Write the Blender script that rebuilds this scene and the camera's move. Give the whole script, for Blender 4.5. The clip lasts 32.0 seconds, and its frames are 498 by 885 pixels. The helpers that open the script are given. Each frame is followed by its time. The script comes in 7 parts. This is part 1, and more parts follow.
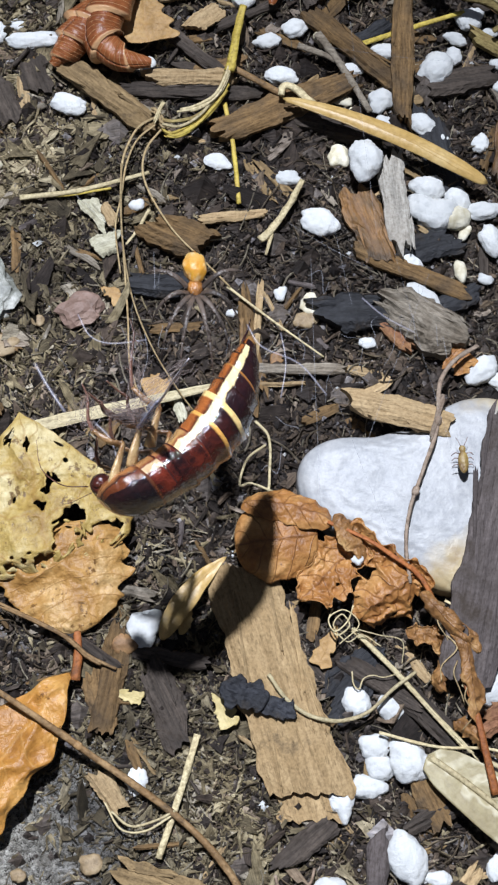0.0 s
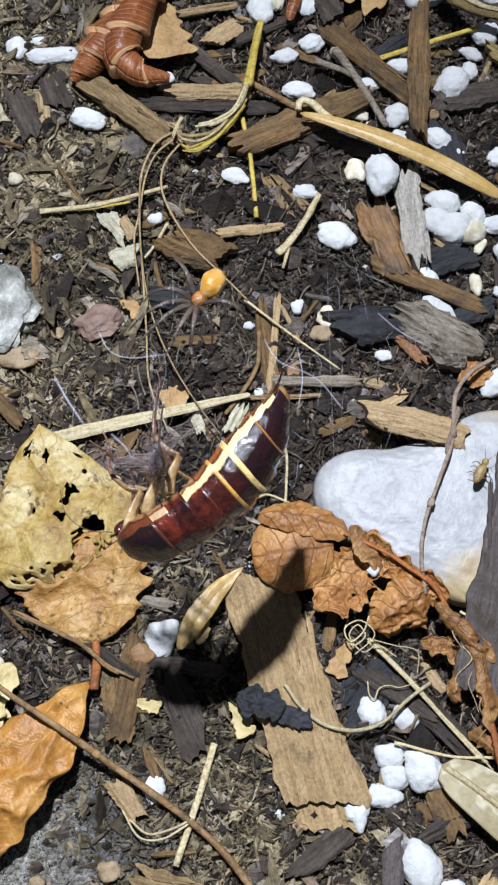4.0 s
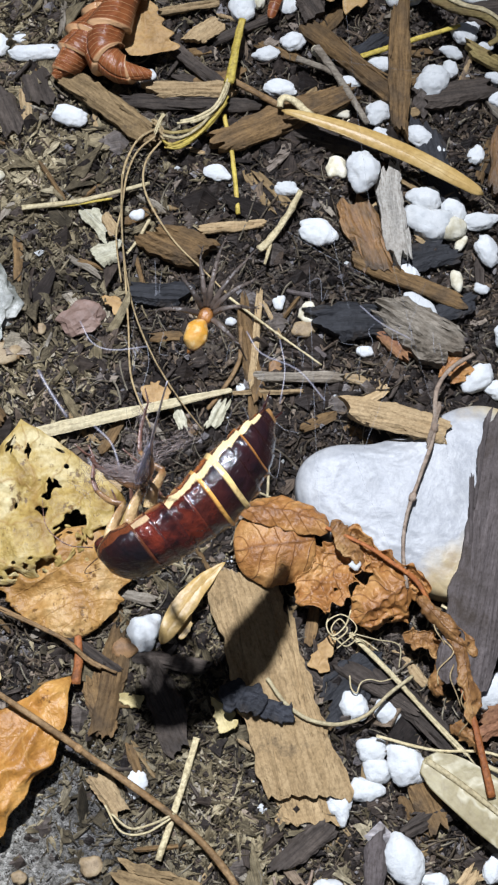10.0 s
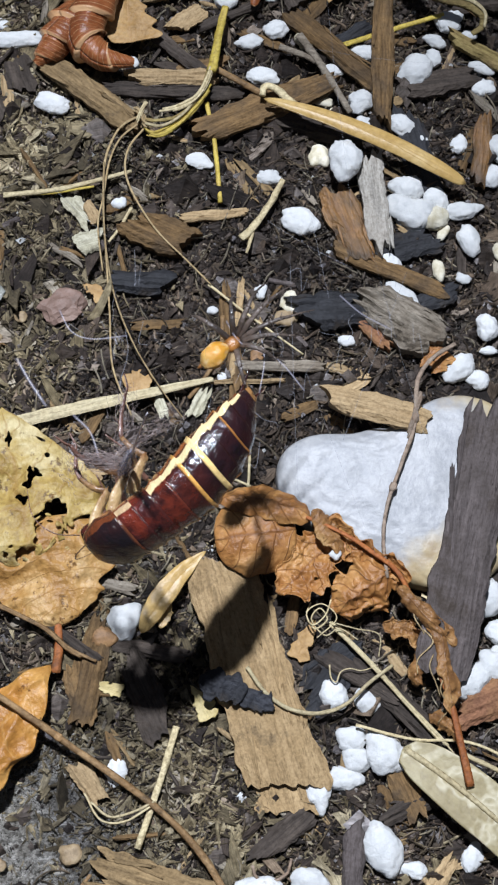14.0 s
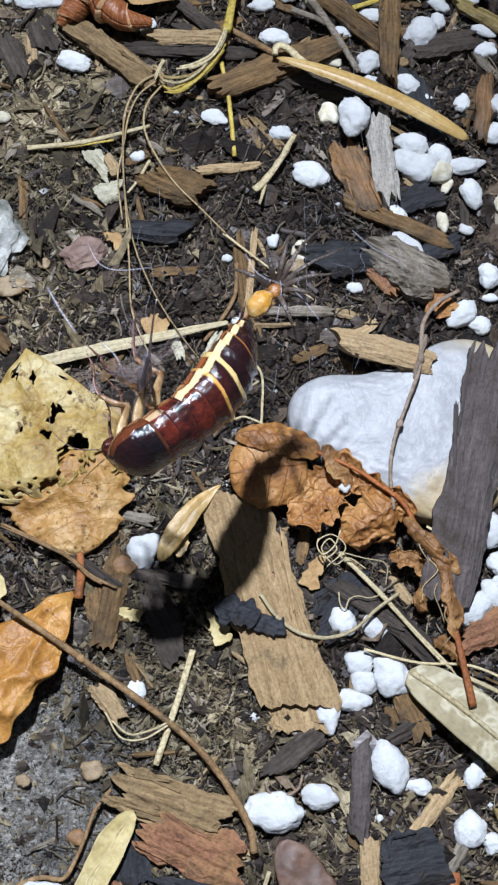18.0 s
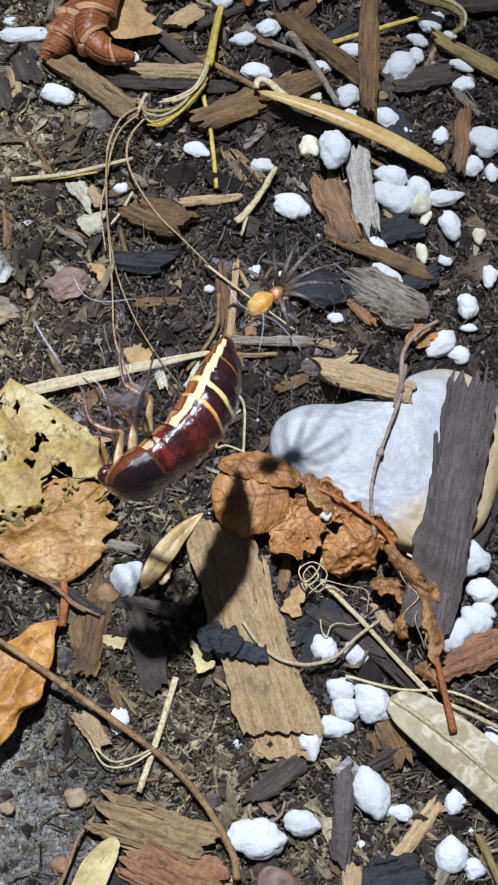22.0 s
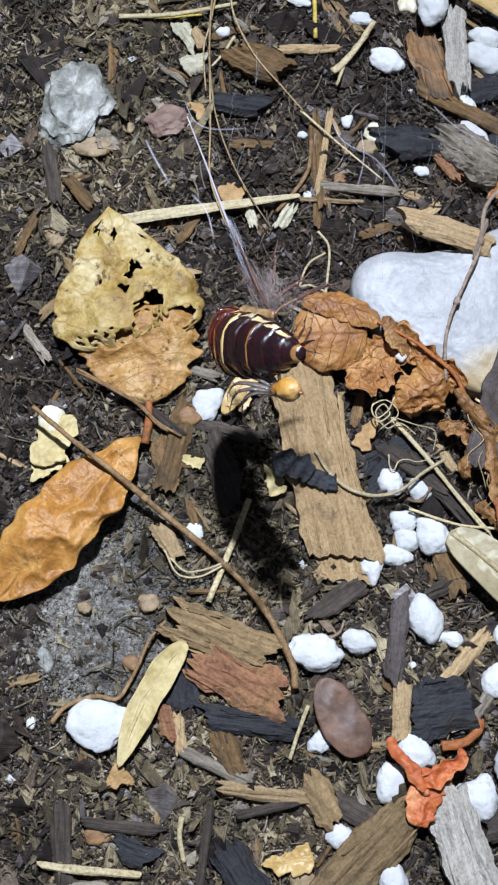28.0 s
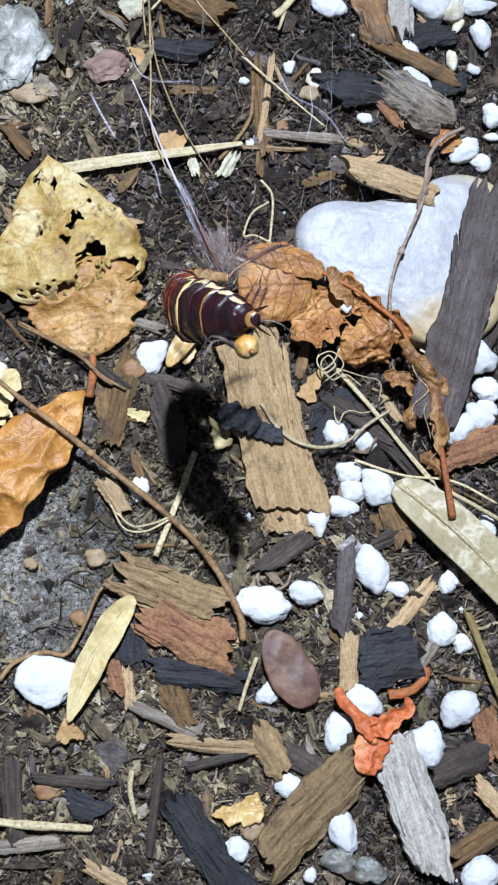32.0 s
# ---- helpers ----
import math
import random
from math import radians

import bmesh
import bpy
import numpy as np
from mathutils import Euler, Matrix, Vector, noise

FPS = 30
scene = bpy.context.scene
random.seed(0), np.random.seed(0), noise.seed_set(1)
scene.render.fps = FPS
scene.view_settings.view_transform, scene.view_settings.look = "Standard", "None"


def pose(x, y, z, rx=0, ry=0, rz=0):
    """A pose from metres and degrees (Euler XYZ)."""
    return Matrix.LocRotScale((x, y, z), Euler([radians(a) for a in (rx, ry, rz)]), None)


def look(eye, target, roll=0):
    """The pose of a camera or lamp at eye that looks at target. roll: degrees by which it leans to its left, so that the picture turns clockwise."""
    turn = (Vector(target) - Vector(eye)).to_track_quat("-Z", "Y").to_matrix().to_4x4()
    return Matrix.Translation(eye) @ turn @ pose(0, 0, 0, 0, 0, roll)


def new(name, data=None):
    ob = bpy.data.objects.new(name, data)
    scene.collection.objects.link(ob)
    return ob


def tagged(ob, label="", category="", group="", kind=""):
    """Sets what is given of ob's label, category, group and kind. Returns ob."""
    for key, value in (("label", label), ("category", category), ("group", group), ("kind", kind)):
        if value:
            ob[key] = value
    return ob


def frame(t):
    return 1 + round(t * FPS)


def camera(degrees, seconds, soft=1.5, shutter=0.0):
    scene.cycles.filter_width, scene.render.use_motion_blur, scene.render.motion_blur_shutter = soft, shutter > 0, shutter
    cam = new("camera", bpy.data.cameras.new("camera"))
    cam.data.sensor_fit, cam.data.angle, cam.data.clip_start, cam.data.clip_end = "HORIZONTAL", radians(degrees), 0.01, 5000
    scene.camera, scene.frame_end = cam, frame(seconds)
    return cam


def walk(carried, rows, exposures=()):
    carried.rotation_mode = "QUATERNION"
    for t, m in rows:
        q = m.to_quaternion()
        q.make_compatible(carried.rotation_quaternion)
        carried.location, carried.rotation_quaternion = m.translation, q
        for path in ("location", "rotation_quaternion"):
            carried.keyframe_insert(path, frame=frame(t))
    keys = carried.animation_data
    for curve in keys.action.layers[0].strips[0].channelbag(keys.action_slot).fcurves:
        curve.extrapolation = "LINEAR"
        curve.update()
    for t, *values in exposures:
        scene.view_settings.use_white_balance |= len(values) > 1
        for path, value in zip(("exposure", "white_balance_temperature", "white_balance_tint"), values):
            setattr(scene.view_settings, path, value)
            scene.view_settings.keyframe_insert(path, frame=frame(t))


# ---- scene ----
cam = camera(18.50, 32.0, soft=2.3)
PATH = [
    (0, -0.00026, -0.05049, 0.23143, 14.042, -2.143, -0.444),
    (0.5, 0.00056, -0.04947, 0.23256, 13.591, -1.296, -0.327),
    (1, -0.00108, -0.05131, 0.23182, 14.168, -1.402, -0.273),
    (1.5, -0.00434, -0.0524, 0.23137, 14.484, -2.172, -0.174),
    (2, -0.00184, -0.05226, 0.23216, 14.592, -1.662, -0.179),
    (2.5, -0.00058, -0.05083, 0.23315, 14.312, -1.442, -0.249),
    (3, -0.00206, -0.05054, 0.23319, 14.296, -1.859, -0.219),
    (3.5, -0.00029, -0.04998, 0.23391, 14.161, -1.456, -0.206),
    (5.5, -0.00076, -0.04983, 0.23427, 14.285, -2.068, -0.148),
    (6, -1e-05, -0.04985, 0.23446, 14.317, -1.949, -0.124),
    (6.5, -0.00011, -0.05084, 0.23389, 14.624, -2.008, -0.061),
    (7, -0.00024, -0.05039, 0.23417, 14.598, -2.045, -0.043),
    (7.5, -0.00013, -0.0496, 0.23536, 14.296, -2.009, -0.046),
    (8, -0.00067, -0.04996, 0.23487, 14.197, -1.988, -0.06),
    (8.5, -0.00017, -0.05074, 0.2333, 14.024, -1.898, -0.062),
    (9, 0.00111, -0.05114, 0.233, 14.155, -1.561, -0.177),
    (9.5, -0.00049, -0.0526, 0.23351, 14.517, -1.974, -0.291),
    (10, -0.00079, -0.05244, 0.2339, 14.607, -2.296, -0.419),
    (10.5, 0.00034, -0.05184, 0.23457, 14.575, -2.352, -0.527),
    (11, 0.00105, -0.05144, 0.23493, 14.611, -2.465, -0.56),
    (11.5, -0.00016, -0.05187, 0.2352, 14.741, -3.016, -0.55),
    (12, 0.00077, -0.05168, 0.23603, 14.784, -3.078, -0.528),
    (12.5, 0.00033, -0.05181, 0.23592, 14.919, -3.348, -0.505),
    (13, -0.00064, -0.05324, 0.23539, 15.112, -3.594, -0.467),
    (13.5, -0.00104, -0.05317, 0.23549, 14.831, -3.491, -0.401),
    (14, 0.00051, -0.05197, 0.23404, 14.079, -2.728, -0.338),
    (14.5, -0.00216, -0.05665, 0.23529, 13.997, -2.904, -0.222),
    (16.5, -0.00153, -0.06337, 0.24254, 13.959, -3.007, -0.019),
    (17, -0.00332, -0.0631, 0.24321, 13.967, -3.288, -0.082),
    (17.5, -0.00162, -0.06439, 0.24168, 14.142, -2.846, -0.077),
    (18, -0.00356, -0.06589, 0.2421, 14.462, -3.11, -0.234),
    (18.5, -0.00395, -0.06597, 0.24274, 14.532, -3.242, -0.287),
    (19, -0.0029, -0.06596, 0.24313, 14.498, -3.079, -0.357),
    (19.5, -0.00355, -0.06694, 0.24296, 14.712, -3.384, -0.426),
    (20, -0.00443, -0.06626, 0.2429, 14.581, -3.69, -0.448),
    (20.5, -0.0055, -0.0659, 0.24298, 14.593, -3.935, -0.501),
    (21, -0.00391, -0.06612, 0.24348, 14.813, -3.552, -0.411),
    (21.5, -0.00431, -0.06652, 0.24408, 15.21, -3.683, -0.438),
    (22, -0.0043, -0.0662, 0.24459, 15.474, -3.87, -0.499),
    (22.5, -0.00279, -0.06625, 0.24505, 15.71, -3.821, -0.515),
    (23, -0.00297, -0.06592, 0.24408, 15.431, -4.233, -0.365),
    (23.5, -0.00348, -0.06577, 0.24414, 15.086, -4.377, -0.016),
    (24, -0.00179, -0.06604, 0.24387, 14.672, -3.786, 0.476),
    (24.5, -0.00739, -0.06805, 0.2463, 13.32, -3.955, 1.952),
    (25, -0.01252, -0.07459, 0.24532, 13.128, -4.521, 2.477),
    (25.5, -0.00774, -0.07482, 0.24728, 12.269, -2.949, 2.457),
    (26, -0.00675, -0.07641, 0.24676, 11.36, -2.762, 2.418),
    (26.5, -0.00839, -0.08029, 0.24423, 11.523, -3.023, 2.255),
    (28.5, -0.01598, -0.08019, 0.25771, 11.454, -4.599, 3.762),
    (29, -0.0183, -0.07773, 0.25942, 12.247, -5.605, 3.474),
    (29.5, -0.01869, -0.07602, 0.25943, 12.588, -6.109, 3.133),
    (30, -0.01898, -0.07547, 0.25749, 12.719, -6.395, 2.89),
    (30.5, -0.0195, -0.0751, 0.25808, 11.829, -6.601, 2.828),
    (31, -0.01962, -0.07126, 0.25378, 10.277, -6.288, 2.938),
    (31.5, -0.0185, -0.07246, 0.25202, 9.257, -6.177, 2.855),
    (32, -0.01852, -0.07476, 0.25338, 8.538, -6.8, 2.536),
]
EXPOSURES = [(0, 0.17, 6600, 10), (6, 0.14, 6550, 10), (10, 0.18, 6600, 10), (12, 0.11, 6550, 10), (14, 0.05, 6550, 10), (17, 0.09, 6250, 10), (20, 0.08, 6450, 10), (22, 0.08, 6350, 10), (24, 0.10, 6150, 10), (26, 0.08, 6450, 10), (29, 0.18, 6200, 10), (30, 0.24, 6150, 10), (31, 0.24, 6100, 10), (32, 0.30, 6050, 10)]
walk(cam, [(r[0], pose(*r[1:])) for r in PATH], EXPOSURES)

# ---------- light: one hand torch high above the bed, night all round ----------
world = bpy.data.worlds.new("night")
scene.world = world
world.use_nodes = True
world.node_tree.nodes["Background"].inputs[0].default_value = (0.55, 0.65, 0.9, 1)
world.node_tree.nodes["Background"].inputs[1].default_value = 0.10

torch_data = bpy.data.lights.new("torch", "SPOT")
torch_data.energy = 44.0
torch_data.color = (0.80, 0.865, 1.0)
torch_data.shadow_soft_size = 0.011
torch_data.spot_size = radians(46)
torch_data.spot_blend = 1.0
torch = new("torch", torch_data)
torch.matrix_world = look((-0.062, 0.215, 0.68), (-0.050, -0.094, 0.0))

MM = 0.001


# ---------- helpers for meshes, all in millimetres ----------
def finish(bm, name, mat, smooth=True):
    me = bpy.data.meshes.new(name)
    bmesh.ops.scale(bm, vec=(MM, MM, MM), verts=bm.verts)
    bm.normal_update()
    bm.to_mesh(me)
    bm.free()
    me.materials.append(mat)
    if smooth:
        for p in me.polygons:
            p.use_smooth = True
    return me


def part(name, bm, mat, parent=None, label="", smooth=True):
    ob = new(name, finish(bm, name, mat, smooth))
    ob.parent = parent
    if label:
        tagged(ob, label)
    return ob


def holder(name, x, y, z, rz, label, category, group=""):
    ob = new(name)
    ob.empty_display_size = 0.005
    ob.matrix_world = pose(x * MM, y * MM, z * MM, 0, 0, rz)
    return tagged(ob, label, category, group)


def n3(x, y, z=0.0, s=0.0):
    return noise.noise((x + s * 7.31, y - s * 3.17, z + s * 1.77))


def fbm(x, y, z=0.0, s=0.0, k=3):
    v, a = 0.0, 1.0
    for _ in range(k):
        v += a * n3(x, y, z, s)
        x, y, z, a = x * 2.1, y * 2.1, z * 2.1, a * 0.5
    return v


def curve_points(pts, per=6):
    """A smooth run of points through a few given ones."""
    out = []
    p = [Vector(q) for q in pts]
    p = [2 * p[0] - p[1]] + p + [2 * p[-1] - p[-2]]
    for i in range(1, len(p) - 2):
        for j in range(per):
            t = j / per
            a, b, c, d = p[i - 1], p[i], p[i + 1], p[i + 2]
            out.append(0.5 * (2 * b + (c - a) * t + (2 * a - 5 * b + 4 * c - d) * t * t + (3 * b - a - 3 * c + d) * t ** 3))
    out.append(p[-2])
    return out


def add_tube(bm, pts, r0, r1, sides=7, flat=1.0, rough=0.0, seed=0):
    """A closed tapering tube along points; flat squashes it, rough makes it uneven."""
    rings = []
    n = len(pts)
    for i, p in enumerate(pts):
        ahead = (pts[min(i + 1, n - 1)] - pts[max(i - 1, 0)]).normalized()
        side = ahead.cross(Vector((0, 0, 1)))
        side = side.normalized() if side.length > 1e-4 else Vector((1, 0, 0))
        up = side.cross(ahead)
        r = r0 + (r1 - r0) * i / max(n - 1, 1)
        ring = []
        for k in range(sides):
            a = 2 * math.pi * k / sides
            q = r * (1 + rough * (0.6 * n3(i * 0.23, k * 0.8, 0, seed) + 0.35 * n3(i * 0.6, k * 1.7, 3, seed)))
            ring.append(bm.verts.new(p + side * (q * math.cos(a)) + up * (q * flat * math.sin(a))))
        rings.append(ring)
    for a, b in zip(rings, rings[1:]):
        for k in range(sides):
            bm.faces.new((a[k], a[(k + 1) % sides], b[(k + 1) % sides], b[k]))
    bm.faces.new(rings[0][::-1])
    bm.faces.new(rings[-1])


def add_blob(bm, c, r, sub=2, rough=0.15, freq=0.6, seed=0, turn=None):
    """A lumpy rounded lump of radii r at c."""
    made = bmesh.ops.create_icosphere(bm, subdivisions=sub, radius=1.0)["verts"]
    for v in made:
        q = v.co.copy()
        k = 1 + rough * fbm(q.x / freq, q.y / freq, q.z / freq, seed, 3)
        q = Vector((q.x * r[0] * k, q.y * r[1] * k, q.z * r[2] * k))
        if turn:
            q = turn @ q
        v.co = q + Vector(c)
    return made


# ---------- materials ----------
def shader(name, rough=0.8, spec=0.3):
    m = bpy.data.materials.new(name)
    m.use_nodes = True
    nt = m.node_tree
    b = nt.nodes["Principled BSDF"]
    b.inputs["Roughness"].default_value = rough
    b.inputs["Specular IOR Level"].default_value = spec
    return m, nt, b


def node(nt, kind, **values):
    n = nt.nodes.new(kind)
    for k, v in values.items():
        n.inputs[k].default_value = v
    return n


def ramp(nt, src, stops):
    r = nt.nodes.new("ShaderNodeValToRGB")
    e = r.color_ramp.elements
    while len(e) < len(stops):
        e.new(0.5)
    for el, (p, c) in zip(e, stops):
        el.position, el.color = p, (*c, 1)
    nt.links.new(src, r.inputs[0])
    return r.outputs[0]


def noise_at(nt, scale, detail=4.0, stretch=(1, 1, 1), rough=0.6, coord="Object"):
    tc = nt.nodes.new("ShaderNodeTexCoord")
    mp = nt.nodes.new("ShaderNodeMapping")
    mp.inputs["Scale"].default_value = stretch
    nt.links.new(tc.outputs[coord], mp.inputs[0])
    n = node(nt, "ShaderNodeTexNoise", Scale=scale, Detail=detail, Roughness=rough)
    nt.links.new(mp.outputs[0], n.inputs["Vector"])
    return n.outputs["Fac"]


def mix(nt, fac, a, b, how="MIX"):
    m = nt.nodes.new("ShaderNodeMix")
    m.data_type, m.blend_type = "RGBA", how
    for sock, v in ((m.inputs[0], fac), (m.inputs[6], a), (m.inputs[7], b)):
        if isinstance(v, bpy.types.NodeSocket):
            nt.links.new(v, sock)
        else:
            sock.default_value = v if isinstance(v, float) else (*v, 1)
    return m.outputs[2]


def bump(nt, bsdf, height, strength=0.4, dist=0.0003):
    b = node(nt, "ShaderNodeBump", Strength=strength, Distance=dist)
    nt.links.new(height, b.inputs["Height"])
    nt.links.new(b.outputs[0], bsdf.inputs["Normal"])


def value_shift(nt, color, lo=0.75, hi=1.25, islands=False):
    """Brightness that differs from piece to piece."""
    if islands:
        src = nt.nodes.new("ShaderNodeNewGeometry").outputs["Random Per Island"]
    else:
        src = nt.nodes.new("ShaderNodeObjectInfo").outputs["Random"]
    mr = node(nt, "ShaderNodeMapRange")
    mr.inputs["To Min"].default_value, mr.inputs["To Max"].default_value = lo, hi
    nt.links.new(src, mr.inputs[0])
    hs = node(nt, "ShaderNodeHueSaturation")
    nt.links.new(mr.outputs[0], hs.inputs["Value"])
    nt.links.new(color, hs.inputs["Color"])
    return hs.outputs[0]


def wood(name, dark, light, stain, rough=0.8, grain=1.0, spec=0.22, stretch=(110, 1500, 1500), dirt=0.55):
    """Weathered wood: soft grain along the piece, stains, fine pores, soil rubbed into it."""
    m, nt, b = shader(name, rough, spec)
    g = noise_at(nt, 1.0, 6.0, [q * grain for q in stretch], 0.65)
    base = ramp(nt, g, [(0.3, dark), (0.5, [0.45 * p + 0.55 * q for p, q in zip(dark, light)]), (0.72, light)])
    s = ramp(nt, noise_at(nt, 260.0, 5.0), [(0.42, (0, 0, 0)), (0.68, (1, 1, 1))])
    col = mix(nt, s, base, stain)
    pores = ramp(nt, noise_at(nt, 1.0, 2.0, [q * 2.0 + 500 for q in stretch]), [(0.34, (0.4, 0.37, 0.34)), (0.46, (1, 1, 1))])
    col = mix(nt, 0.5, col, pores, "MULTIPLY")
    fine = ramp(nt, noise_at(nt, 2100.0, 4.0), [(0.32, (0.55, 0.52, 0.48)), (0.62, (1.1, 1.1, 1.1))])
    col = mix(nt, 0.6, col, fine, "MULTIPLY")
    soiled = ramp(nt, noise_at(nt, 150.0, 8.0, rough=0.72), [(dirt, (0, 0, 0)), (dirt + 0.13, (0.8, 0.8, 0.8))])
    col = mix(nt, soiled, col, (0.040, 0.029, 0.020))
    nt.links.new(value_shift(nt, col, 0.78, 1.2), b.inputs["Base Color"])
    h = mix(nt, 0.45, g, noise_at(nt, 1300.0, 5.0))
    bump(nt, b, h, 1.0, 0.0005)
    return m


WOODS = {
    "tan": wood("tan_wood", (0.30, 0.205, 0.105), (0.45, 0.33, 0.185), (0.36, 0.25, 0.13), dirt=0.62),
    "plank": wood("tan_plank_wood", (0.20, 0.13, 0.06), (0.45, 0.32, 0.17), (0.29, 0.195, 0.095), stretch=(60, 1100, 1100), dirt=0.6),
    "brown": wood("brown_wood", (0.065, 0.039, 0.018), (0.255, 0.155, 0.066), (0.10, 0.065, 0.034)),
    "dark": wood("dark_wood", (0.022, 0.018, 0.015), (0.115, 0.09, 0.072), (0.045, 0.036, 0.03)),
    "black": wood("charred_wood", (0.009, 0.009, 0.010), (0.040, 0.041, 0.046), (0.015, 0.015, 0.017), 0.65, 1.0, 0.28),
    "silver": wood("silver_grey_wood", (0.20, 0.185, 0.16), (0.52, 0.49, 0.43), (0.34, 0.31, 0.265), dirt=0.62),
    "bark": wood("striped_bark", (0.07, 0.045, 0.022), (0.36, 0.25, 0.125), (0.2, 0.135, 0.065), stretch=(90, 900, 900)),
    "grey": wood("grey_wood", (0.10, 0.085, 0.065), (0.38, 0.33, 0.26), (0.19, 0.155, 0.115)),
    "pale": wood("pale_wood", (0.33, 0.31, 0.21), (0.58, 0.55, 0.42), (0.42, 0.39, 0.27)),
    "slate": wood("slate_brown_wood", (0.055, 0.045, 0.042), (0.15, 0.125, 0.118), (0.08, 0.066, 0.06)),
    "rust": wood("rust_brown_wood", (0.15, 0.07, 0.025), (0.34, 0.18, 0.06), (0.08, 0.05, 0.025), 0.5, 0.8, 0.4),
    "redbark": wood("red_bark", (0.10, 0.045, 0.026), (0.31, 0.15, 0.08), (0.25, 0.135, 0.06), stretch=(260, 700, 700)),
    "yellow": wood("yellow_stem", (0.30, 0.21, 0.035), (0.60, 0.48, 0.10), (0.45, 0.33, 0.08), 0.5, stretch=(420, 420, 420), dirt=0.64),
    "straw": wood("pale_straw", (0.40, 0.325, 0.18), (0.62, 0.54, 0.34), (0.48, 0.39, 0.22), 0.6, stretch=(520, 520, 520), dirt=0.74),
    "olive": wood("olive_stalk", (0.12, 0.085, 0.03), (0.34, 0.27, 0.11), (0.2, 0.14, 0.06)),
    "tendril": wood("dry_tendril", (0.26, 0.185, 0.09), (0.50, 0.39, 0.22), (0.34, 0.24, 0.12), stretch=(420, 420, 420), dirt=0.66),
    "twig": wood("twig_bark", (0.16, 0.095, 0.045), (0.42, 0.27, 0.13), (0.24, 0.14, 0.06), 0.6, stretch=(420, 420, 420)),
    "root": wood("dry_root", (0.20, 0.15, 0.11), (0.46, 0.37, 0.29), (0.3, 0.21, 0.15), stretch=(420, 420, 420)),
    "blade": wood("pale_straw_blade", (0.40, 0.33, 0.19), (0.58, 0.51, 0.33), (0.47, 0.39, 0.23), 0.5, stretch=(40, 1500, 1500), dirt=0.9),
    "petiole": wood("orange_petiole", (0.22, 0.066, 0.02), (0.46, 0.17, 0.05), (0.30, 0.1, 0.035), 0.55, stretch=(420, 420, 420)),
}


def perlite_material():
    m, nt, b = shader("perlite", 0.9, 0.15)
    n = noise_at(nt, 500.0, 5.0)
    c = ramp(nt, n, [(0.22, (0.46, 0.47, 0.47)), (0.4, (0.575, 0.585, 0.575)), (0.7, (0.66, 0.66, 0.635))])
    dirt = ramp(nt, noise_at(nt, 300.0, 6.0, rough=0.7), [(0.6, (1, 1, 1)), (0.74, (0.55, 0.46, 0.34))])
    nt.links.new(value_shift(nt, mix(nt, 0.85, c, dirt, "MULTIPLY"), 0.84, 1.04), b.inputs["Base Color"])
    b.inputs["Subsurface Weight"].default_value = 0.25
    b.inputs["Subsurface Radius"].default_value = (0.001, 0.001, 0.001)
    bump(nt, b, noise_at(nt, 1300.0, 5.0), 0.8, 0.0003)
    return m


def cream_perlite_material():
    m, nt, b = shader("stained_perlite", 0.85, 0.2)
    c = ramp(nt, noise_at(nt, 500.0, 5.0), [(0.3, (0.42, 0.36, 0.22)), (0.65, (0.72, 0.68, 0.55))])
    nt.links.new(value_shift(nt, c), b.inputs["Base Color"])
    bump(nt, b, noise_at(nt, 1300.0, 4.0), 0.5, 0.0003)
    return m


def stone_material(name, a, b_, c_, scale=180.0, rough=0.6):
    m, nt, b = shader(name, rough, 0.4)
    base = ramp(nt, noise_at(nt, scale, 7.0), [(0.3, a), (0.5, b_), (0.7, c_)])
    speck = ramp(nt, noise_at(nt, 2600.0, 2.0), [(0.33, (0.6, 0.58, 0.55)), (0.45, (1, 1, 1))])
    nt.links.new(mix(nt, 0.6, base, speck, "MULTIPLY"), b.inputs["Base Color"])
    bump(nt, b, noise_at(nt, 900.0, 6.0), 0.5, 0.0004)
    return m


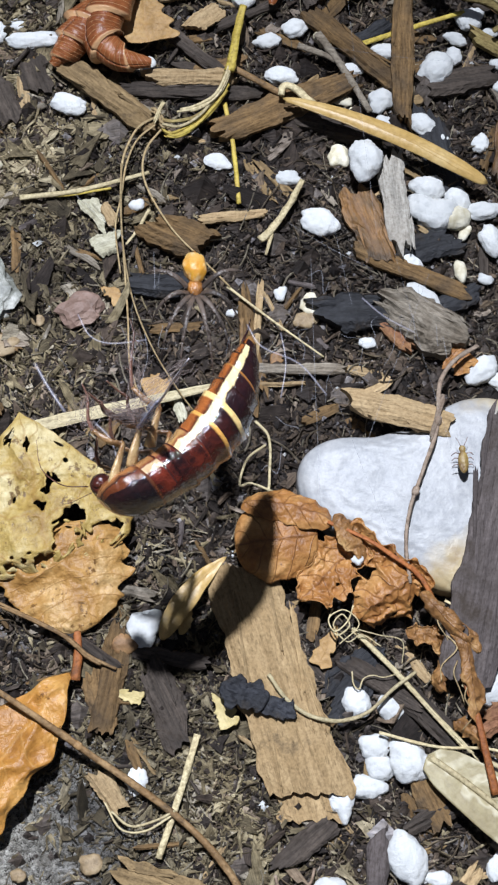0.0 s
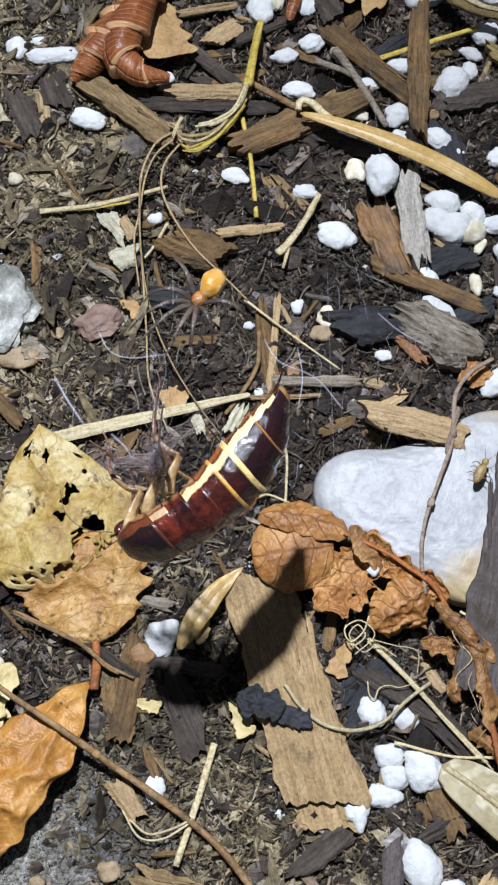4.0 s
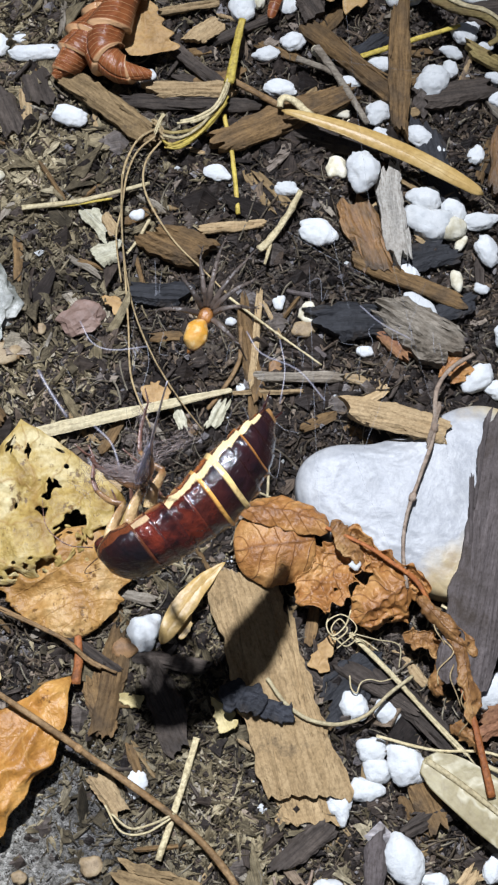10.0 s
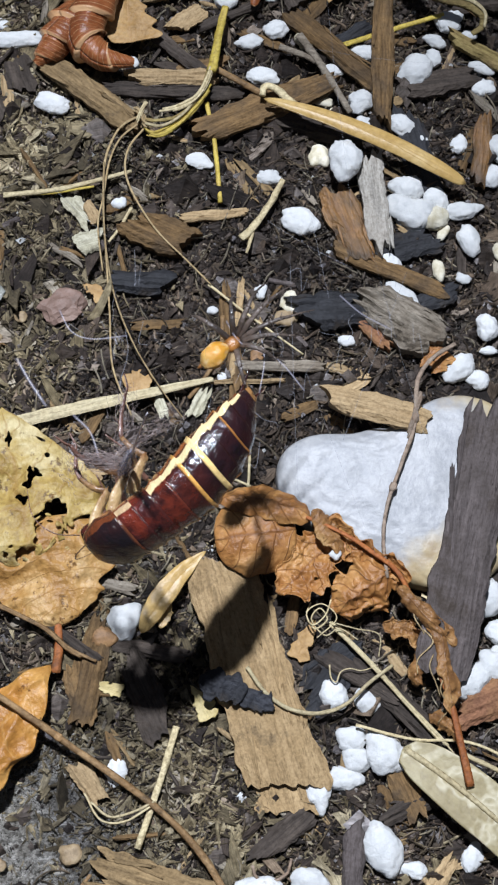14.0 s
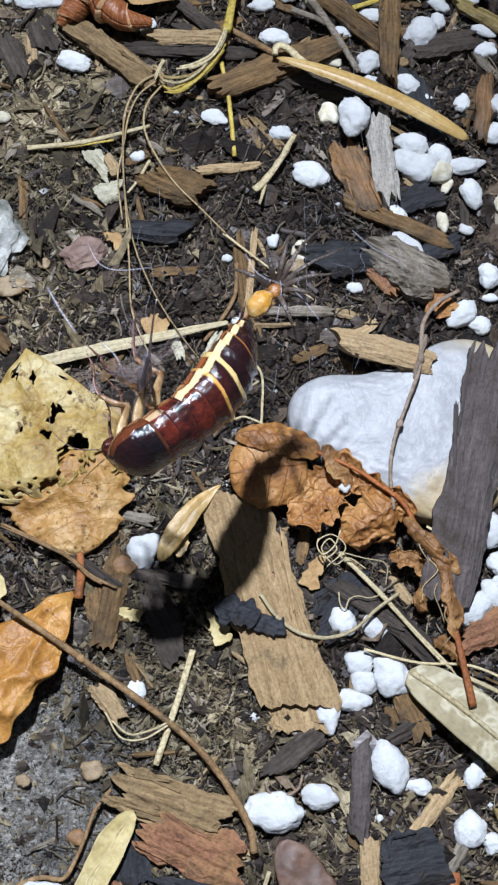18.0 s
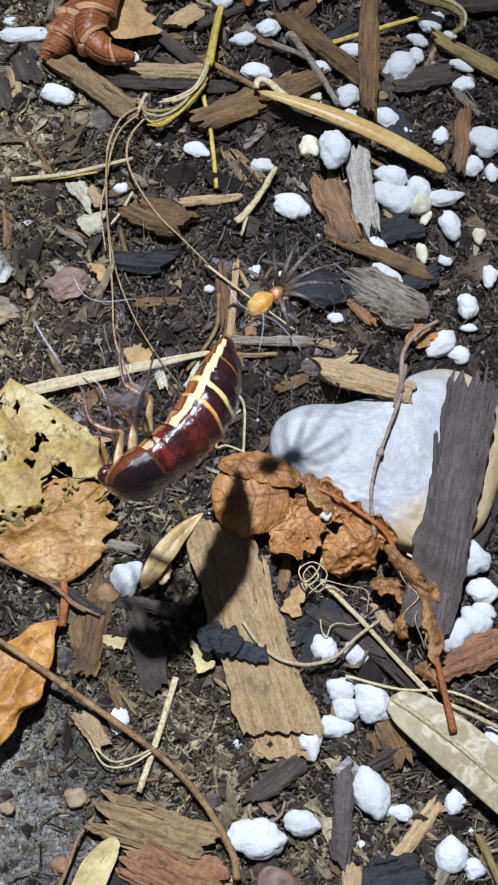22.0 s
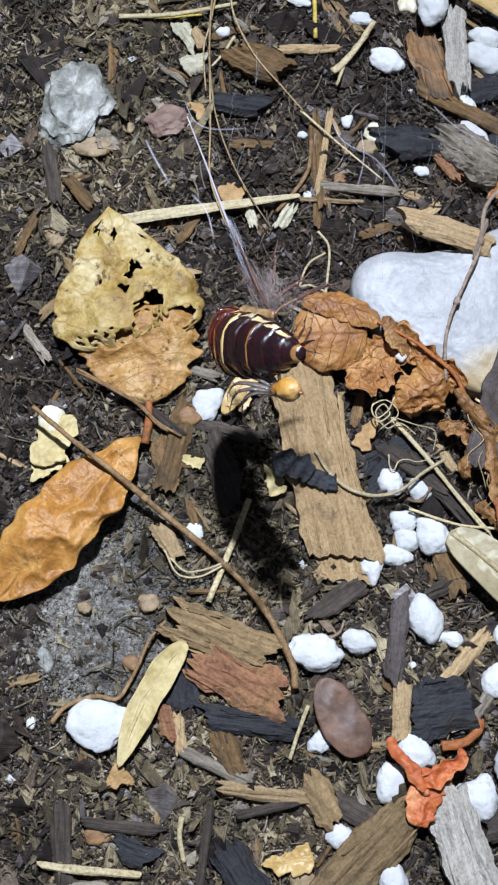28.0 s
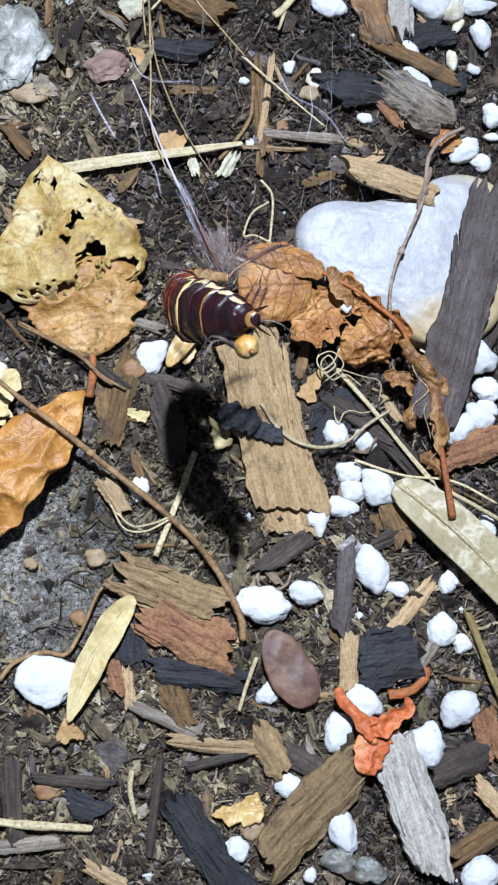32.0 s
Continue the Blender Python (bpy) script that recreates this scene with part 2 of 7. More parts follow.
def white_stone_material():
    """White quartz, speckled and milky, with an ochre stain along part of its rim."""
    m, nt, b = shader("white_quartz", 0.45, 0.45)
    c = ramp(nt, noise_at(nt, 110.0, 9.0, rough=0.7), [(0.32, (0.22, 0.228, 0.235)), (0.5, (0.325, 0.328, 0.33)), (0.68, (0.42, 0.418, 0.41))])
    crystal = ramp(nt, noise_at(nt, 1100.0, 5.0, rough=0.75), [(0.3, (0.78, 0.79, 0.82)), (0.5, (0.97, 0.97, 0.97)), (0.66, (1.1, 1.1, 1.09))])
    c = mix(nt, 0.7, c, crystal, "MULTIPLY")
    pits = ramp(nt, noise_at(nt, 420.0, 3.0), [(0.22, (0.45, 0.42, 0.38)), (0.28, (1, 1, 1))])
    c = mix(nt, 0.9, c, pits, "MULTIPLY")
    tc = nt.nodes.new("ShaderNodeTexCoord")
    mp = nt.nodes.new("ShaderNodeMapping")
    mp.inputs["Scale"].default_value = (52, 60, 0)
    mp.inputs["Location"].default_value = (0.33, -0.24, 0)
    nt.links.new(tc.outputs["Object"], mp.inputs[0])
    far = nt.nodes.new("ShaderNodeVectorMath")
    far.operation = "LENGTH"
    nt.links.new(mp.outputs[0], far.inputs[0])
    add = node(nt, "ShaderNodeMath")
    add.operation = "MULTIPLY_ADD"
    nt.links.new(noise_at(nt, 130.0, 7.0), add.inputs[0])
    add.inputs[1].default_value = 0.7
    nt.links.new(far.outputs["Value"], add.inputs[2])
    low = node(nt, "ShaderNodeMapRange")
    low.inputs["From Min"].default_value, low.inputs["From Max"].default_value = 1.5, 1.25
    nt.links.new(add.outputs[0], low.inputs[0])
    ochre = ramp(nt, noise_at(nt, 300.0, 6.0), [(0.3, (0.30, 0.205, 0.09)), (0.7, (0.46, 0.38, 0.23))])
    nt.links.new(mix(nt, low.outputs[0], ochre, c), b.inputs["Base Color"])
    bump(nt, b, noise_at(nt, 420.0, 7.0, rough=0.6), 0.45, 0.0005)
    return m


def leaf_material(name, low, mid, high, vein, spots=(0.05, 0.035, 0.02), spot_from=0.66, rough=0.55, ribs=9.0, slant=2.2, strength=0.6, midvein=1.0, lip=0.0, relief=1.0):
    """Dry leaf: mottled colour, pale veins slanting off the midrib."""
    m, nt, b = shader(name, rough, 0.35)
    base = ramp(nt, noise_at(nt, 170.0, 6.0), [(0.3, low), (0.5, mid), (0.7, high)])
    fine = ramp(nt, noise_at(nt, 1400.0, 3.0), [(0.3, (0.72, 0.7, 0.66)), (0.6, (1, 1, 1))])
    base = mix(nt, 0.7, base, fine, "MULTIPLY")
    sp = ramp(nt, noise_at(nt, 420.0, 5.0, rough=0.7), [(spot_from, (0, 0, 0)), (spot_from + 0.06, (1, 1, 1))])
    base = mix(nt, sp, base, spots)
    uv = nt.nodes.new("ShaderNodeUVMap")
    sep = nt.nodes.new("ShaderNodeSeparateXYZ")
    nt.links.new(uv.outputs[0], sep.inputs[0])

    def math_(op, x, y=0.0, z=0.0):
        n = nt.nodes.new("ShaderNodeMath")
        n.operation = op
        for sock, v in zip(n.inputs, (x, y, z)):
            if isinstance(v, bpy.types.NodeSocket):
                nt.links.new(v, sock)
            else:
                sock.default_value = v
        return n.outputs[0]

    away = math_("ABSOLUTE", math_("SUBTRACT", sep.outputs[1], 0.5))
    phase = math_("SUBTRACT", math_("MULTIPLY", sep.outputs[0], ribs), math_("MULTIPLY", away, slant))
    phase = math_("ADD", phase, math_("MULTIPLY", noise_at(nt, 130.0, 3.0), 0.9))
    side = math_("ABSOLUTE", math_("SUBTRACT", math_("FRACT", phase), 0.5))
    side_vein = math_("SUBTRACT", 1.0, math_("MULTIPLY", side, 18.0))
    mid_vein = math_("MULTIPLY", math_("SUBTRACT", 1.0, math_("MULTIPLY", away, 28.0)), midvein)
    rim = math_("MULTIPLY", math_("SUBTRACT", math_("MULTIPLY", away, 2.0), 0.93), 14.0 * lip)
    side_vein = math_("MAXIMUM", side_vein, rim)
    v = math_("MINIMUM", math_("MAXIMUM", math_("MAXIMUM", side_vein, mid_vein), 0.0), 1.0)
    col = mix(nt, math_("MULTIPLY", v, strength), base, vein)
    nt.links.new(col, b.inputs["Base Color"])
    b.inputs["Subsurface Weight"].default_value = 0.0
    fold = math_("ABSOLUTE", math_("SUBTRACT", noise_at(nt, 240.0, 5.0), 0.5))
    h = math_("ADD", math_("MULTIPLY", v, 0.5 * strength), math_("MULTIPLY", math_("ADD", math_("MULTIPLY", fold, -2.5), noise_at(nt, 1100.0, 4.0)), relief))
    bump(nt, b, h, 0.6, 0.0005)
    return m


def soil_material():
    m, nt, b = shader("soil", 0.95, 0.15)
    c = ramp(nt, noise_at(nt, 420.0, 8.0, rough=0.75), [(0.3, (0.026, 0.020, 0.015)), (0.48, (0.058, 0.043, 0.031)), (0.62, (0.09, 0.067, 0.047)), (0.8, (0.17, 0.13, 0.09))])
    sand = ramp(nt, noise_at(nt, 2600.0, 3.0), [(0.35, (0.03, 0.026, 0.022)), (0.6, (0.13, 0.115, 0.095)), (0.75, (0.34, 0.31, 0.27))])
    where = ramp(nt, noise_at(nt, 26.0, 3.0), [(0.46, (0, 0, 0)), (0.6, (1, 1, 1))])
    nt.links.new(mix(nt, where, c, sand), b.inputs["Base Color"])
    bump(nt, b, noise_at(nt, 1700.0, 6.0), 0.9, 0.0006)
    return m


def litter_material(name, stops, rough=0.8):
    """Small bits, each of its own shade, with grain along each of them."""
    m, nt, b = shader(name, rough, 0.25)
    isl = nt.nodes.new("ShaderNodeNewGeometry").outputs["Random Per Island"]
    c = ramp(nt, isl, stops)
    n = noise_at(nt, 1.0, 5.0, (0.45, 4.2, 1.0), 0.65, "UV")
    g = ramp(nt, n, [(0.3, (0.35, 0.33, 0.31)), (0.5, (0.85, 0.85, 0.84)), (0.7, (1.25, 1.2, 1.12))])
    col = mix(nt, 1.0, c, g, "MULTIPLY")
    dirt = ramp(nt, noise_at(nt, 700.0, 4.0), [(0.4, (0.45, 0.43, 0.4)), (0.6, (1, 1, 1))])
    # damp soil, and shade between the bits, both darkened into the colour
    damp = ramp(nt, noise_at(nt, 42.0, 4.0), [(0.36, (0.42, 0.42, 0.44)), (0.62, (1.1, 1.1, 1.08))])
    col = mix(nt, 1.0, mix(nt, 0.8, col, dirt, "MULTIPLY"), damp, "MULTIPLY")
    nt.links.new(col, b.inputs["Base Color"])
    bump(nt, b, n, 0.9, 0.0004)
    return m


PERLITE = perlite_material()
CREAM = cream_perlite_material()
SOIL = soil_material()
WHITE_STONE = white_stone_material()
GREY_STONE = stone_material("grey_stone", (0.055, 0.056, 0.045), (0.17, 0.172, 0.145), (0.46, 0.455, 0.41), 300.0, 0.42)
PINK_STONE = stone_material("pink_stone", (0.12, 0.075, 0.055), (0.21, 0.135, 0.105), (0.29, 0.20, 0.155))
TAN_STONE = stone_material("tan_pebble", (0.16, 0.11, 0.06), (0.28, 0.20, 0.11), (0.40, 0.31, 0.19), 420.0)
CLAY = stone_material("clay_pebble", (0.13, 0.07, 0.03), (0.24, 0.13, 0.055), (0.34, 0.20, 0.09), 420.0)
CHIP_LITTER = litter_material("chip_litter", [(0.0, (0.027, 0.022, 0.020)), (0.32, (0.063, 0.048, 0.040)), (0.55, (0.112, 0.083, 0.065)), (0.74, (0.197, 0.144, 0.104)), (0.88, (0.315, 0.234, 0.164)), (0.97, (0.468, 0.382, 0.307))])
DRY_LITTER = litter_material("dry_chip_litter", [(0.0, (0.090, 0.072, 0.045)), (0.4, (0.258, 0.206, 0.122)), (0.75, (0.420, 0.345, 0.212)), (0.93, (0.545, 0.465, 0.310)), (1.0, (0.550, 0.486, 0.390))])
CRUMBS = litter_material("soil_crumbs", [(0.0, (0.031, 0.025, 0.023)), (0.45, (0.069, 0.054, 0.046)), (0.78, (0.129, 0.101, 0.086)), (0.92, (0.248, 0.211, 0.188)), (1.0, (0.514, 0.488, 0.510))], 0.5)
SAND = litter_material("grey_sand", [(0.0, (0.24, 0.228, 0.205)), (0.45, (0.50, 0.48, 0.435)), (0.86, (0.64, 0.615, 0.57)), (0.94, (0.74, 0.72, 0.68))], 0.85)
FIBRES = litter_material("dry_fibres", [(0.0, (0.08, 0.06, 0.042)), (0.5, (0.24, 0.185, 0.125)), (1.0, (0.54, 0.48, 0.36))], 0.6)
CHAR_FLAKE = wood("char_flake", (0.010, 0.010, 0.012), (0.04, 0.042, 0.05), (0.018, 0.018, 0.02), 0.6)
RED_LEAF = leaf_material("red_brown_leaf", (0.13, 0.036, 0.012), (0.22, 0.068, 0.022), (0.33, 0.118, 0.04), (0.70, 0.43, 0.22), spot_from=0.78, rough=0.36, ribs=6.0, slant=0.0, strength=0.8, midvein=0.0, lip=1.0, relief=0.5)
TAN_LEAF = leaf_material("tan_leaf", (0.26, 0.15, 0.05), (0.38, 0.23, 0.09), (0.46, 0.30, 0.13), (0.34, 0.18, 0.07), spot_from=0.72, strength=0.2)
YELLOW_LEAF = leaf_material("yellow_rotten_leaf", (0.19, 0.105, 0.022), (0.38, 0.265, 0.078), (0.55, 0.46, 0.25), (0.24, 0.125, 0.03), (0.13, 0.078, 0.03), 0.58, 0.5, 4.0, 1.8, 0.5, lip=0.7, relief=1.0)
OCHRE_LEAF = leaf_material("ochre_torn_leaf", (0.22, 0.105, 0.026), (0.38, 0.205, 0.06), (0.50, 0.325, 0.14), (0.24, 0.11, 0.03), (0.13, 0.065, 0.02), 0.6, 0.45, 6.0, 1.6, 0.4, lip=0.7, relief=0.9)
ORANGE_LEAF = leaf_material("orange_leaf", (0.22, 0.088, 0.018), (0.40, 0.182, 0.038), (0.53, 0.285, 0.08), (0.50, 0.29, 0.10), (0.14, 0.06, 0.018), 0.62, 0.40, 7.0, 1.6, 0.3, relief=0.8)
DEAD_LEAF = leaf_material("brown_crumpled_leaf", (0.17, 0.062, 0.017), (0.345, 0.155, 0.045), (0.50, 0.275, 0.10), (0.15, 0.058, 0.02), (0.08, 0.038, 0.015), 0.66, 0.45, 5.0, 2.4, 0.75, relief=0.8)
TANGLE_LEAF = leaf_material("dark_shrivelled_leaf", (0.10, 0.042, 0.015), (0.29, 0.145, 0.05), (0.50, 0.31, 0.13), (0.14, 0.06, 0.025), (0.05, 0.025, 0.012), 0.62, 0.45, 6.0, 2.0, 0.5)
STRAW_LEAF = leaf_material("straw_blade", (0.40, 0.25, 0.075), (0.48, 0.315, 0.11), (0.55, 0.39, 0.165), (0.38, 0.22, 0.07), spot_from=0.85, rough=0.4, ribs=0.4, strength=0.3, relief=0.2)
OLIVE_LEAF = leaf_material("grey_green_leaf", (0.24, 0.192, 0.10), (0.295, 0.245, 0.132), (0.35, 0.30, 0.172), (0.58, 0.53, 0.38), (0.14, 0.10, 0.05), 0.8, 0.5, 0.3, 0.2, 0.55, relief=0.2)
LIME_LEAF = leaf_material("yellow_green_leaf", (0.38, 0.29, 0.11), (0.49, 0.39, 0.17), (0.58, 0.48, 0.25), (0.62, 0.53, 0.30), spot_from=0.85, ribs=0.5, strength=0.5, relief=0.4)
SCARLET = leaf_material("scarlet_petal", (0.33, 0.06, 0.018), (0.48, 0.13, 0.04), (0.62, 0.30, 0.13), (0.6, 0.3, 0.12), spot_from=0.8, rough=0.5, strength=0.12, relief=0.6)
SEED_LEAF = leaf_material("brown_oval_leaf", (0.06, 0.032, 0.02), (0.12, 0.065, 0.042), (0.20, 0.115, 0.075), (0.13, 0.08, 0.06), spot_from=0.75, rough=0.5, strength=0.05, relief=0.1)


# ---------- ground ----------
def ground_height(x, y):
    """Uneven soil, in millimetres."""
    h = 1.3 * n3(x / 17.0, y / 17.0, 0.3) + 0.8 * n3(x / 5.0, y / 5.0, 2.0) + 0.45 * n3(x / 1.9, y / 1.9, 5.0)
    return h - 0.85


def build_ground():
    inner_x, inner_y = np.arange(-75, 92.1, 0.75), np.arange(-150, 132.1, 0.75)
    outer = np.array([1, 3, 8, 20, 60, 200, 700, 3000, 12000, 50000.0])
    xs = np.concatenate([inner_x[0] - outer[::-1], inner_x, inner_x[-1] + outer])
    ys = np.concatenate([inner_y[0] - outer[::-1], inner_y, inner_y[-1] + outer])
    verts, faces = [], []
    for y in ys:
        for x in xs:
            verts.append((x * MM, y * MM, ground_height(x, y) * MM if abs(x) < 400 and abs(y) < 400 else -0.0012))
    w = len(xs)
    for j in range(len(ys) - 1):
        for i in range(w - 1):
            a = j * w + i
            faces.append((a, a + 1, a + w + 1, a + w))
    me = bpy.data.meshes.new("ground")
    me.from_pydata(verts, [], faces)
    me.materials.append(SOIL)
    ob = new("ground", me)
    return tagged(ob, "dark damp garden soil strewn with wood mulch", "ground", kind="structure")


build_ground()

AREA = (-60, 78, -135, 115)
SANDY = ((-20, -52, 13, 17), (-24, -66, 9, 10), (-16, -62, 6, 9))


def scatter(name, count, size, mat, label, category, seed, shape, spots=(), lift=0.0):
    """Bits that nobody could count, strewn over the soil in one mesh."""
    rng = random.Random(seed)
    verts, faces, uvs = [], [], []
    for _ in range(count):
        if spots:
            cx, cy, rx, ry = rng.choice(spots)
            x, y = rng.gauss(cx, rx), rng.gauss(cy, ry)
        else:
            x, y = rng.uniform(AREA[0], AREA[1]), rng.uniform(AREA[2], AREA[3])
            if rng.random() < 0.85 and any(((x - a) / c) ** 2 + ((y - b) / d) ** 2 < 1 for a, b, c, d in SANDY):
                continue
        shape(rng, x, y, ground_height(x, y) + lift, size, verts, faces, uvs)
    me = bpy.data.meshes.new(name)
    me.from_pydata([(a * MM, b * MM, c * MM) for a, b, c in verts], [], faces)
    me.materials.append(mat)
    index = np.empty(len(me.loops), dtype=np.int32)
    me.loops.foreach_get("vertex_index", index)
    me.uv_layers.new(name="UVMap").data.foreach_set("uv", np.array(uvs, dtype=np.float32)[index].ravel())
    return tagged(new(name, me), label, category, kind="stuff")


def flake(rng, x, y, z, size, verts, faces, uvs):
    """A splinter or scale of bark: a thin slab with straight sides and broken, uneven ends."""
    ln = size * rng.lognormvariate(0, 0.65)
    wd, th = max(0.14, ln * rng.choice((0.06, 0.09, 0.14, 0.22, 0.4, 0.65))), rng.uniform(0.1, 0.4)
    m = Matrix.Translation((x, y, z + rng.uniform(0.0, 0.9))) @ Euler((rng.gauss(0, 0.4), rng.gauss(0, 0.3), rng.uniform(0, 6.3))).to_matrix().to_4x4()
    k, off = len(verts), rng.uniform(0, 900)
    bow, slant, thin = rng.gauss(0, 0.04) * ln, rng.gauss(0, 1.0) * wd, rng.uniform(0.3, 1.0)
    rows = []
    for i in range(4):
        u = i / 3 - 0.5
        w = wd * (1.0, 1.0, rng.uniform(0.7, 1.1), thin)[i]
        for v in (-0.5, 0.0, 0.5):
            ragged = rng.gauss(0, 0.1) * ln if i in (0, 3) else 0.0
            a = u * ln + ragged + slant * v * (1 if u > 0 else -0.6) * abs(u) * 2
            b = v * w * rng.uniform(0.85, 1.15) + bow * (4 * u * u - 0.5)
            rows.append((a, b, th * (0.5 if v == 0 else 0.25) + rng.uniform(-0.12, 0.12) * th * 2))
    for a, b, c in rows:
        verts.append(m @ Vector((a, b, c)))
        uvs.append((a + off, b + off))
    for a, b, c in rows:
        verts.append(m @ Vector((a, b, c - th)))
        uvs.append((a + off, b + off + 0.3))
    for i in range(3):
        for j in range(2):
            p = k + 3 * i + j
            faces.append((p, p + 3, p + 4, p + 1))
    rim = [0, 3, 6, 9, 10, 11, 8, 5, 2, 1]
    for p, q in zip(rim, rim[1:] + rim[:1]):
        faces.append((k + p, k + p + 12, k + q + 12, k + q))


def crumb(rng, x, y, z, size, verts, faces, uvs):
    """A grain of soil."""
    r = size * rng.lognormvariate(0, 0.5)
    k, off = len(verts), rng.uniform(0, 900)
    z += r * 0.3
    for d in ((1, 0, 0), (0, 1, 0), (-1, 0, 0), (0, -1, 0), (0.2, 0.2, 1), (0, 0, -1)):
        q = rng.uniform(0.6, 1.2) * r
        verts.append((x + d[0] * q + rng.gauss(0, 0.15) * r, y + d[1] * q + rng.gauss(0, 0.15) * r, z + d[2] * q * 0.8))
        uvs.append((off + d[0], off + d[1]))
    for a in range(4):
        faces.append((k + a, k + (a + 1) % 4, k + 4))
        faces.append((k + (a + 1) % 4, k + a, k + 5))


def fibre(rng, x, y, z, size, verts, faces, uvs):
    """A fine dry fibre, gently bent."""
    ln, w = size * rng.lognormvariate(0, 0.5), rng.uniform(0.05, 0.15)
    a, bend = rng.uniform(0, 6.3), rng.gauss(0, 0.9)
    z += rng.uniform(0.4, 1.5)
    k, off = len(verts), rng.uniform(0, 900)
    px, py = x, y
    for i in range(6):
        sx, sy = -math.sin(a) * w, math.cos(a) * w
        zz = z + rng.uniform(-0.15, 0.15)
        verts += [(px + sx, py + sy, zz), (px, py, zz + w * 1.5), (px - sx, py - sy, zz)]
        uvs += [(off + i, off), (off + i, off + 0.1), (off + i, off + 0.2)]
        px, py, a = px + math.cos(a) * ln / 5, py + math.sin(a) * ln / 5, a + bend / 5
    for i in range(5):
        p, q = k + 3 * i, k + 3 * i + 3
        faces += [(p, p + 1, q + 1, q), (p + 1, p + 2, q + 2, q + 1), (p + 2, p, q, q + 2)]


scatter("soil_crumbs", 60000, 0.32, CRUMBS, "fine dark soil crumbs with pale specks", "soil", 3, crumb)
scatter("soil_clods", 9500, 0.7, CRUMBS, "crumbly dark brown clods of damp soil", "soil", 13, crumb)
scatter("mulch_bits", 46000, 0.86, CHIP_LITTER, "small brown and black splinters of mulch", "mulch", 4, flake)
scatter("larger_mulch_bits", 700, 3.0, CHIP_LITTER, "flat dark brown slivers of bark mulch", "mulch", 5, flake)
scatter("grey_sand", 60000, 0.13, SAND, "patch of bare grey sandy soil", "sand", 8, crumb, ((-20, -52, 8, 9), (-22, -62, 7, 8), (-16, -61, 4, 6)), 0.42)
# real dry bits, whose pale clusters also stand in for missing torch light
scatter("dry_mulch_bits", 19000, 0.92, DRY_LITTER, "dry grey-brown bits of mulch and earth", "mulch", 9, flake, ((-26, 40, 11, 13), (-22, 48, 9, 12), (-24, 66, 12, 12), (-34, 15, 10, 14), (-26, 88, 12, 8), (0, -95, 26, 9), (30, -70, 22, 16), (-18, -88, 16, 12), (12, -78, 16, 14), (2, -42, 8, 10), (-8, -22, 8, 10), (-9, -44, 9, 9), (3, -60, 9, 8)), 0.2)
scatter("larger_dry_bits", 1100, 1.9, DRY_LITTER, "dry tan flakes of bark and leaf", "mulch", 19, flake, ((-26, 44, 10, 14), (-24, 66, 12, 12), (-32, 18, 8, 10), (-26, 88, 12, 8), (26, -72, 20, 14), (-14, -90, 14, 10)), 0.3)
scatter("loose_soil_grains", 24000, 0.25, CRUMBS, "grains of soil strewn between the chips", "soil", 14, crumb, (), 0.75)
scatter("perlite_specks", 420, 0.28, PERLITE, "specks of crushed white perlite on soil", "perlite", 15, crumb, (), 0.5)
scatter("dry_fibres", 9000, 2.5, FIBRES, "fine pale dry root and grass fibres", "plant fibre", 6, fibre)


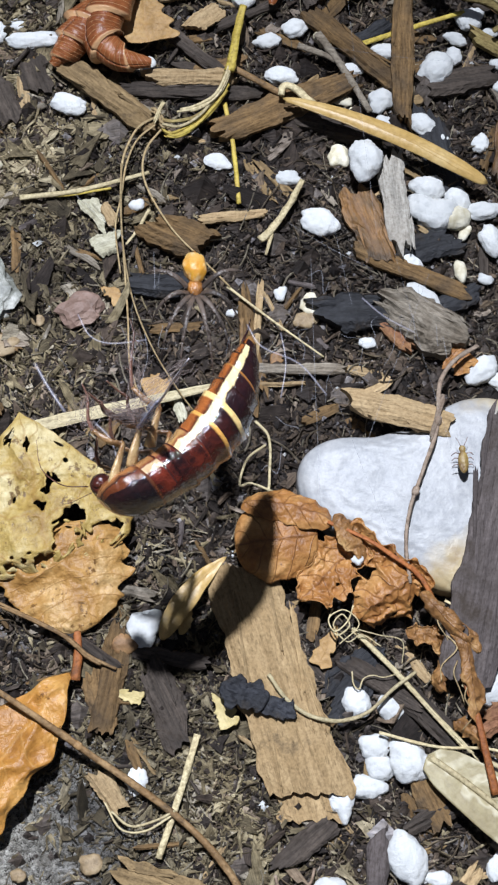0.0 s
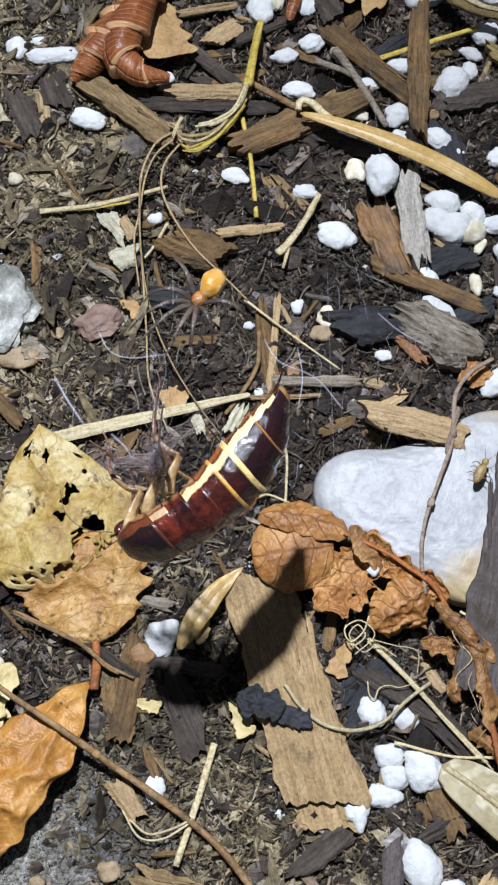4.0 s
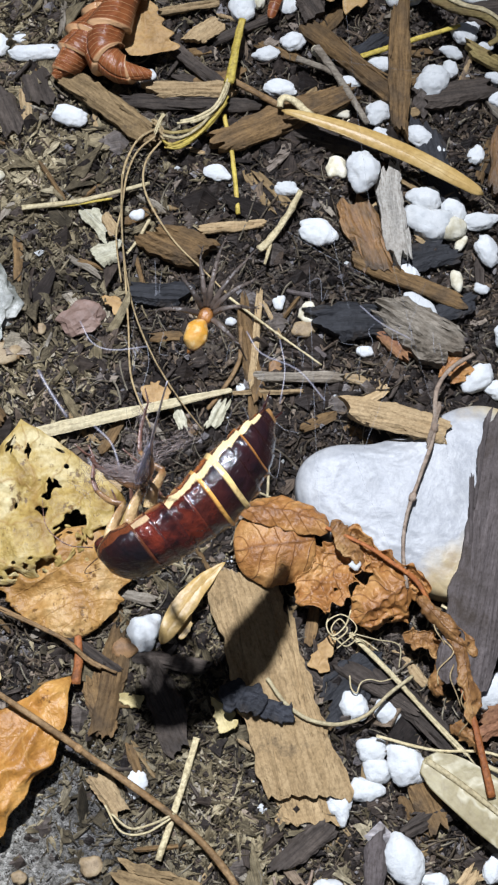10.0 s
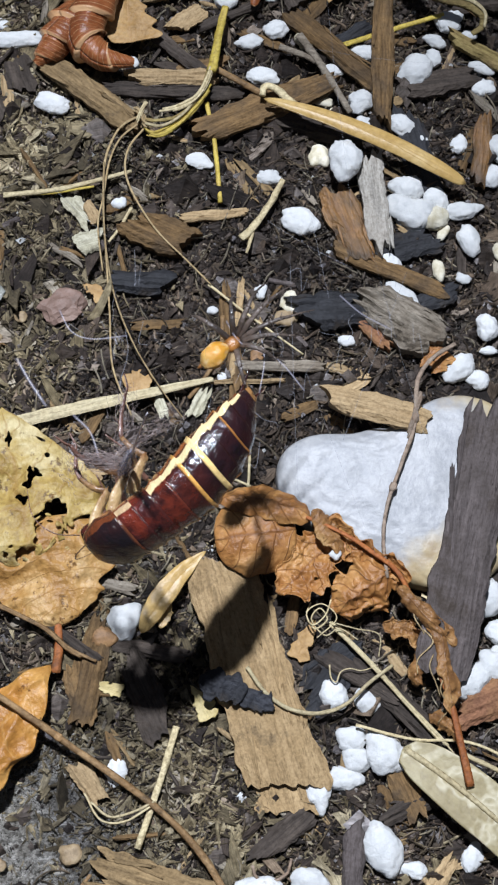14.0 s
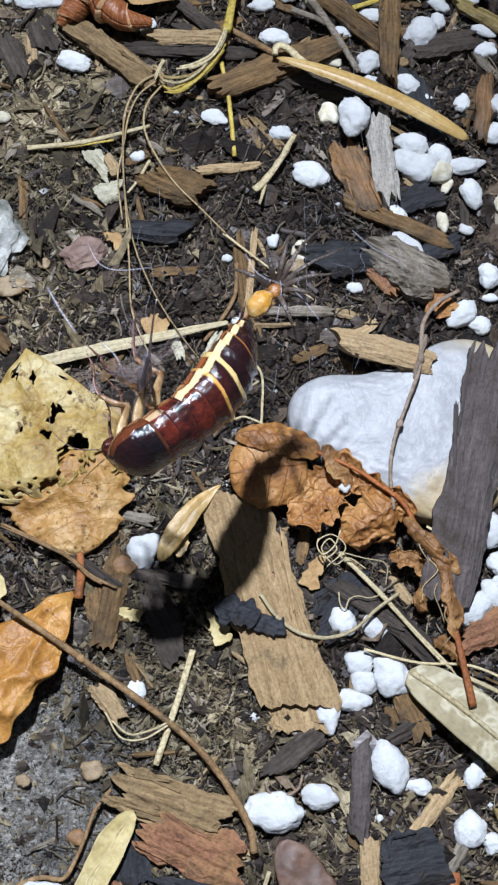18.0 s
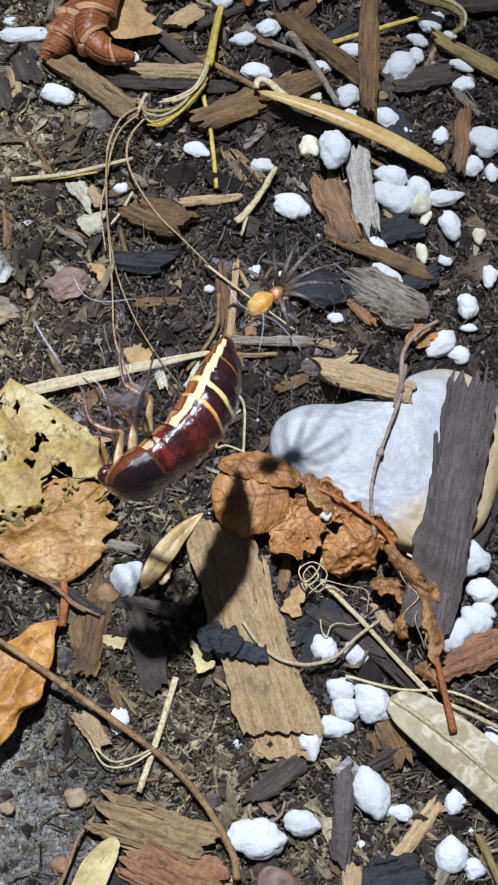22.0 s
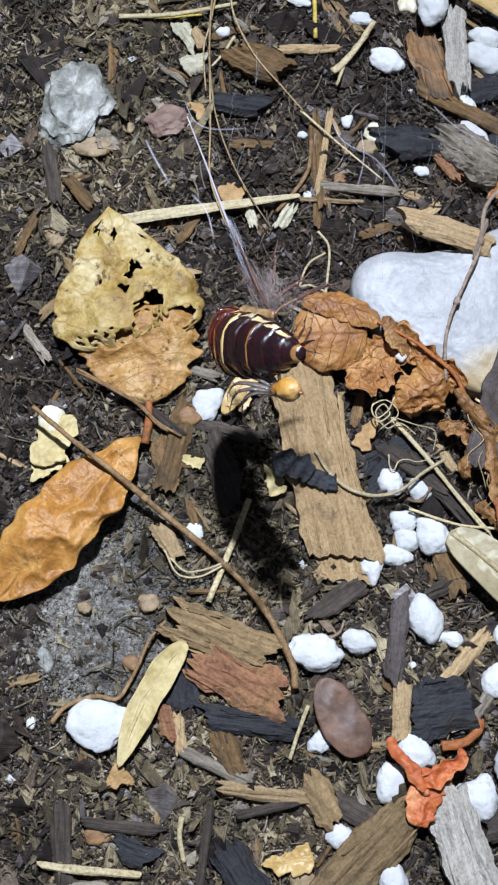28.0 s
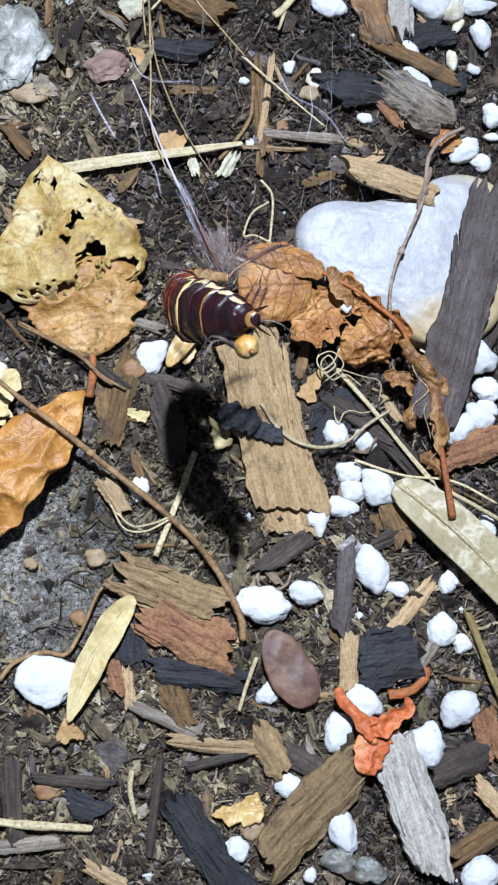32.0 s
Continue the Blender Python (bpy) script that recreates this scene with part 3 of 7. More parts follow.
# ---------- makers of things ----------
def slab(length, width, thick, seed, rag=0.16, taper=0.0, bow=0.0, relief=0.45, nx=0, ny=0, twist=0.0, slant=None):
    """A splintered piece of wood along x: ragged slanting ends, ridged grain, uneven edges."""
    bm = bmesh.new()
    nx, ny = nx or int(min(64, max(18, length * 1.7))), ny or int(min(26, max(9, width * 2.2)))
    rng = random.Random(seed)
    sl = [rng.gauss(0, 0.5) * width / length for _ in range(2)] if slant is None else slant
    reach = rag * min(1.0, width / length * 3)
    grid = {}
    for top in (0, 1):
        for i in range(nx + 1):
            for j in range(ny + 1):
                v = 2 * j / ny - 1
                jag = [1.1 * n3(v * 2.2, c, 0, seed) + 0.9 * abs(n3(v * 5, c + 1, 0, seed)) + 0.7 * max(0.0, n3(v * 9, c + 4, 0, seed)) + 0.35 * n3(v * 21, c + 2, 0, seed) for c in (1.0, 5.0)]
                e0, e1 = -0.5 - reach * jag[0] + sl[0] * v * 0.5, 0.5 + reach * jag[1] + sl[1] * v * 0.5
                u = e0 + (e1 - e0) * i / nx
                x = u * length
                k = (v > 0) * 4.0
                w = width * 0.5 * (1 - taper * (u + 0.5)) * (1 + 0.32 * n3(u * 2.1, 9.0 + k, 0, seed) + 0.17 * n3(u * 7, 3.0 + k, 0, seed) + 0.10 * n3(u * 23, 2.0 + k, 0, seed))
                w *= 1 - 0.16 * abs(2 * i / nx - 1) ** 7
                y = v * w + bow * width * (4 * u * u - 1) + 0.10 * width * n3(u * 1.3, 7.7, 0, seed)
                edge = 1 - max(0.0, abs(v) - 0.6) / 0.4 * 0.55
                z = thick * (0.5 * edge if top else -0.5 * edge)
                groove = 1 - abs(n3(x * 0.05, y * 1.0, top * 4.0, seed)) * 2
                z += relief * (0.5 * n3(x * 0.12, y * 0.5, top * 4.0, seed) + 0.45 * n3(x * 0.3, y * 2.2, top * 4.0, seed) - 0.5 * max(0.0, groove) ** 4)
                z += twist * v * u * width
                grid[top, i, j] = bm.verts.new((x, y, z))
    for top in (0, 1):
        for i in range(nx):
            for j in range(ny):
                f = [grid[top, i, j], grid[top, i + 1, j], grid[top, i + 1, j + 1], grid[top, i, j + 1]]
                bm.faces.new(f if top else f[::-1])
    rim = [(i, 0) for i in range(nx)] + [(nx, j) for j in range(ny)] + [(i, ny) for i in range(nx, 0, -1)] + [(0, j) for j in range(ny, 0, -1)]
    for a, b in zip(rim, rim[1:] + rim[:1]):
        bm.faces.new((grid[0, a[0], a[1]], grid[0, b[0], b[1]], grid[1, b[0], b[1]], grid[1, a[0], a[1]]))
    return bm


def wood_chip(x, y, length, width, rz, tone, seed, label, thick=1.8, z=None, rx=0, ry=0, name="wood_chip", category="wood chip", **shape):
    z = thick * 0.35 if z is None else z
    ob = new(name, finish(slab(length, width, thick, seed, **shape), name, WOODS[tone], False))
    ob.matrix_world = pose(x * MM, y * MM, z * MM, rx, ry, rz)
    rng = random.Random(seed + 500)
    if length * width > 55 and name != "straw":
        # loose fibres split off along the grain
        for _ in range(3 + int(length * width / 90)):
            ln = rng.uniform(0.15, 0.4) * length
            p = part("splinter", slab(ln, rng.uniform(0.35, 1.0), rng.uniform(0.25, 0.5), rng.randrange(999), rag=0.5, taper=0.5, relief=0.1, nx=12, ny=4), WOODS[tone], ob, "", False)
            p.matrix_basis = pose(rng.uniform(-0.4, 0.4) * length * MM, rng.choice((-1, 1)) * rng.uniform(0.2, 0.47) * width * MM, thick * 0.46 * MM, rng.gauss(0, 8), rng.gauss(0, 2), rng.gauss(0, 5))
    return tagged(ob, label, category, "wood chips in the mulch")


def perlite(x, y, w, h, rz, seed, label="white crumbly perlite grain on the soil", z=None, mat=None, lumps=2, flat=0.75):
    """A popped grain: an angular lump with blunt knobs run into it."""
    rng = random.Random(seed)
    bm = bmesh.new()
    small = min(w, h)
    knobs = [(rng.uniform(0, 6.3), rng.uniform(0.45, 0.75), rng.uniform(0.08, 0.30)) for _ in range(3 + lumps)]
    facets = [(Vector((rng.gauss(0, 1), rng.gauss(0, 1), rng.uniform(-0.2, 1.2))).normalized(), rng.uniform(0.74, 0.95)) for _ in range(9)]
    for v in bmesh.ops.create_icosphere(bm, subdivisions=4 if small > 2.2 else 3, radius=1.0)["verts"]:
        q = v.co.copy()
        k = 1.0
        for d, cut in facets:
            s = q.dot(d)
            if s * k > cut:
                k += (cut / s - k) * 0.3
        a = math.atan2(q.y, q.x)
        for at, wide, tall in knobs:
            away = abs((a - at + math.pi) % (2 * math.pi) - math.pi)
            k += tall * max(0.0, 1 - (away / wide) ** 2) * (1 - abs(q.z))
        k *= 1 + 0.12 * n3(q.x * 1.9, q.y * 1.9, q.z * 1.9, seed) + 0.07 * n3(q.x * 5, q.y * 5, q.z * 5, seed) + 0.06 * abs(n3(q.x * 9, q.y * 9, q.z * 9, seed)) + 0.03 * n3(q.x * 16, q.y * 16, q.z * 16, seed)
        v.co = (q.x * k * w * 0.5, q.y * k * h * 0.5, q.z * k * small * 0.5 * flat)
    ob = new("perlite_grain", finish(bm, "perlite_grain", mat or PERLITE))
    ob.matrix_world = pose(x * MM, y * MM, (small * 0.26 if z is None else z) * MM, 0, 0, rz)
    return tagged(ob, label, "perlite", "perlite grains")


def pebble(x, y, w, h, rz, seed, mat, label, z=None, smooth=True, flat=0.5, rough=0.3, sub=3, name="pebble"):
    bm = bmesh.new()
    add_blob(bm, (0, 0, 0), (w * 0.53, h * 0.53, min(w, h) * 0.5 * flat), sub, rough, 0.75, seed)
    ob = new(name, finish(bm, name, mat, smooth))
    ob.matrix_world = pose(x * MM, y * MM, (min(w, h) * 0.2 * flat if z is None else z) * MM, 0, 0, rz)
    return tagged(ob, label, name, "pebbles in the soil")


ROCK = ((1, 0.180, -0.38), (2, 0.213, 0.01), (3, 0.140, 2.63), (4, 0.008, -2.20), (5, 0.024, 2.52), (6, 0.014, -0.73), (7, 0.009, 1.07), (8, 0.007, 2.64), (9, 0.011, -0.76))


def white_stone(x, y, radius, rz):
    """A flat-topped quartz cobble with a blunt three-cornered outline."""
    bm = bmesh.new()
    for v in bmesh.ops.create_icosphere(bm, subdivisions=6, radius=1.0)["verts"]:
        q = v.co.copy()
        a = math.atan2(q.y, q.x)
        r = 1 + sum(amp * math.cos(n * a - turn) for n, amp, turn in ROCK)
        r *= 1 + 0.015 * fbm(q.x * 2, q.y * 2, q.z * 2, 3)
        rad = math.hypot(q.x, q.y) or 1e-6
        tall = math.copysign(abs(q.z) ** 0.26, q.z)
        out = rad ** 0.6
        dip = 0.5 * n3(q.x * 1.6, q.y * 1.6, 0, 9) + 0.25 * abs(n3(q.x * 4, q.y * 4, 0, 4)) + 0.10 * n3(q.x * 11, q.y * 11, 0, 5)
        v.co = (q.x / rad * out * r * radius, q.y / rad * out * r * radius, tall * 6.6 + dip + 0.5 * q.x)
    ob = new("stone", finish(bm, "stone", WHITE_STONE))
    ob.matrix_world = pose(x * MM, y * MM, -1.2 * MM, 0, 0, rz)
    return tagged(ob, "large flat white quartz stone stained ochre at its rim", "stone", "pebbles in the soil")


def blade(length, width, seed, profile=(0.8, 1.0), curl=0.0, arch=0.0, bend=0.0, crumple=0.4, serrate=0.0, lobes=0.0, holes=(), eaten=0.0, nu=44, nv=22, fold=0.0, ragged=0.06, sides=(1.0, 1.0), crease=3.5):
    """A leaf from u = 0 (stalk) to 1 (tip) along x. curl: half angle, in degrees, by which it rolls about its midrib;
    arch: rise of its middle; bend: sideways sweep; fold: keel along the midrib; holes: (u, v, radius);
    sides: how much of its right and left half is left; crumple: depth of its creases, which lie crease apart."""
    bm = bmesh.new()
    uv = bm.loops.layers.uv.new("UVMap")
    grid, place = {}, {}
    p, q = profile
    top = (p / (p + q)) ** p * (q / (p + q)) ** q
    for i in range(nu + 1):
        u = i / nu
        full = width * 0.5 * (max(u, 1e-4) ** p) * (max(1 - u, 1e-4) ** q) / top
        for j in range(nv + 1):
            v = 2 * j / nv - 1
            k = (v > 0) * 4.0
            rim = abs(v) ** 3
            w = full * sides[1 if v > 0 else 0]
            w *= 1 + rim * (serrate * (abs(((u * 13 + n3(u * 9, k, 0, seed)) % 1) - 0.5) * 2 - 0.5) + lobes * n3(u * 5.0, 3.0 + k, 0, seed) + ragged * (n3(u * 9, 8.0 + k, 0, seed) + 0.5 * n3(u * 17, 5.0 + k, 0, seed)))
            x, s = (u - 0.5) * length, v * w
            x += rim * ragged * 1.5 * n3(u * 11, 2.0 + k, 0, seed)
            if abs(curl) > 1:
                a = abs(radians(curl))
                rad = max(w, 0.05) / a
                y, z = rad * math.sin(s / rad), rad * (math.cos(s / rad) - math.cos(a)) * (1 if curl > 0 else -1)
            else:
                y, z = s, 0.0
            z += fold * abs(s) + arch * (1 - (2 * u - 1) ** 2)
            y += bend * (1 - (2 * u - 1) ** 2)
            c = crumple * min(1.0, full / (0.2 * width) + 0.15)
            ridge = 1 - 2 * abs(n3(x / crease, s / crease, 0, seed))
            ridge2 = 1 - 2 * abs(n3(x / crease * 2.3, s / crease * 2.3, 4, seed))
            z += c * (0.9 * n3(x / 8.0, s / 8.0, 0, seed) + 0.55 * ridge + 0.25 * ridge2)
            y += c * (0.55 * n3(x / 4.0, s / 4.0, 7, seed) + 0.15 * ridge2)
            x += c * (0.55 * n3(x / 4.0, s / 4.0, 9, seed))
            grid[i, j] = bm.verts.new((x, y, z))
            place[i, j] = (u, v)
    for i in range(nu):
        for j in range(nv):
            u, v = place[i, j]
            gone = any(((u - a) * length) ** 2 + ((v - b) * width * 0.5) ** 2 < (r * (1 + 0.9 * n3(u * 30, v * 15, 0, seed))) ** 2 for a, b, r in holes)
            if eaten and abs(v) < 0.97 and fbm(u * length / 3.0, v * width / 6.0, 1.0, seed) > 1.15 - eaten:
                gone = True
            if gone:
                continue
            f = bm.faces.new((grid[i, j], grid[i + 1, j], grid[i + 1, j + 1], grid[i, j + 1]))
            for loop, (a, b) in zip(f.loops, ((i, j), (i + 1, j), (i + 1, j + 1), (i, j + 1))):
                w = place[a, b]
                loop[uv].uv = (w[0], w[1] * 0.5 + 0.5)
    loose = [v for v in bm.verts if not v.link_faces]
    bmesh.ops.delete(bm, geom=loose, context="VERTS")
    for _ in range(3):
        rim = {v: sum((e.other_vert(v).co for e in v.link_edges if e.is_boundary), Vector()) / 2 for v in bm.verts if v.is_boundary and sum(e.is_boundary for e in v.link_edges) == 2}
        for v, c in rim.items():
            v.co = v.co.lerp(c, 0.5)
    return bm


def thicken(ob, mm=0.16):
    s = ob.modifiers.new("thickness", "SOLIDIFY")
    s.thickness, s.offset = mm * MM, 0.0
    return ob


def thicken_rib(length, radius, shape):
    """The raised rib along the middle of a leaf."""
    bm = bmesh.new()
    run = []
    for i in range(25):
        u = 0.01 + 0.95 * i / 24
        k = 1 - (2 * u - 1) ** 2
        run.append(Vector(((u - 0.5) * length, shape.get("bend", 0.0) * k, shape.get("arch", 0.0) * k + radius * 0.5)))
    add_tube(bm, run, radius, radius * 0.35, 6)
    return bm


def leaf(x, y, length, width, rz, mat, seed, label, z=1.5, rx=0, ry=0, name="dry_leaf", thickness=0.16, midrib=0.0, **shape):
    ob = thicken(new(name, finish(blade(length, width, seed, **shape), name, mat)), thickness)
    ob.matrix_world = pose(x * MM, y * MM, z * MM, rx, ry, rz)
    if midrib:
        m = thicken_rib(length, midrib, shape)
        rib = part("midrib", m, WOODS["straw"], ob)
    return tagged(ob, label, "leaf", "fallen leaves")


def leaf_part(parent, name, x, y, z, length, width, rx, ry, rz, mat, seed, label="", thickness=0.16, **shape):
    """One lobe of a torn or folded leaf."""
    p = thicken(part(name, blade(length, width, seed, **shape), mat, parent, label), thickness)
    p.matrix_basis = pose(x * MM, y * MM, z * MM, rx, ry, rz)
    return p


def stem(pts, r0, r1, tone, label, name="stem", category="plant stem", sides=8, flat=0.8, rough=0.5, seed=1, per=7, nodes=(), strands=0):
    """A dry stalk through a few points; nodes: places along it, 0 to 1, where it swells."""
    base = Vector(pts[0])
    run = [p - base for p in curve_points(pts, per)]
    bm = bmesh.new()
    if strands:
        rng = random.Random(seed + 7)
        for _ in range(strands):
            a, b = int(rng.uniform(0, 0.12) * len(run)), len(run) - int(rng.uniform(0, 0.25) * len(run))
            ox, oy, oz, w = rng.uniform(-1, 1) * r0, rng.uniform(-1, 1) * r0, rng.uniform(-0.5, 0.5) * r0, rng.uniform(0.22, 0.55)
            bits = [p + Vector((ox * (0.6 + 0.7 * n3(i * 0.12, ox, 0, seed)), oy * (0.6 + 0.7 * n3(i * 0.12, oy, 4, seed)), oz)) for i, p in enumerate(run)][a:b]
            add_tube(bm, bits, r0 * w, r1 * w * 0.7, 6, 0.7, rough, seed)
    else:
        add_tube(bm, run, r0, r1, sides, flat, rough, seed)
    ob = new(name, finish(bm, name, WOODS[tone]))
    ob.location = base * MM
    for k in nodes:
        i = int(k * (len(run) - 1))
        d = run[min(i + 1, len(run) - 1)] - run[max(i - 1, 0)]
        knot = bmesh.new()
        add_blob(knot, run[i], (r0 * 2.6, r0 * 1.7, r0 * 1.5), 2, 0.2, 0.6, seed, Matrix.Rotation(math.atan2(d.y, d.x), 3, "Z"))
        part("knot", knot, WOODS[tone], ob, "swollen knot where a leaf once sat")
    return tagged(ob, label, category, "dry stems and straws")


def stalk(parent, pts, r0, r1, tone, flat=0.6, seed=1):
    """The stalk or rib of a leaf, as a part of it; points from its leaf's own base."""
    bm = bmesh.new()
    add_tube(bm, curve_points(pts, 7), r0, r1, 7, flat, 0.5, seed)
    return part("stalk", bm, WOODS[tone], parent)


def coiled_leaf(parent, name, pts, radius, turns, seed, step=0.3, lean=0.0):
    """A leaf rolled up lengthwise like a croissant: a roll whose turns overlap, each with a raised lip.
    pts: its axis; radius: at the start, in the middle and at the end."""
    bm = bmesh.new()
    uv = bm.loops.layers.uv.new("UVMap")
    axis = curve_points(pts, 30)
    n, m, per = len(axis) - 1, 36, 26
    rows = []
    for i in range(int(per * (turns + 1)) + 1):
        phase = i / per + lean
        f = min(0.999, phase % 1.0)
        row = []
        for j in range(m + 1):
            u = min(1.0, max(0.0, (i / per - j / m) / turns))
            k = min(n - 1, int(u * n))
            p = axis[k].lerp(axis[k + 1], u * n - k)
            ahead = (axis[min(k + 2, n)] - axis[max(k - 1, 0)]).normalized()
            side = ahead.cross(Vector((0, 0, 1))).normalized()
            up = side.cross(ahead)
            big = radius[0] * (1 - u) ** 2 + 3 * radius[1] * u * (1 - u) + radius[2] * u * u
            a = 2 * math.pi * j / m + lean * 2
            r = big * (0.76 + step * f ** 1.6) * (1 + 0.09 * n3(u * 4, math.cos(a) * 1.3, math.sin(a) * 1.3, seed))
            r += 0.16 * n3(u * 14, math.cos(a) * 3, math.sin(a) * 3, seed) + 0.1 * n3(phase * 9, j * 0.2, 0, seed)
            row.append(bm.verts.new(p + side * (r * math.cos(a)) + up * (r * math.sin(a))))
        rows.append((phase, f, row))
    for (p0, f0, a), (p1, f1, b) in zip(rows, rows[1:]):
        for j in range(m):
            face = bm.faces.new((a[j], b[j], b[j + 1], a[j + 1]))
            top = f1 if f1 > f0 else 0.999
            for loop, w in zip(face.loops, ((p0, f0), (p1, top), (p1, top), (p0, f0))):
                loop[uv].uv = (w[0], 0.5 + 0.5 * w[1])
    bmesh.ops.dissolve_degenerate(bm, dist=0.01, edges=bm.edges)
    bmesh.ops.recalc_face_normals(bm, faces=bm.faces)
    return thicken(part(name, bm, RED_LEAF, parent), 0.2)


# ---------- the cockroach in the web ----------
def silk_material(name, colour, alpha):
    m, nt, b = shader(name, 0.25, 0.6)
    b.inputs["Base Color"].default_value = (*colour, 1)
    b.inputs["Alpha"].default_value = alpha
    return m


SILK = silk_material("silk", (0.72, 0.74, 0.82), 0.2)
DUSTY_SILK = silk_material("dusty_silk", (0.33, 0.26, 0.24), 0.32)
LILAC_SILK = silk_material("lilac_silk", (0.60, 0.57, 0.74), 0.42)
WEB_SILK = silk_material("hazy_web_silk", (0.50, 0.48, 0.56), 0.15)
STRAND_SILK = silk_material("strand_silk", (0.66, 0.61, 0.64), 0.75)


def chitin(name, dark, red, cream=None, stripe=False, belly=None, rough=0.16, coat=0.5, band=0.05, rim=(0.03, 0.009, 0.006)):
    m, nt, b = shader(name, rough, 0.8)
    col = ramp(nt, noise_at(nt, 260.0, 5.0), [(0.38, dark), (0.66, red)])
    b.inputs["Coat Weight"].default_value = coat
    b.inputs["Coat Roughness"].default_value = 0.08
    if stripe:
        # u: from the rear rim to the front of a plate; v: from the middle of the back (0) round to the belly (1)
        uv = nt.nodes.new("ShaderNodeUVMap")
        sep = nt.nodes.new("ShaderNodeSeparateXYZ")
        nt.links.new(uv.outputs[0], sep.inputs[0])
        wob = node(nt, "ShaderNodeMath")
        wob.operation = "MULTIPLY_ADD"
        nt.links.new(noise_at(nt, 420.0, 4.0), wob.inputs[0])
        wob.inputs[1].default_value = 0.16
        nt.links.new(sep.outputs[1], wob.inputs[2])
        if belly:
            under = ramp(nt, wob.outputs[0], [(0.0, (0, 0, 0)), (0.62, (0, 0, 0)), (0.70, (1, 1, 1))])
            col = mix(nt, under, col, belly)
        rear = ramp(nt, sep.outputs[0], [(0.0, (1, 1, 1)), (band, (1, 1, 1)), (band + 0.07, (0, 0, 0))])
        col = mix(nt, rear, col, rim)
        if cream:
            side = ramp(nt, wob.outputs[0], [(0.0, (0, 0, 0)), (0.475, (0, 0, 0)), (0.495, (1, 1, 1)), (0.60, (1, 1, 1)), (0.63, (0, 0, 0))])
            col = mix(nt, side, col, cream)
    nt.links.new(col, b.inputs["Base Color"])
    bump(nt, b, noise_at(nt, 420.0, 5.0), 0.8, 0.0008)
    return m


DARK_RED, DEEP = (0.030, 0.007, 0.007), (0.010, 0.005, 0.007)
CREAM_RGB = (0.74, 0.57, 0.30)
UNDER = (0.32, 0.095, 0.022)
CHITIN = chitin("dark_red_chitin", DEEP, DARK_RED, CREAM_RGB, True, UNDER, rim=(0.022, 0.007, 0.006))
CHITIN_TIP = chitin("dark_tail_chitin", DEEP, DARK_RED, None, True, UNDER, band=0.22, rim=(0.30, 0.15, 0.05))
CHITIN_THIN = chitin("thin_amber_banded_chitin", DEEP, DARK_RED, CREAM_RGB, True, UNDER, band=0.05, rim=(0.34, 0.14, 0.035))
CHITIN_BAND = chitin("cream_banded_chitin", DEEP, (0.045, 0.010, 0.008), CREAM_RGB, True, UNDER, band=0.17, rim=(0.80, 0.56, 0.22))
CHITIN_AMBER = chitin("amber_banded_chitin", (0.018, 0.006, 0.006), (0.11, 0.018, 0.008), CREAM_RGB, True, UNDER, band=0.11, rim=(0.66, 0.34, 0.08))
CHITIN_WAIST = chitin("dark_red_waist_chitin", (0.026, 0.006, 0.005), (0.20, 0.030, 0.012), CREAM_RGB, True, (0.40, 0.22, 0.08), band=0.04, rim=(0.10, 0.02, 0.01))
CHITIN_THORAX = chitin("red_thorax_chitin", (0.016, 0.005, 0.005), (0.17, 0.024, 0.011), None, True, (0.28, 0.12, 0.045), band=0.05, rim=(0.05, 0.011, 0.008))
CHITIN_STREAK = chitin("streaked_thorax_chitin", (0.016, 0.005, 0.005), (0.19, 0.028, 0.012), (0.52, 0.36, 0.20), True, (0.30, 0.14, 0.05), band=0.05, rim=(0.05, 0.011, 0.008))
CHITIN_PLAIN = chitin("plain_dark_red_chitin", DEEP, (0.07, 0.014, 0.007))
CHITIN_SHIELD = chitin("dark_shield_chitin", (0.009, 0.006, 0.007), (0.030, 0.008, 0.007), (0.13, 0.035, 0.012), True, (0.30, 0.12, 0.04), band=0.03, rim=(0.10, 0.03, 0.012))
CHITIN_LEG = chitin("amber_leg_chitin", (0.12, 0.055, 0.022), (0.34, 0.19, 0.075), rough=0.4, coat=0.1)
CHITIN_SHIN = chitin("red_brown_leg_chitin", (0.07, 0.030, 0.020), (0.22, 0.105, 0.07), rough=0.4, coat=0.2)
PALE_BELLY = chitin("pale_amber_chitin", (0.20, 0.09, 0.03), (0.58, 0.42, 0.20), rough=0.4, coat=0.15)
BUG_SHELL = chitin("yellow_brown_shell", (0.16, 0.09, 0.025), (0.46, 0.34, 0.10), rough=0.5, coat=0.0)


def sag(x):
    """The body is bowed: head and tail bend towards the belly."""
    return 0.021 * (205.0 - x * x)


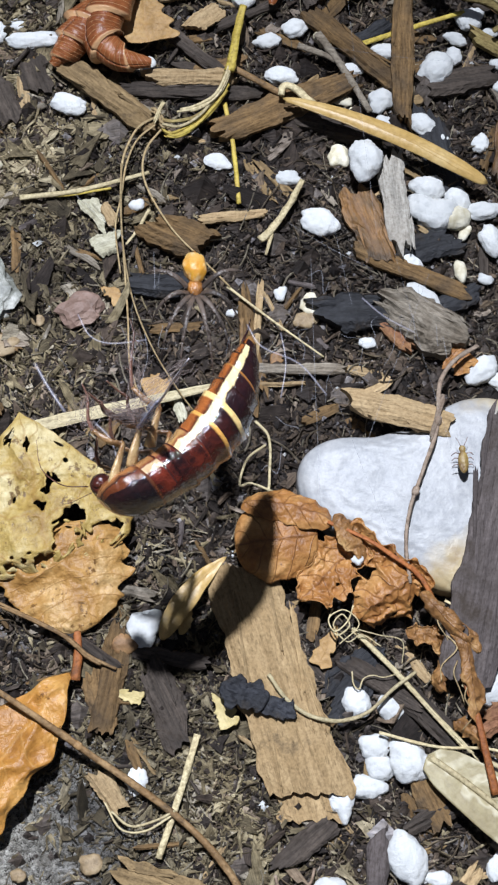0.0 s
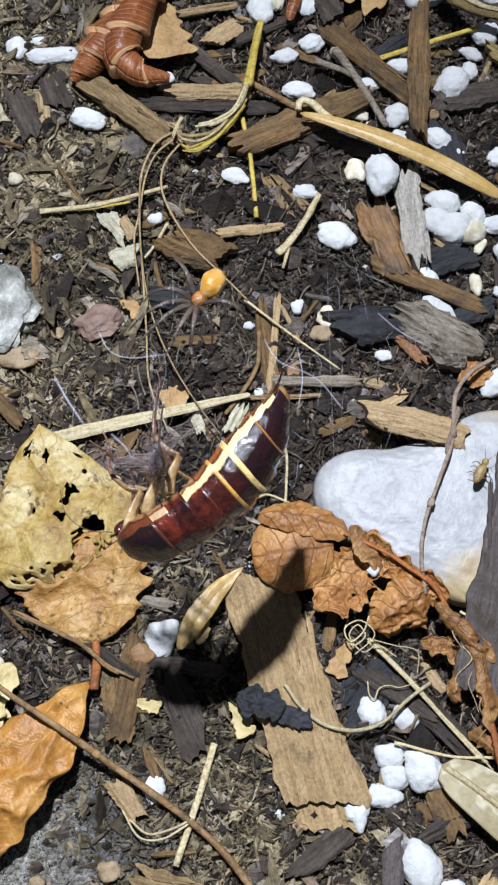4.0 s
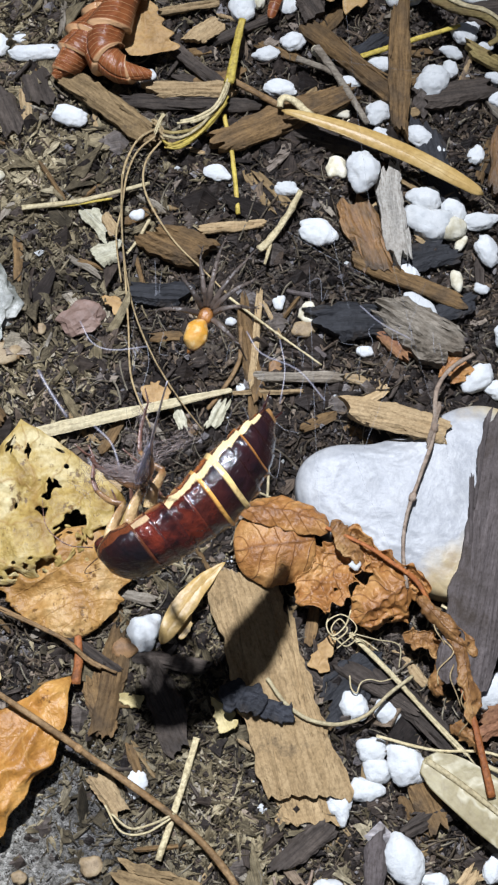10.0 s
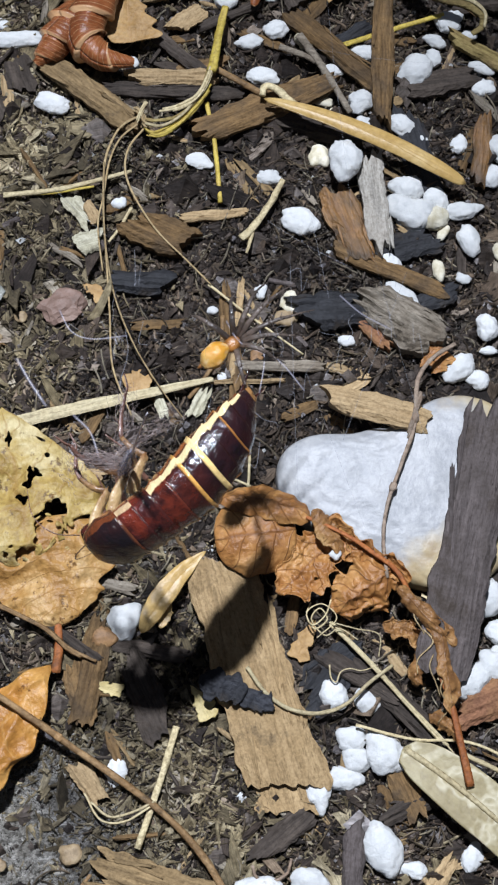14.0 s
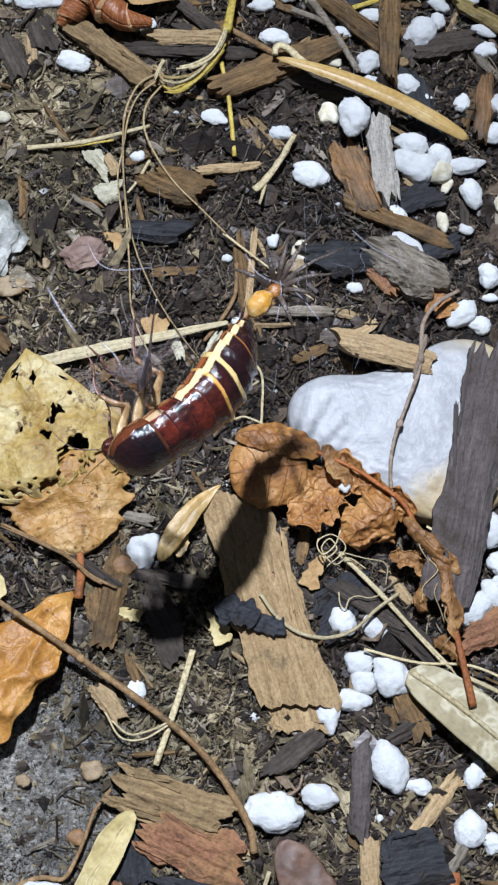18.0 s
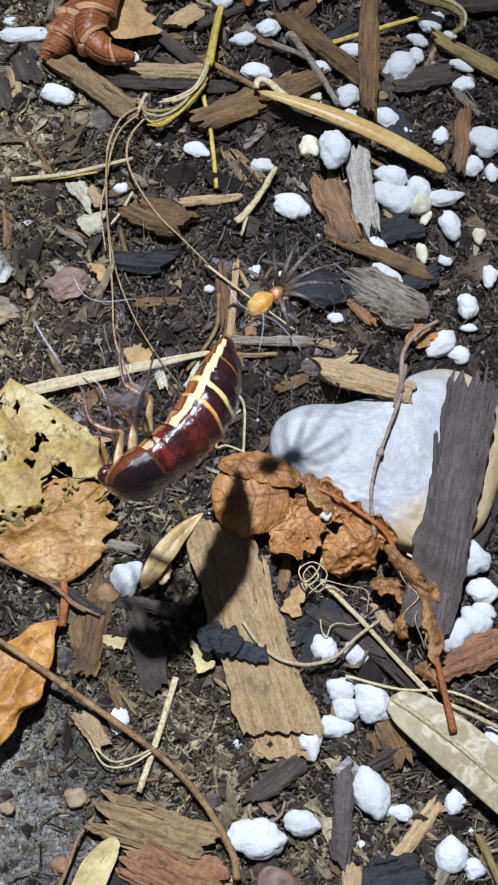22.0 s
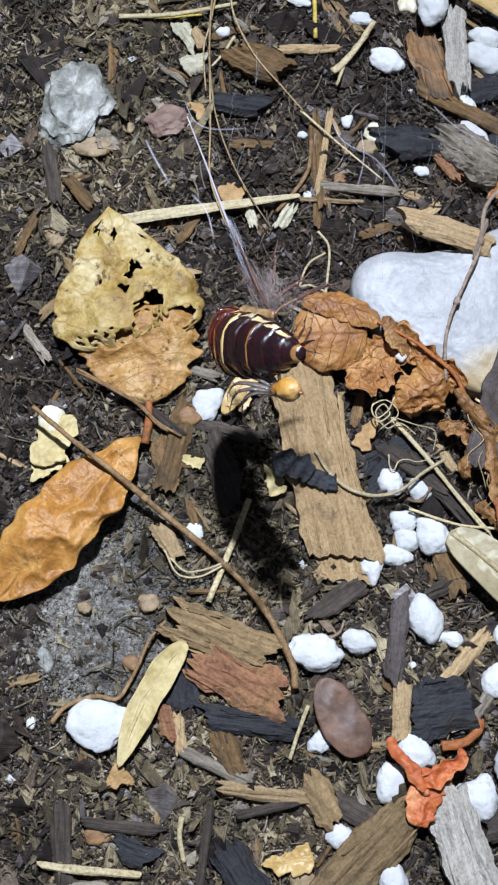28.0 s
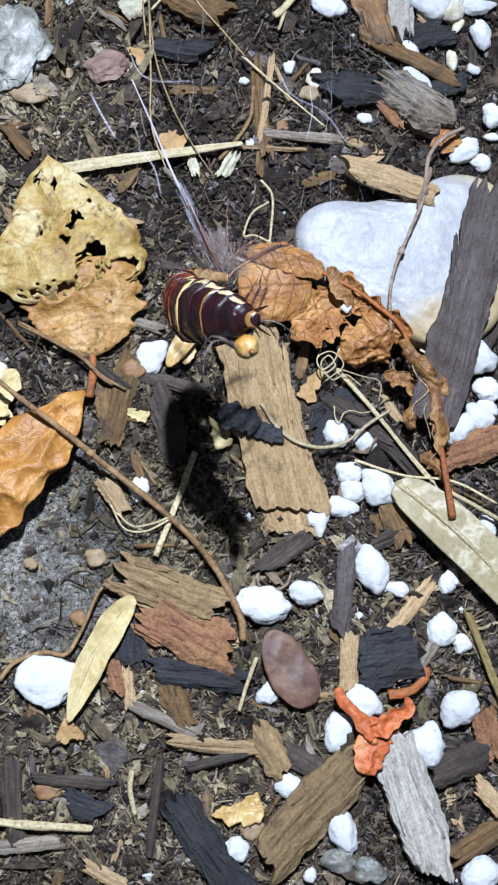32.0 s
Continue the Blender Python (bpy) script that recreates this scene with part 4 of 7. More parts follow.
def tergite(x0, x1, w0, w1, h0, h1, nx=8, nv=22):
    """One plate of the back, from its rear rim x0 to its front x1: an arched shell with the belly closed below."""
    bm = bmesh.new()
    uv = bm.loops.layers.uv.new("UVMap")
    rings = []
    for i in range(nx + 1):
        u = i / nx
        w, h = w0 + (w1 - w0) * u, h0 + (h1 - h0) * u
        lip = 1.0 + 0.02 * (1 - u) ** 4
        ring = []
        for j in range(nv):
            a = 2 * math.pi * j / nv
            c, s = math.cos(a), math.sin(a)
            y = math.copysign(abs(c) ** 0.85, c) * w * lip
            z = s * h * (1.0 if s > 0 else 0.85) * lip
            x = x0 + (x1 - x0) * u - 0.25 * (1 - u) * abs(c)
            k = 1 + 0.09 * n3(x * 0.5, c * 1.6, s * 1.6, 2) + 0.05 * n3(x * 1.4, c * 4, s * 4, 3)
            ring.append(bm.verts.new((x, y * k, z * k + sag(x))))
        rings.append(ring)
    for i in range(nx):
        for j in range(nv):
            k = (j + 1) % nv
            f = bm.faces.new((rings[i][j], rings[i + 1][j], rings[i + 1][k], rings[i][k]))
            jj = j + 1
            for loop, (a, b) in zip(f.loops, ((i, j), (i + 1, j), (i + 1, jj), (i, jj))):
                turn = abs(((b / nv - 0.25 + 0.5) % 1) - 0.5) * 2
                loop[uv].uv = (a / nx, turn)
    for cap in (rings[0], rings[-1][::-1]):
        for loop in bm.faces.new(cap).loops:
            loop[uv].uv = (0.5, 0.2)
    bmesh.ops.recalc_face_normals(bm, faces=bm.faces)
    return bm


def limb(parent, name, pts, r0, r1, mat, spines=0, seed=1):
    bm = bmesh.new()
    run = curve_points(pts, 5)
    add_tube(bm, run, r0, r1, 8, 0.5, 0.18, seed)
    rng = random.Random(seed)
    for k in range(spines):
        p = run[1 + int((len(run) - 2) * k / spines)]
        d = Vector((rng.uniform(-1, 1), rng.uniform(-1, 1), rng.uniform(-1, 1))).normalized()
        add_tube(bm, [p, p + d * 0.9], 0.09, 0.02, 4)
    return part(name, bm, mat, parent)


def wrapped(parent, label, line, count, spread, r, seed, reach=0.35, step=0.5, mat=SILK):
    """Silk wound and trailing along a line of points: short, gently bent threads."""
    rng = random.Random(seed)
    run = curve_points(line, 10)
    bm = bmesh.new()
    for _ in range(count):
        a = rng.uniform(0.0, 1.0 - reach * 0.5)
        b = min(1.0, a + rng.uniform(0.4, 1.0) * reach)
        off = Vector([rng.gauss(0, spread) for _ in range(3)])
        bits = []
        for i in range(5):
            p = run[int((a + (b - a) * i / 4) * (len(run) - 1))]
            off += Vector([rng.gauss(0, step * spread) for _ in range(3)])
            bits.append(p + off)
        add_tube(bm, curve_points(bits, 3), r, r * 0.5, 4)
    return tagged(part("silk_wisp", bm, mat, parent, label), kind="stuff")


def cockroach():
    o = holder("cockroach", 0, 0, 44, 0, "dead dark red-brown cockroach with cream stripes hung in a web", "insect")
    # x points to the head, z to the back
    outline = [(-14.9, 0.9, 0.8), (-13.2, 2.2, 1.8), (-11.4, 3.2, 2.6), (-9.3, 4.0, 3.15), (-7.0, 4.5, 3.55), (-4.6, 4.75, 3.75), (-1.6, 4.75, 3.75), (1.2, 4.4, 3.5), (3.8, 4.1, 3.2)]
    plates = [CHITIN_TIP, CHITIN, CHITIN, CHITIN_THIN, CHITIN, CHITIN_BAND, CHITIN_AMBER, CHITIN_WAIST]
    for (x0, w0, h0), (x1, w1, h1), plate in zip(outline, outline[1:], plates):
        part("abdomen_segment", tergite(x0 - 0.3, x1, w0 * 0.97, w1 * 0.93, h0 * 0.98, h1 * 0.94), plate, o)
    part("metanotum", tergite(3.5, 6.3, 4.15, 3.9, 3.25, 3.05), CHITIN_THORAX, o)
    part("mesonotum", tergite(6.0, 8.7, 4.05, 3.8, 3.15, 3.0), CHITIN_STREAK, o)
    shield = tergite(8.3, 13.5, 4.1, 4.1, 3.1, 3.0, 12)
    for v in shield.verts:
        k = max(0.02, 1 - max(0.0, (v.co.x - 9.2) / 4.5) ** 2.4) ** 0.5
        v.co.y, v.co.z = v.co.y * k, sag(v.co.x) + (v.co.z - sag(v.co.x)) * (0.3 + 0.7 * k)
    part("pronotum", shield, CHITIN_SHIELD, o, "dark rounded neck shield with a rusty rim")
    bm = bmesh.new()
    add_blob(bm, (11.9, 0, -1.6), (1.5, 1.8, 1.5), 3, 0.12, 0.9, 4)
    head = part("head", bm, CHITIN_PLAIN, o)
    for s in (-1, 1):
        bm = bmesh.new()
        add_blob(bm, (12.3, s * 1.5, -1.5), (0.6, 0.45, 0.7), 2, 0.0)
        part("eye", bm, CHITIN_PLAIN, head)
        limb(o, "antenna", [(13.2, s * 0.9, -2.4), (15.4, s * 2.5, -4.3), (15.9, s * 5.0, -6.6), (14.0, s * 7.5, -8.5)], 0.1, 0.04, CHITIN_SHIN, 0, 3)
        limb(o, "cercus", [(-14.0, s * 0.9, -0.9), (-15.6, s * 1.5, -1.3), (-17.0, s * 2.0, -1.9)], 0.36, 0.08, CHITIN_PLAIN, 0, 5)
    # legs: broad pale coxa laid against the belly, amber thigh, spiny red-brown shin, thin foot
    for s, legs in ((-1, (
        (10.2, (8.2, 5.4, -5.0), (6.2, 7.4, -7.2), (5.2, 9.0, -8.8)),
        (7.0, (5.6, 7.4, -3.2), (6.2, 11.0, -3.8), (6.8, 13.6, -4.4)),
        (3.6, (0.8, 5.6, -5.2), (-3.4, 7.8, -8.4), (-5.2, 8.8, -10.6)),
    )), (1, (
        (10.2, (9.4, 3.0, -5.4), (7.4, 0.0, -6.9), (6.4, -2.0, -7.9)),
        (7.0, (6.0, 3.0, -6.0), (4.0, -1.0, -7.4), (4.5, -4.0, -8.4)),
        (3.6, (2.0, 3.0, -6.0), (1.0, -1.0, -7.4), (2.0, -5.0, -8.9)),
    ))):
        for k, (x, knee, shin, foot) in enumerate(legs):
            knee, shin, foot = [Vector((q[0], s * q[1], q[2])) for q in (knee, shin, foot)]
            hip = Vector((x - 3.4, s * 3.5, -1.6))
            bm = bmesh.new()
            add_tube(bm, curve_points([(x + 1.0, s * 2.2, 0.6), (x - 0.4, s * 3.2, 0.0), (x - 2.0, s * 3.5, -0.8), hip], 5), 1.05, 0.6, 10, 0.5, 0.15, k)
            leg = part("leg", bm, PALE_BELLY, o, "jointed leg with a broad pale amber base")
            limb(leg, "femur", [hip, hip.lerp(knee, 0.5) + Vector((0.3, 0, 0.4)), knee], 0.5, 0.32, CHITIN_LEG, 5, k + 3)
            limb(leg, "tibia", [knee, knee.lerp(shin, 0.5) + Vector((0.4, 0, 0)), shin], 0.36, 0.26, CHITIN_SHIN, 3, k + 6)
            limb(leg, "tarsus", [shin, shin.lerp(foot, 0.5) + Vector((0, 0.4, 0.3)), foot], 0.22, 0.09, CHITIN_SHIN, 2, k + 9)
    # silk: matted between the legs and in loose tufts along the belly
    wrapped(o, "dusty web matted between the legs", [(2.6, -4.2, -1.6), (4.4, -6.6, -2.4), (6.4, -9.6, -2.8)], 150, 0.55, 0.05, 26, 0.5, 0.3, DUSTY_SILK)
    wrapped(o, "dusty web matted along the belly", [(-7.0, -4.2, -2.2), (-1.0, -5.0, -3.0), (5.0, -5.8, -3.4)], 90, 0.6, 0.035, 27, 0.4, 0.4, DUSTY_SILK)
    wrapped(o, "grey tuft of silk over the hind leg", [(2.0, -5.0, -4.2), (-1.5, -6.8, -7.0), (-4.2, -8.2, -9.6)], 60, 0.6, 0.035, 22, mat=DUSTY_SILK)
    wrapped(o, "grey tuft of silk before the head", [(8.4, -4.6, -4.4), (8.0, -6.0, -6.5), (6.2, -7.4, -8.4)], 60, 0.7, 0.035, 23, mat=DUSTY_SILK)
    return o


def silk_strand(body):
    """A stiff strand drawn out from a leg: red-brown shin at its root, lilac silk wound on it, a thin pale tip."""
    bm = bmesh.new()
    add_tube(bm, curve_points([(9.0, 0.2, 0.1), (15.0, 0.5, 0.3), (22.0, 0.3, 0.1), (30.0, 0.0, 0.0)], 6), 0.24, 0.09, 7, 1.0, 0.5, 4)
    o = part("silk_strand", bm, STRAND_SILK, body, "thin pale strand of silk drawn out from a leg")
    limb(o, "shin", [(0.0, 0.0, 0.0), (5.0, -0.5, 0.3), (10.0, 0.0, 0.2), (14.0, 0.4, 0.2)], 0.46, 0.2, CHITIN_SHIN, 4, 12)
    wrapped(o, "lilac-grey silk wound round the strand", [(3.5, 0.6, 0.2), (7.0, 0.9, 0.3), (11.0, 0.6, 0.2), (14.5, 0.4, 0.2)], 120, 0.26, 0.05, 21, 0.45, 0.3)
    bm = bmesh.new()
    add_tube(bm, curve_points([(3.0, 0.7, 0.2), (6.5, 0.9, 0.3), (10.0, 0.7, 0.2), (14.0, 0.45, 0.2)], 6), 0.85, 0.32, 9, 0.45, 0.5, 8)
    part("silk_ribbon", bm, LILAC_SILK, o, "lilac ribbon of matted silk")
    wrapped(o, "dusty web matted at the foot of the strand", [(-1.0, 0.0, 0.0), (3.0, 0.5, 0.0), (8.0, 0.9, 0.2)], 210, 0.5, 0.055, 28, 0.5, 0.3, DUSTY_SILK)
    return o


def spider_abdomen_material():
    """Yellow-orange in front, paling to cream at the rear, with pale flecks."""
    m, nt, b = shader("orange_cream_abdomen", 0.4, 0.45)
    tc = nt.nodes.new("ShaderNodeTexCoord")
    sep = nt.nodes.new("ShaderNodeSeparateXYZ")
    nt.links.new(tc.outputs["Object"], sep.inputs[0])
    along = node(nt, "ShaderNodeMapRange")
    along.inputs["From Min"].default_value, along.inputs["From Max"].default_value = -0.0034, 0.0022
    nt.links.new(sep.outputs[0], along.inputs[0])
    base = ramp(nt, along.outputs[0], [(0.0, (0.50, 0.38, 0.24)), (0.4, (0.52, 0.31, 0.09)), (0.75, (0.50, 0.24, 0.03))])
    fleck = ramp(nt, noise_at(nt, 900.0, 4.0), [(0.5, (0, 0, 0)), (0.7, (0.7, 0.7, 0.7))])
    col = mix(nt, fleck, base, (0.56, 0.45, 0.28))
    dark = ramp(nt, noise_at(nt, 520.0, 3.0), [(0.3, (0.55, 0.4, 0.3)), (0.42, (1, 1, 1))])
    nt.links.new(mix(nt, 0.7, col, dark, "MULTIPLY"), b.inputs["Base Color"])
    b.inputs["Subsurface Weight"].default_value = 0.2
    b.inputs["Subsurface Radius"].default_value = (0.001, 0.0006, 0.0003)
    bump(nt, b, noise_at(nt, 1500.0, 4.0), 0.4, 0.0003)
    return m


def spider():
    HEAD = chitin("orange_brown_chitin", (0.10, 0.04, 0.015), (0.42, 0.17, 0.03), rough=0.4, coat=0.1)
    LEG = chitin("grey_brown_leg", (0.024, 0.018, 0.015), (0.10, 0.072, 0.055), rough=0.5, coat=0.1)
    o = holder("spider", 0, 0, 46, 0, "small long-legged spider with an orange abdomen", "spider")
    bm = bmesh.new()
    add_blob(bm, (0.4, 0, 0.3), (2.1, 1.6, 1.5), 4, 0.14, 0.9, 2)
    part("abdomen", bm, spider_abdomen_material(), o, "yellow-orange abdomen paling to cream")
    bm = bmesh.new()
    add_tube(bm, [Vector((-1.4, 0, 0)), Vector((-1.8, 0, -0.1)), Vector((-2.1, 0, -0.2))], 0.35, 0.2, 8)
    part("spinneret", bm, HEAD, o)
    bm = bmesh.new()
    add_blob(bm, (3.2, 0, -0.2), (1.3, 1.05, 0.8), 3, 0.05, 0.8, 3)
    part("cephalothorax", bm, HEAD, o)
    for s in (-1, 1):
        limb(o, "palp", [(4.7, s * 0.5, -0.1), (5.6, s * 0.75, -0.2), (6.0, s * 0.6, -0.5)], 0.24, 0.14, HEAD, 0, 2)
        for k, (a, ln) in enumerate(((12, 10.5), (30, 9.0), (58, 6.5), (112, 7.5))):
            c, q = math.cos(radians(a)), s * math.sin(radians(a))
            b = Vector((3.6 + 0.9 * c, 0.95 * q, -0.1))
            knee = Vector((b.x + c * ln * 0.40, b.y + q * ln * 0.40, 2.3))
            mid = Vector((b.x + c * ln * 0.68, b.y + q * ln * 0.70, 0.9))
            tip = Vector((b.x + c * ln, b.y + q * ln * 0.90, -2.2))
            leg = limb(o, "leg", [b, b.lerp(knee, 0.5) + Vector((0, 0, 0.6)), knee], 0.44, 0.30, LEG, 3, k)
            limb(leg, "shin", [knee, knee.lerp(mid, 0.5) + Vector((0, 0, 0.25)), mid], 0.30, 0.2, LEG, 4, k + 20)
            limb(leg, "foot", [mid, mid.lerp(tip, 0.5) + Vector((0, 0, 0.3)), tip], 0.16, 0.07, LEG, 4, k + 40)
    return o


# ---------- the bed, thing by thing, in millimetres ----------

# the white stone and other stones
white_stone(35.2, -0.9, 16.1, 0)
pebble(-33.8, 30.3, 10.7, 14.1, -10, 11, GREY_STONE, 'grey and white mottled stone half sunk in soil', flat=0.32, rough=0.55, name='stone', sub=4, smooth=False)
pebble(-30.7, 23.0, 6.4, 3.4, 0, 12, TAN_STONE, 'tan stone fragment beside the grey stone', flat=0.5, name='stone')
pebble(-17.7, 29.0, 6.6, 5.0, 0, 13, PINK_STONE, 'dull pink stone fragment in the soil', flat=0.5, rough=0.45, name='stone', smooth=False)
pebble(18.2, 27.4, 3.9, 2.8, 20, 14, TAN_STONE, 'rounded tan pebble lying in the mulch')
pebble(18.8, 30.1, 3.0, 3.5, 0, 15, CREAM, 'small rounded yellowish pebble')
pebble(13.3, 20.9, 2.1, 1.9, 0, 16, CLAY, 'small round clay-brown pebble')
pebble(-10.3, -24.2, 3.6, 3.0, 0, 17, CLAY, 'small clay-brown pebble by the perlite', z=1.6)
leaf(-0.9, -20.7, 4.6, 2.0, 70, STRAW_LEAF, 271, 'small cream scrap beside the folded blade', z=1.6, crumple=0.3, ragged=0.3)
pebble(13.1, -98.2, 3.9, 3.8, 0, 18, TAN_STONE, 'smooth tan round pebble')
pebble(-20.0, -93.7, 4.5, 2.7, 0, 19, CLAY, 'curled brown snail shell in the mulch', name='snail_shell')
pebble(-16.6, -65.9, 3.1, 2.2, 0, 20, CLAY, 'clay-brown pebble on the sandy soil')
pebble(-35.7, 5.8, 3.4, 3.2, 0, 21, TAN_STONE, 'tan pebble by the yellow leaf')
pebble(-24.4, 27.2, 2.0, 1.8, 0, 22, TAN_STONE, 'small cream pebble lying in the mulch')

# large pieces of wood
wood_chip(12.6, -29.2, 35.0, 11.1, -74, 'plank', 23, 'broad tan plank of weathered wood lying flat', thick=2.6, z=1.6, rag=0.03, relief=0.25, taper=-0.15, slant=(0.05, 0.1))
wood_chip(44.7, -10.0, 39.4, 8.1, -102, 'slate', 24, 'long slate-brown plank with a jagged broken end', thick=2.5, z=6.8, ry=8, rag=0.1, relief=0.3, taper=-0.12, slant=(0.0, 0.0))
wood_chip(34.7, 72.7, 23.1, 3.4, -92, 'brown', 25, 'upright brown bark stick', thick=2.2, z=3.2, rag=0.12)
wood_chip(27.2, 73.9, 20.4, 3.3, -41, 'brown', 26, 'long brown bark splinter', thick=2.2, z=1.8)
wood_chip(14.8, 63.9, 22.6, 4.9, 24, 'brown', 27, 'flat brown wood chip', thick=2.0, z=1.5)
wood_chip(28.2, 43.0, 12.4, 5.7, -71, 'rust', 28, 'rusty brown glossy wood chip', thick=2.2, z=1.4, rag=0.08)
wood_chip(32.8, 46.5, 14.4, 4.1, -85, 'silver', 29, 'pale grey weathered wood splinter', thick=2.0, z=2.4, rag=0.2)
wood_chip(35.0, 35.3, 18.5, 2.8, -23, 'brown', 30, 'striped brown splinter of bark', thick=1.8, z=1.2)
wood_chip(36.3, 26.9, 11.9, 7.3, -34, 'grey', 31, 'layered grey-brown chunk of bark', thick=4.0, z=1.8, relief=1.5, rag=0.25, ry=-8, name='bark_chunk', category='bark')
wood_chip(32.0, 25.4, 6.6, 2.6, -53, 'redbark', 32, 'reddish strip of bark', thick=1.6, z=1.0)
wood_chip(25.6, 28.0, 8.8, 6.0, 2, 'black', 33, 'charred black wood chunk', thick=2.4, z=1.2, relief=0.6, rag=0.2)
wood_chip(32.1, 10.6, 15.3, 4.4, -13, 'tan', 34, 'blocky tan wood chip on the white stone', thick=2.4, z=5.2, rag=0.06)
wood_chip(16.8, 19.1, 13.9, 1.7, -0, 'grey', 35, 'thin tan splinter lying in the mulch', thick=1.4, z=1.0)
wood_chip(9.0, 24.3, 14.7, 2.1, -83, 'brown', 36, 'narrow brown splinter lying in the mulch', thick=1.2, z=0.9, rag=0.4, taper=-0.6)
wood_chip(10.2, 25.7, 15.1, 1.0, -96, 'tan', 37, 'thin tan splinter lying in the mulch', thick=0.8, z=1.2, rag=0.3, taper=-0.5)
stem([(7.8, 27.3, 1.4), (7.5, 21.5, 1.4), (4.6, 16.3, 1.4), (2.4, 13.5, 1.4)], 0.4, 0.3, 'twig', 'curved brown twig on soil')
wood_chip(11.8, 16.5, 11.5, 0.8, 2, 'tan', 38, 'thin straight splinter lying in the mulch', thick=0.8, z=1.0)
wood_chip(-13.6, 65.4, 19.0, 3.8, -37, 'bark', 39, 'long brown wood chip', thick=2.0, z=1.5)
wood_chip(-0.5, 69.0, 12.9, 3.0, 1, 'tan', 40, 'tan wood chip lying in the mulch', thick=1.8, z=1.3)
wood_chip(-0.2, 66.9, 22.8, 2.6, -1, 'dark', 41, 'dark brown bark strip', thick=1.6, z=0.6)
wood_chip(-1.3, 75.3, 14.8, 2.4, -39, 'dark', 42, 'dark bark strip lying in the mulch', thick=1.5, z=0.8)
wood_chip(-2.2, 41.4, 8.7, 6.1, -25, 'brown', 43, 'blunt brown wood lump', thick=3.0, z=1.2, relief=0.6)
wood_chip(6.3, 44.7, 10.0, 1.6, 6, 'tan', 44, 'tan stick lying in the mulch', thick=1.3, z=0.8)
wood_chip(-5.5, 33.0, 8.8, 3.8, -4, 'black', 45, 'blue-black charred chip lying in the mulch', thick=2.0, z=1.0)
wood_chip(-15.3, 45.1, 5.0, 3.0, -52, 'pale', 46, 'pale grey-green flat chip', thick=0.8, z=1.2)
wood_chip(-13.8, 39.6, 3.6, 3.7, 17, 'pale', 47, 'pale square flat chip', thick=0.8, z=1.2)
wood_chip(-13.4, 44.6, 3.4, 1.9, -61, 'tan', 48, 'small tan chip lying in the mulch', thick=0.8, z=1.6)
wood_chip(-12.3, -29.5, 13.9, 3.8, -102, 'brown', 49, 'fibrous upright bark chip', thick=1.8, z=1.2, rag=0.2)
wood_chip(-15.7, -24.4, 11.5, 1.7, -37, 'dark', 50, 'dark twig of bark', thick=1.6, z=1.6)
wood_chip(-3.7, -25.9, 11.8, 2.4, -11, 'dark', 51, 'dark splinter lying in the mulch', thick=1.4, z=0.8)
wood_chip(23.3, 60.9, 14.2, 4.0, -14, 'dark', 52, 'dark bark chip lying in the mulch', thick=2.0, z=0.6)
wood_chip(-3.9, -32.9, 11.1, 5.4, -64, 'dark', 53, 'dark grey wood chip in shadow', thick=1.8, z=0.9)
wood_chip(-13.2, -32.4, 7.9, 4.5, -83, 'brown', 54, 'fibrous brown chip lying in the mulch', thick=1.8, z=1.0, rag=0.2)
wood_chip(33.9, -33.7, 16.2, 3.5, -45, 'dark', 55, 'dark wood chip under dry roots', thick=2.0, z=0.8)
wood_chip(37.4, -48.2, 11.2, 3.8, 26, 'dark', 56, 'dark bark chip lying in the mulch', thick=1.8, z=0.7)
wood_chip(48.8, -33.5, 10.0, 5.6, 20, 'redbark', 57, 'reddish-brown bark chip lying in the mulch', thick=2.4, z=1.4)
wood_chip(54.0, -4.3, 12.1, 5.2, -102, 'black', 58, 'black bark beside the plank', thick=2.2, z=1.4)
wood_chip(50.8, -13.8, 8.2, 3.5, -119, 'dark', 59, 'dark bark strip by the plank', thick=2.0, z=1.2)
wood_chip(50.8, 56.9, 11.6, 3.1, -98, 'rust', 60, 'brown bark strip lying in the mulch', thick=1.6, z=1.4)
wood_chip(53.0, 73.5, 13.5, 3.0, -32, 'olive', 61, 'fibrous yellow-brown stalk piece', thick=1.6, z=1.6)
wood_chip(53.6, 84.6, 12.0, 4.3, 4, 'dark', 62, 'dark bark chip lying in the mulch', thick=2.0, z=1.0)
wood_chip(44.6, 69.3, 10.9, 4.3, 10, 'dark', 63, 'dark soaked bark chip', thick=1.8, z=0.7)
wood_chip(37.8, 39.8, 9.0, 5.2, -163, 'black', 64, 'black charred flake lying in the mulch', thick=1.6, z=0.7)
wood_chip(42.4, 30.7, 6.9, 3.5, 26, 'black', 65, 'charred chip lying in the mulch', thick=1.5, z=0.8)
wood_chip(40.6, 54.3, 16.7, 5.2, -79, 'black', 66, 'long black charred strip', thick=1.6, z=0.5)
leaf(7.6, -31.9, 7.2, 4.2, -20, CHAR_FLAKE, 67, 'ragged thin black flake lying over the plank', z=3.7, crumple=0.5, crease=1.8, profile=(0.35, 0.3), ragged=0.35, lobes=1.2, thickness=0.4, nu=60, nv=30)
leaf(12.7, -34.1, 5.5, 2.8, -22, CHAR_FLAKE, 68, 'ragged thin black flake lying over the plank', z=3.7, crumple=0.4, crease=1.8, profile=(0.3, 0.3), ragged=0.7, lobes=1.0, thickness=0.4)
wood_chip(19.6, 85.6, 5.2, 5.2, 124, 'dark', 69, 'dark bark chip lying in the mulch', thick=2.0, z=1.0)
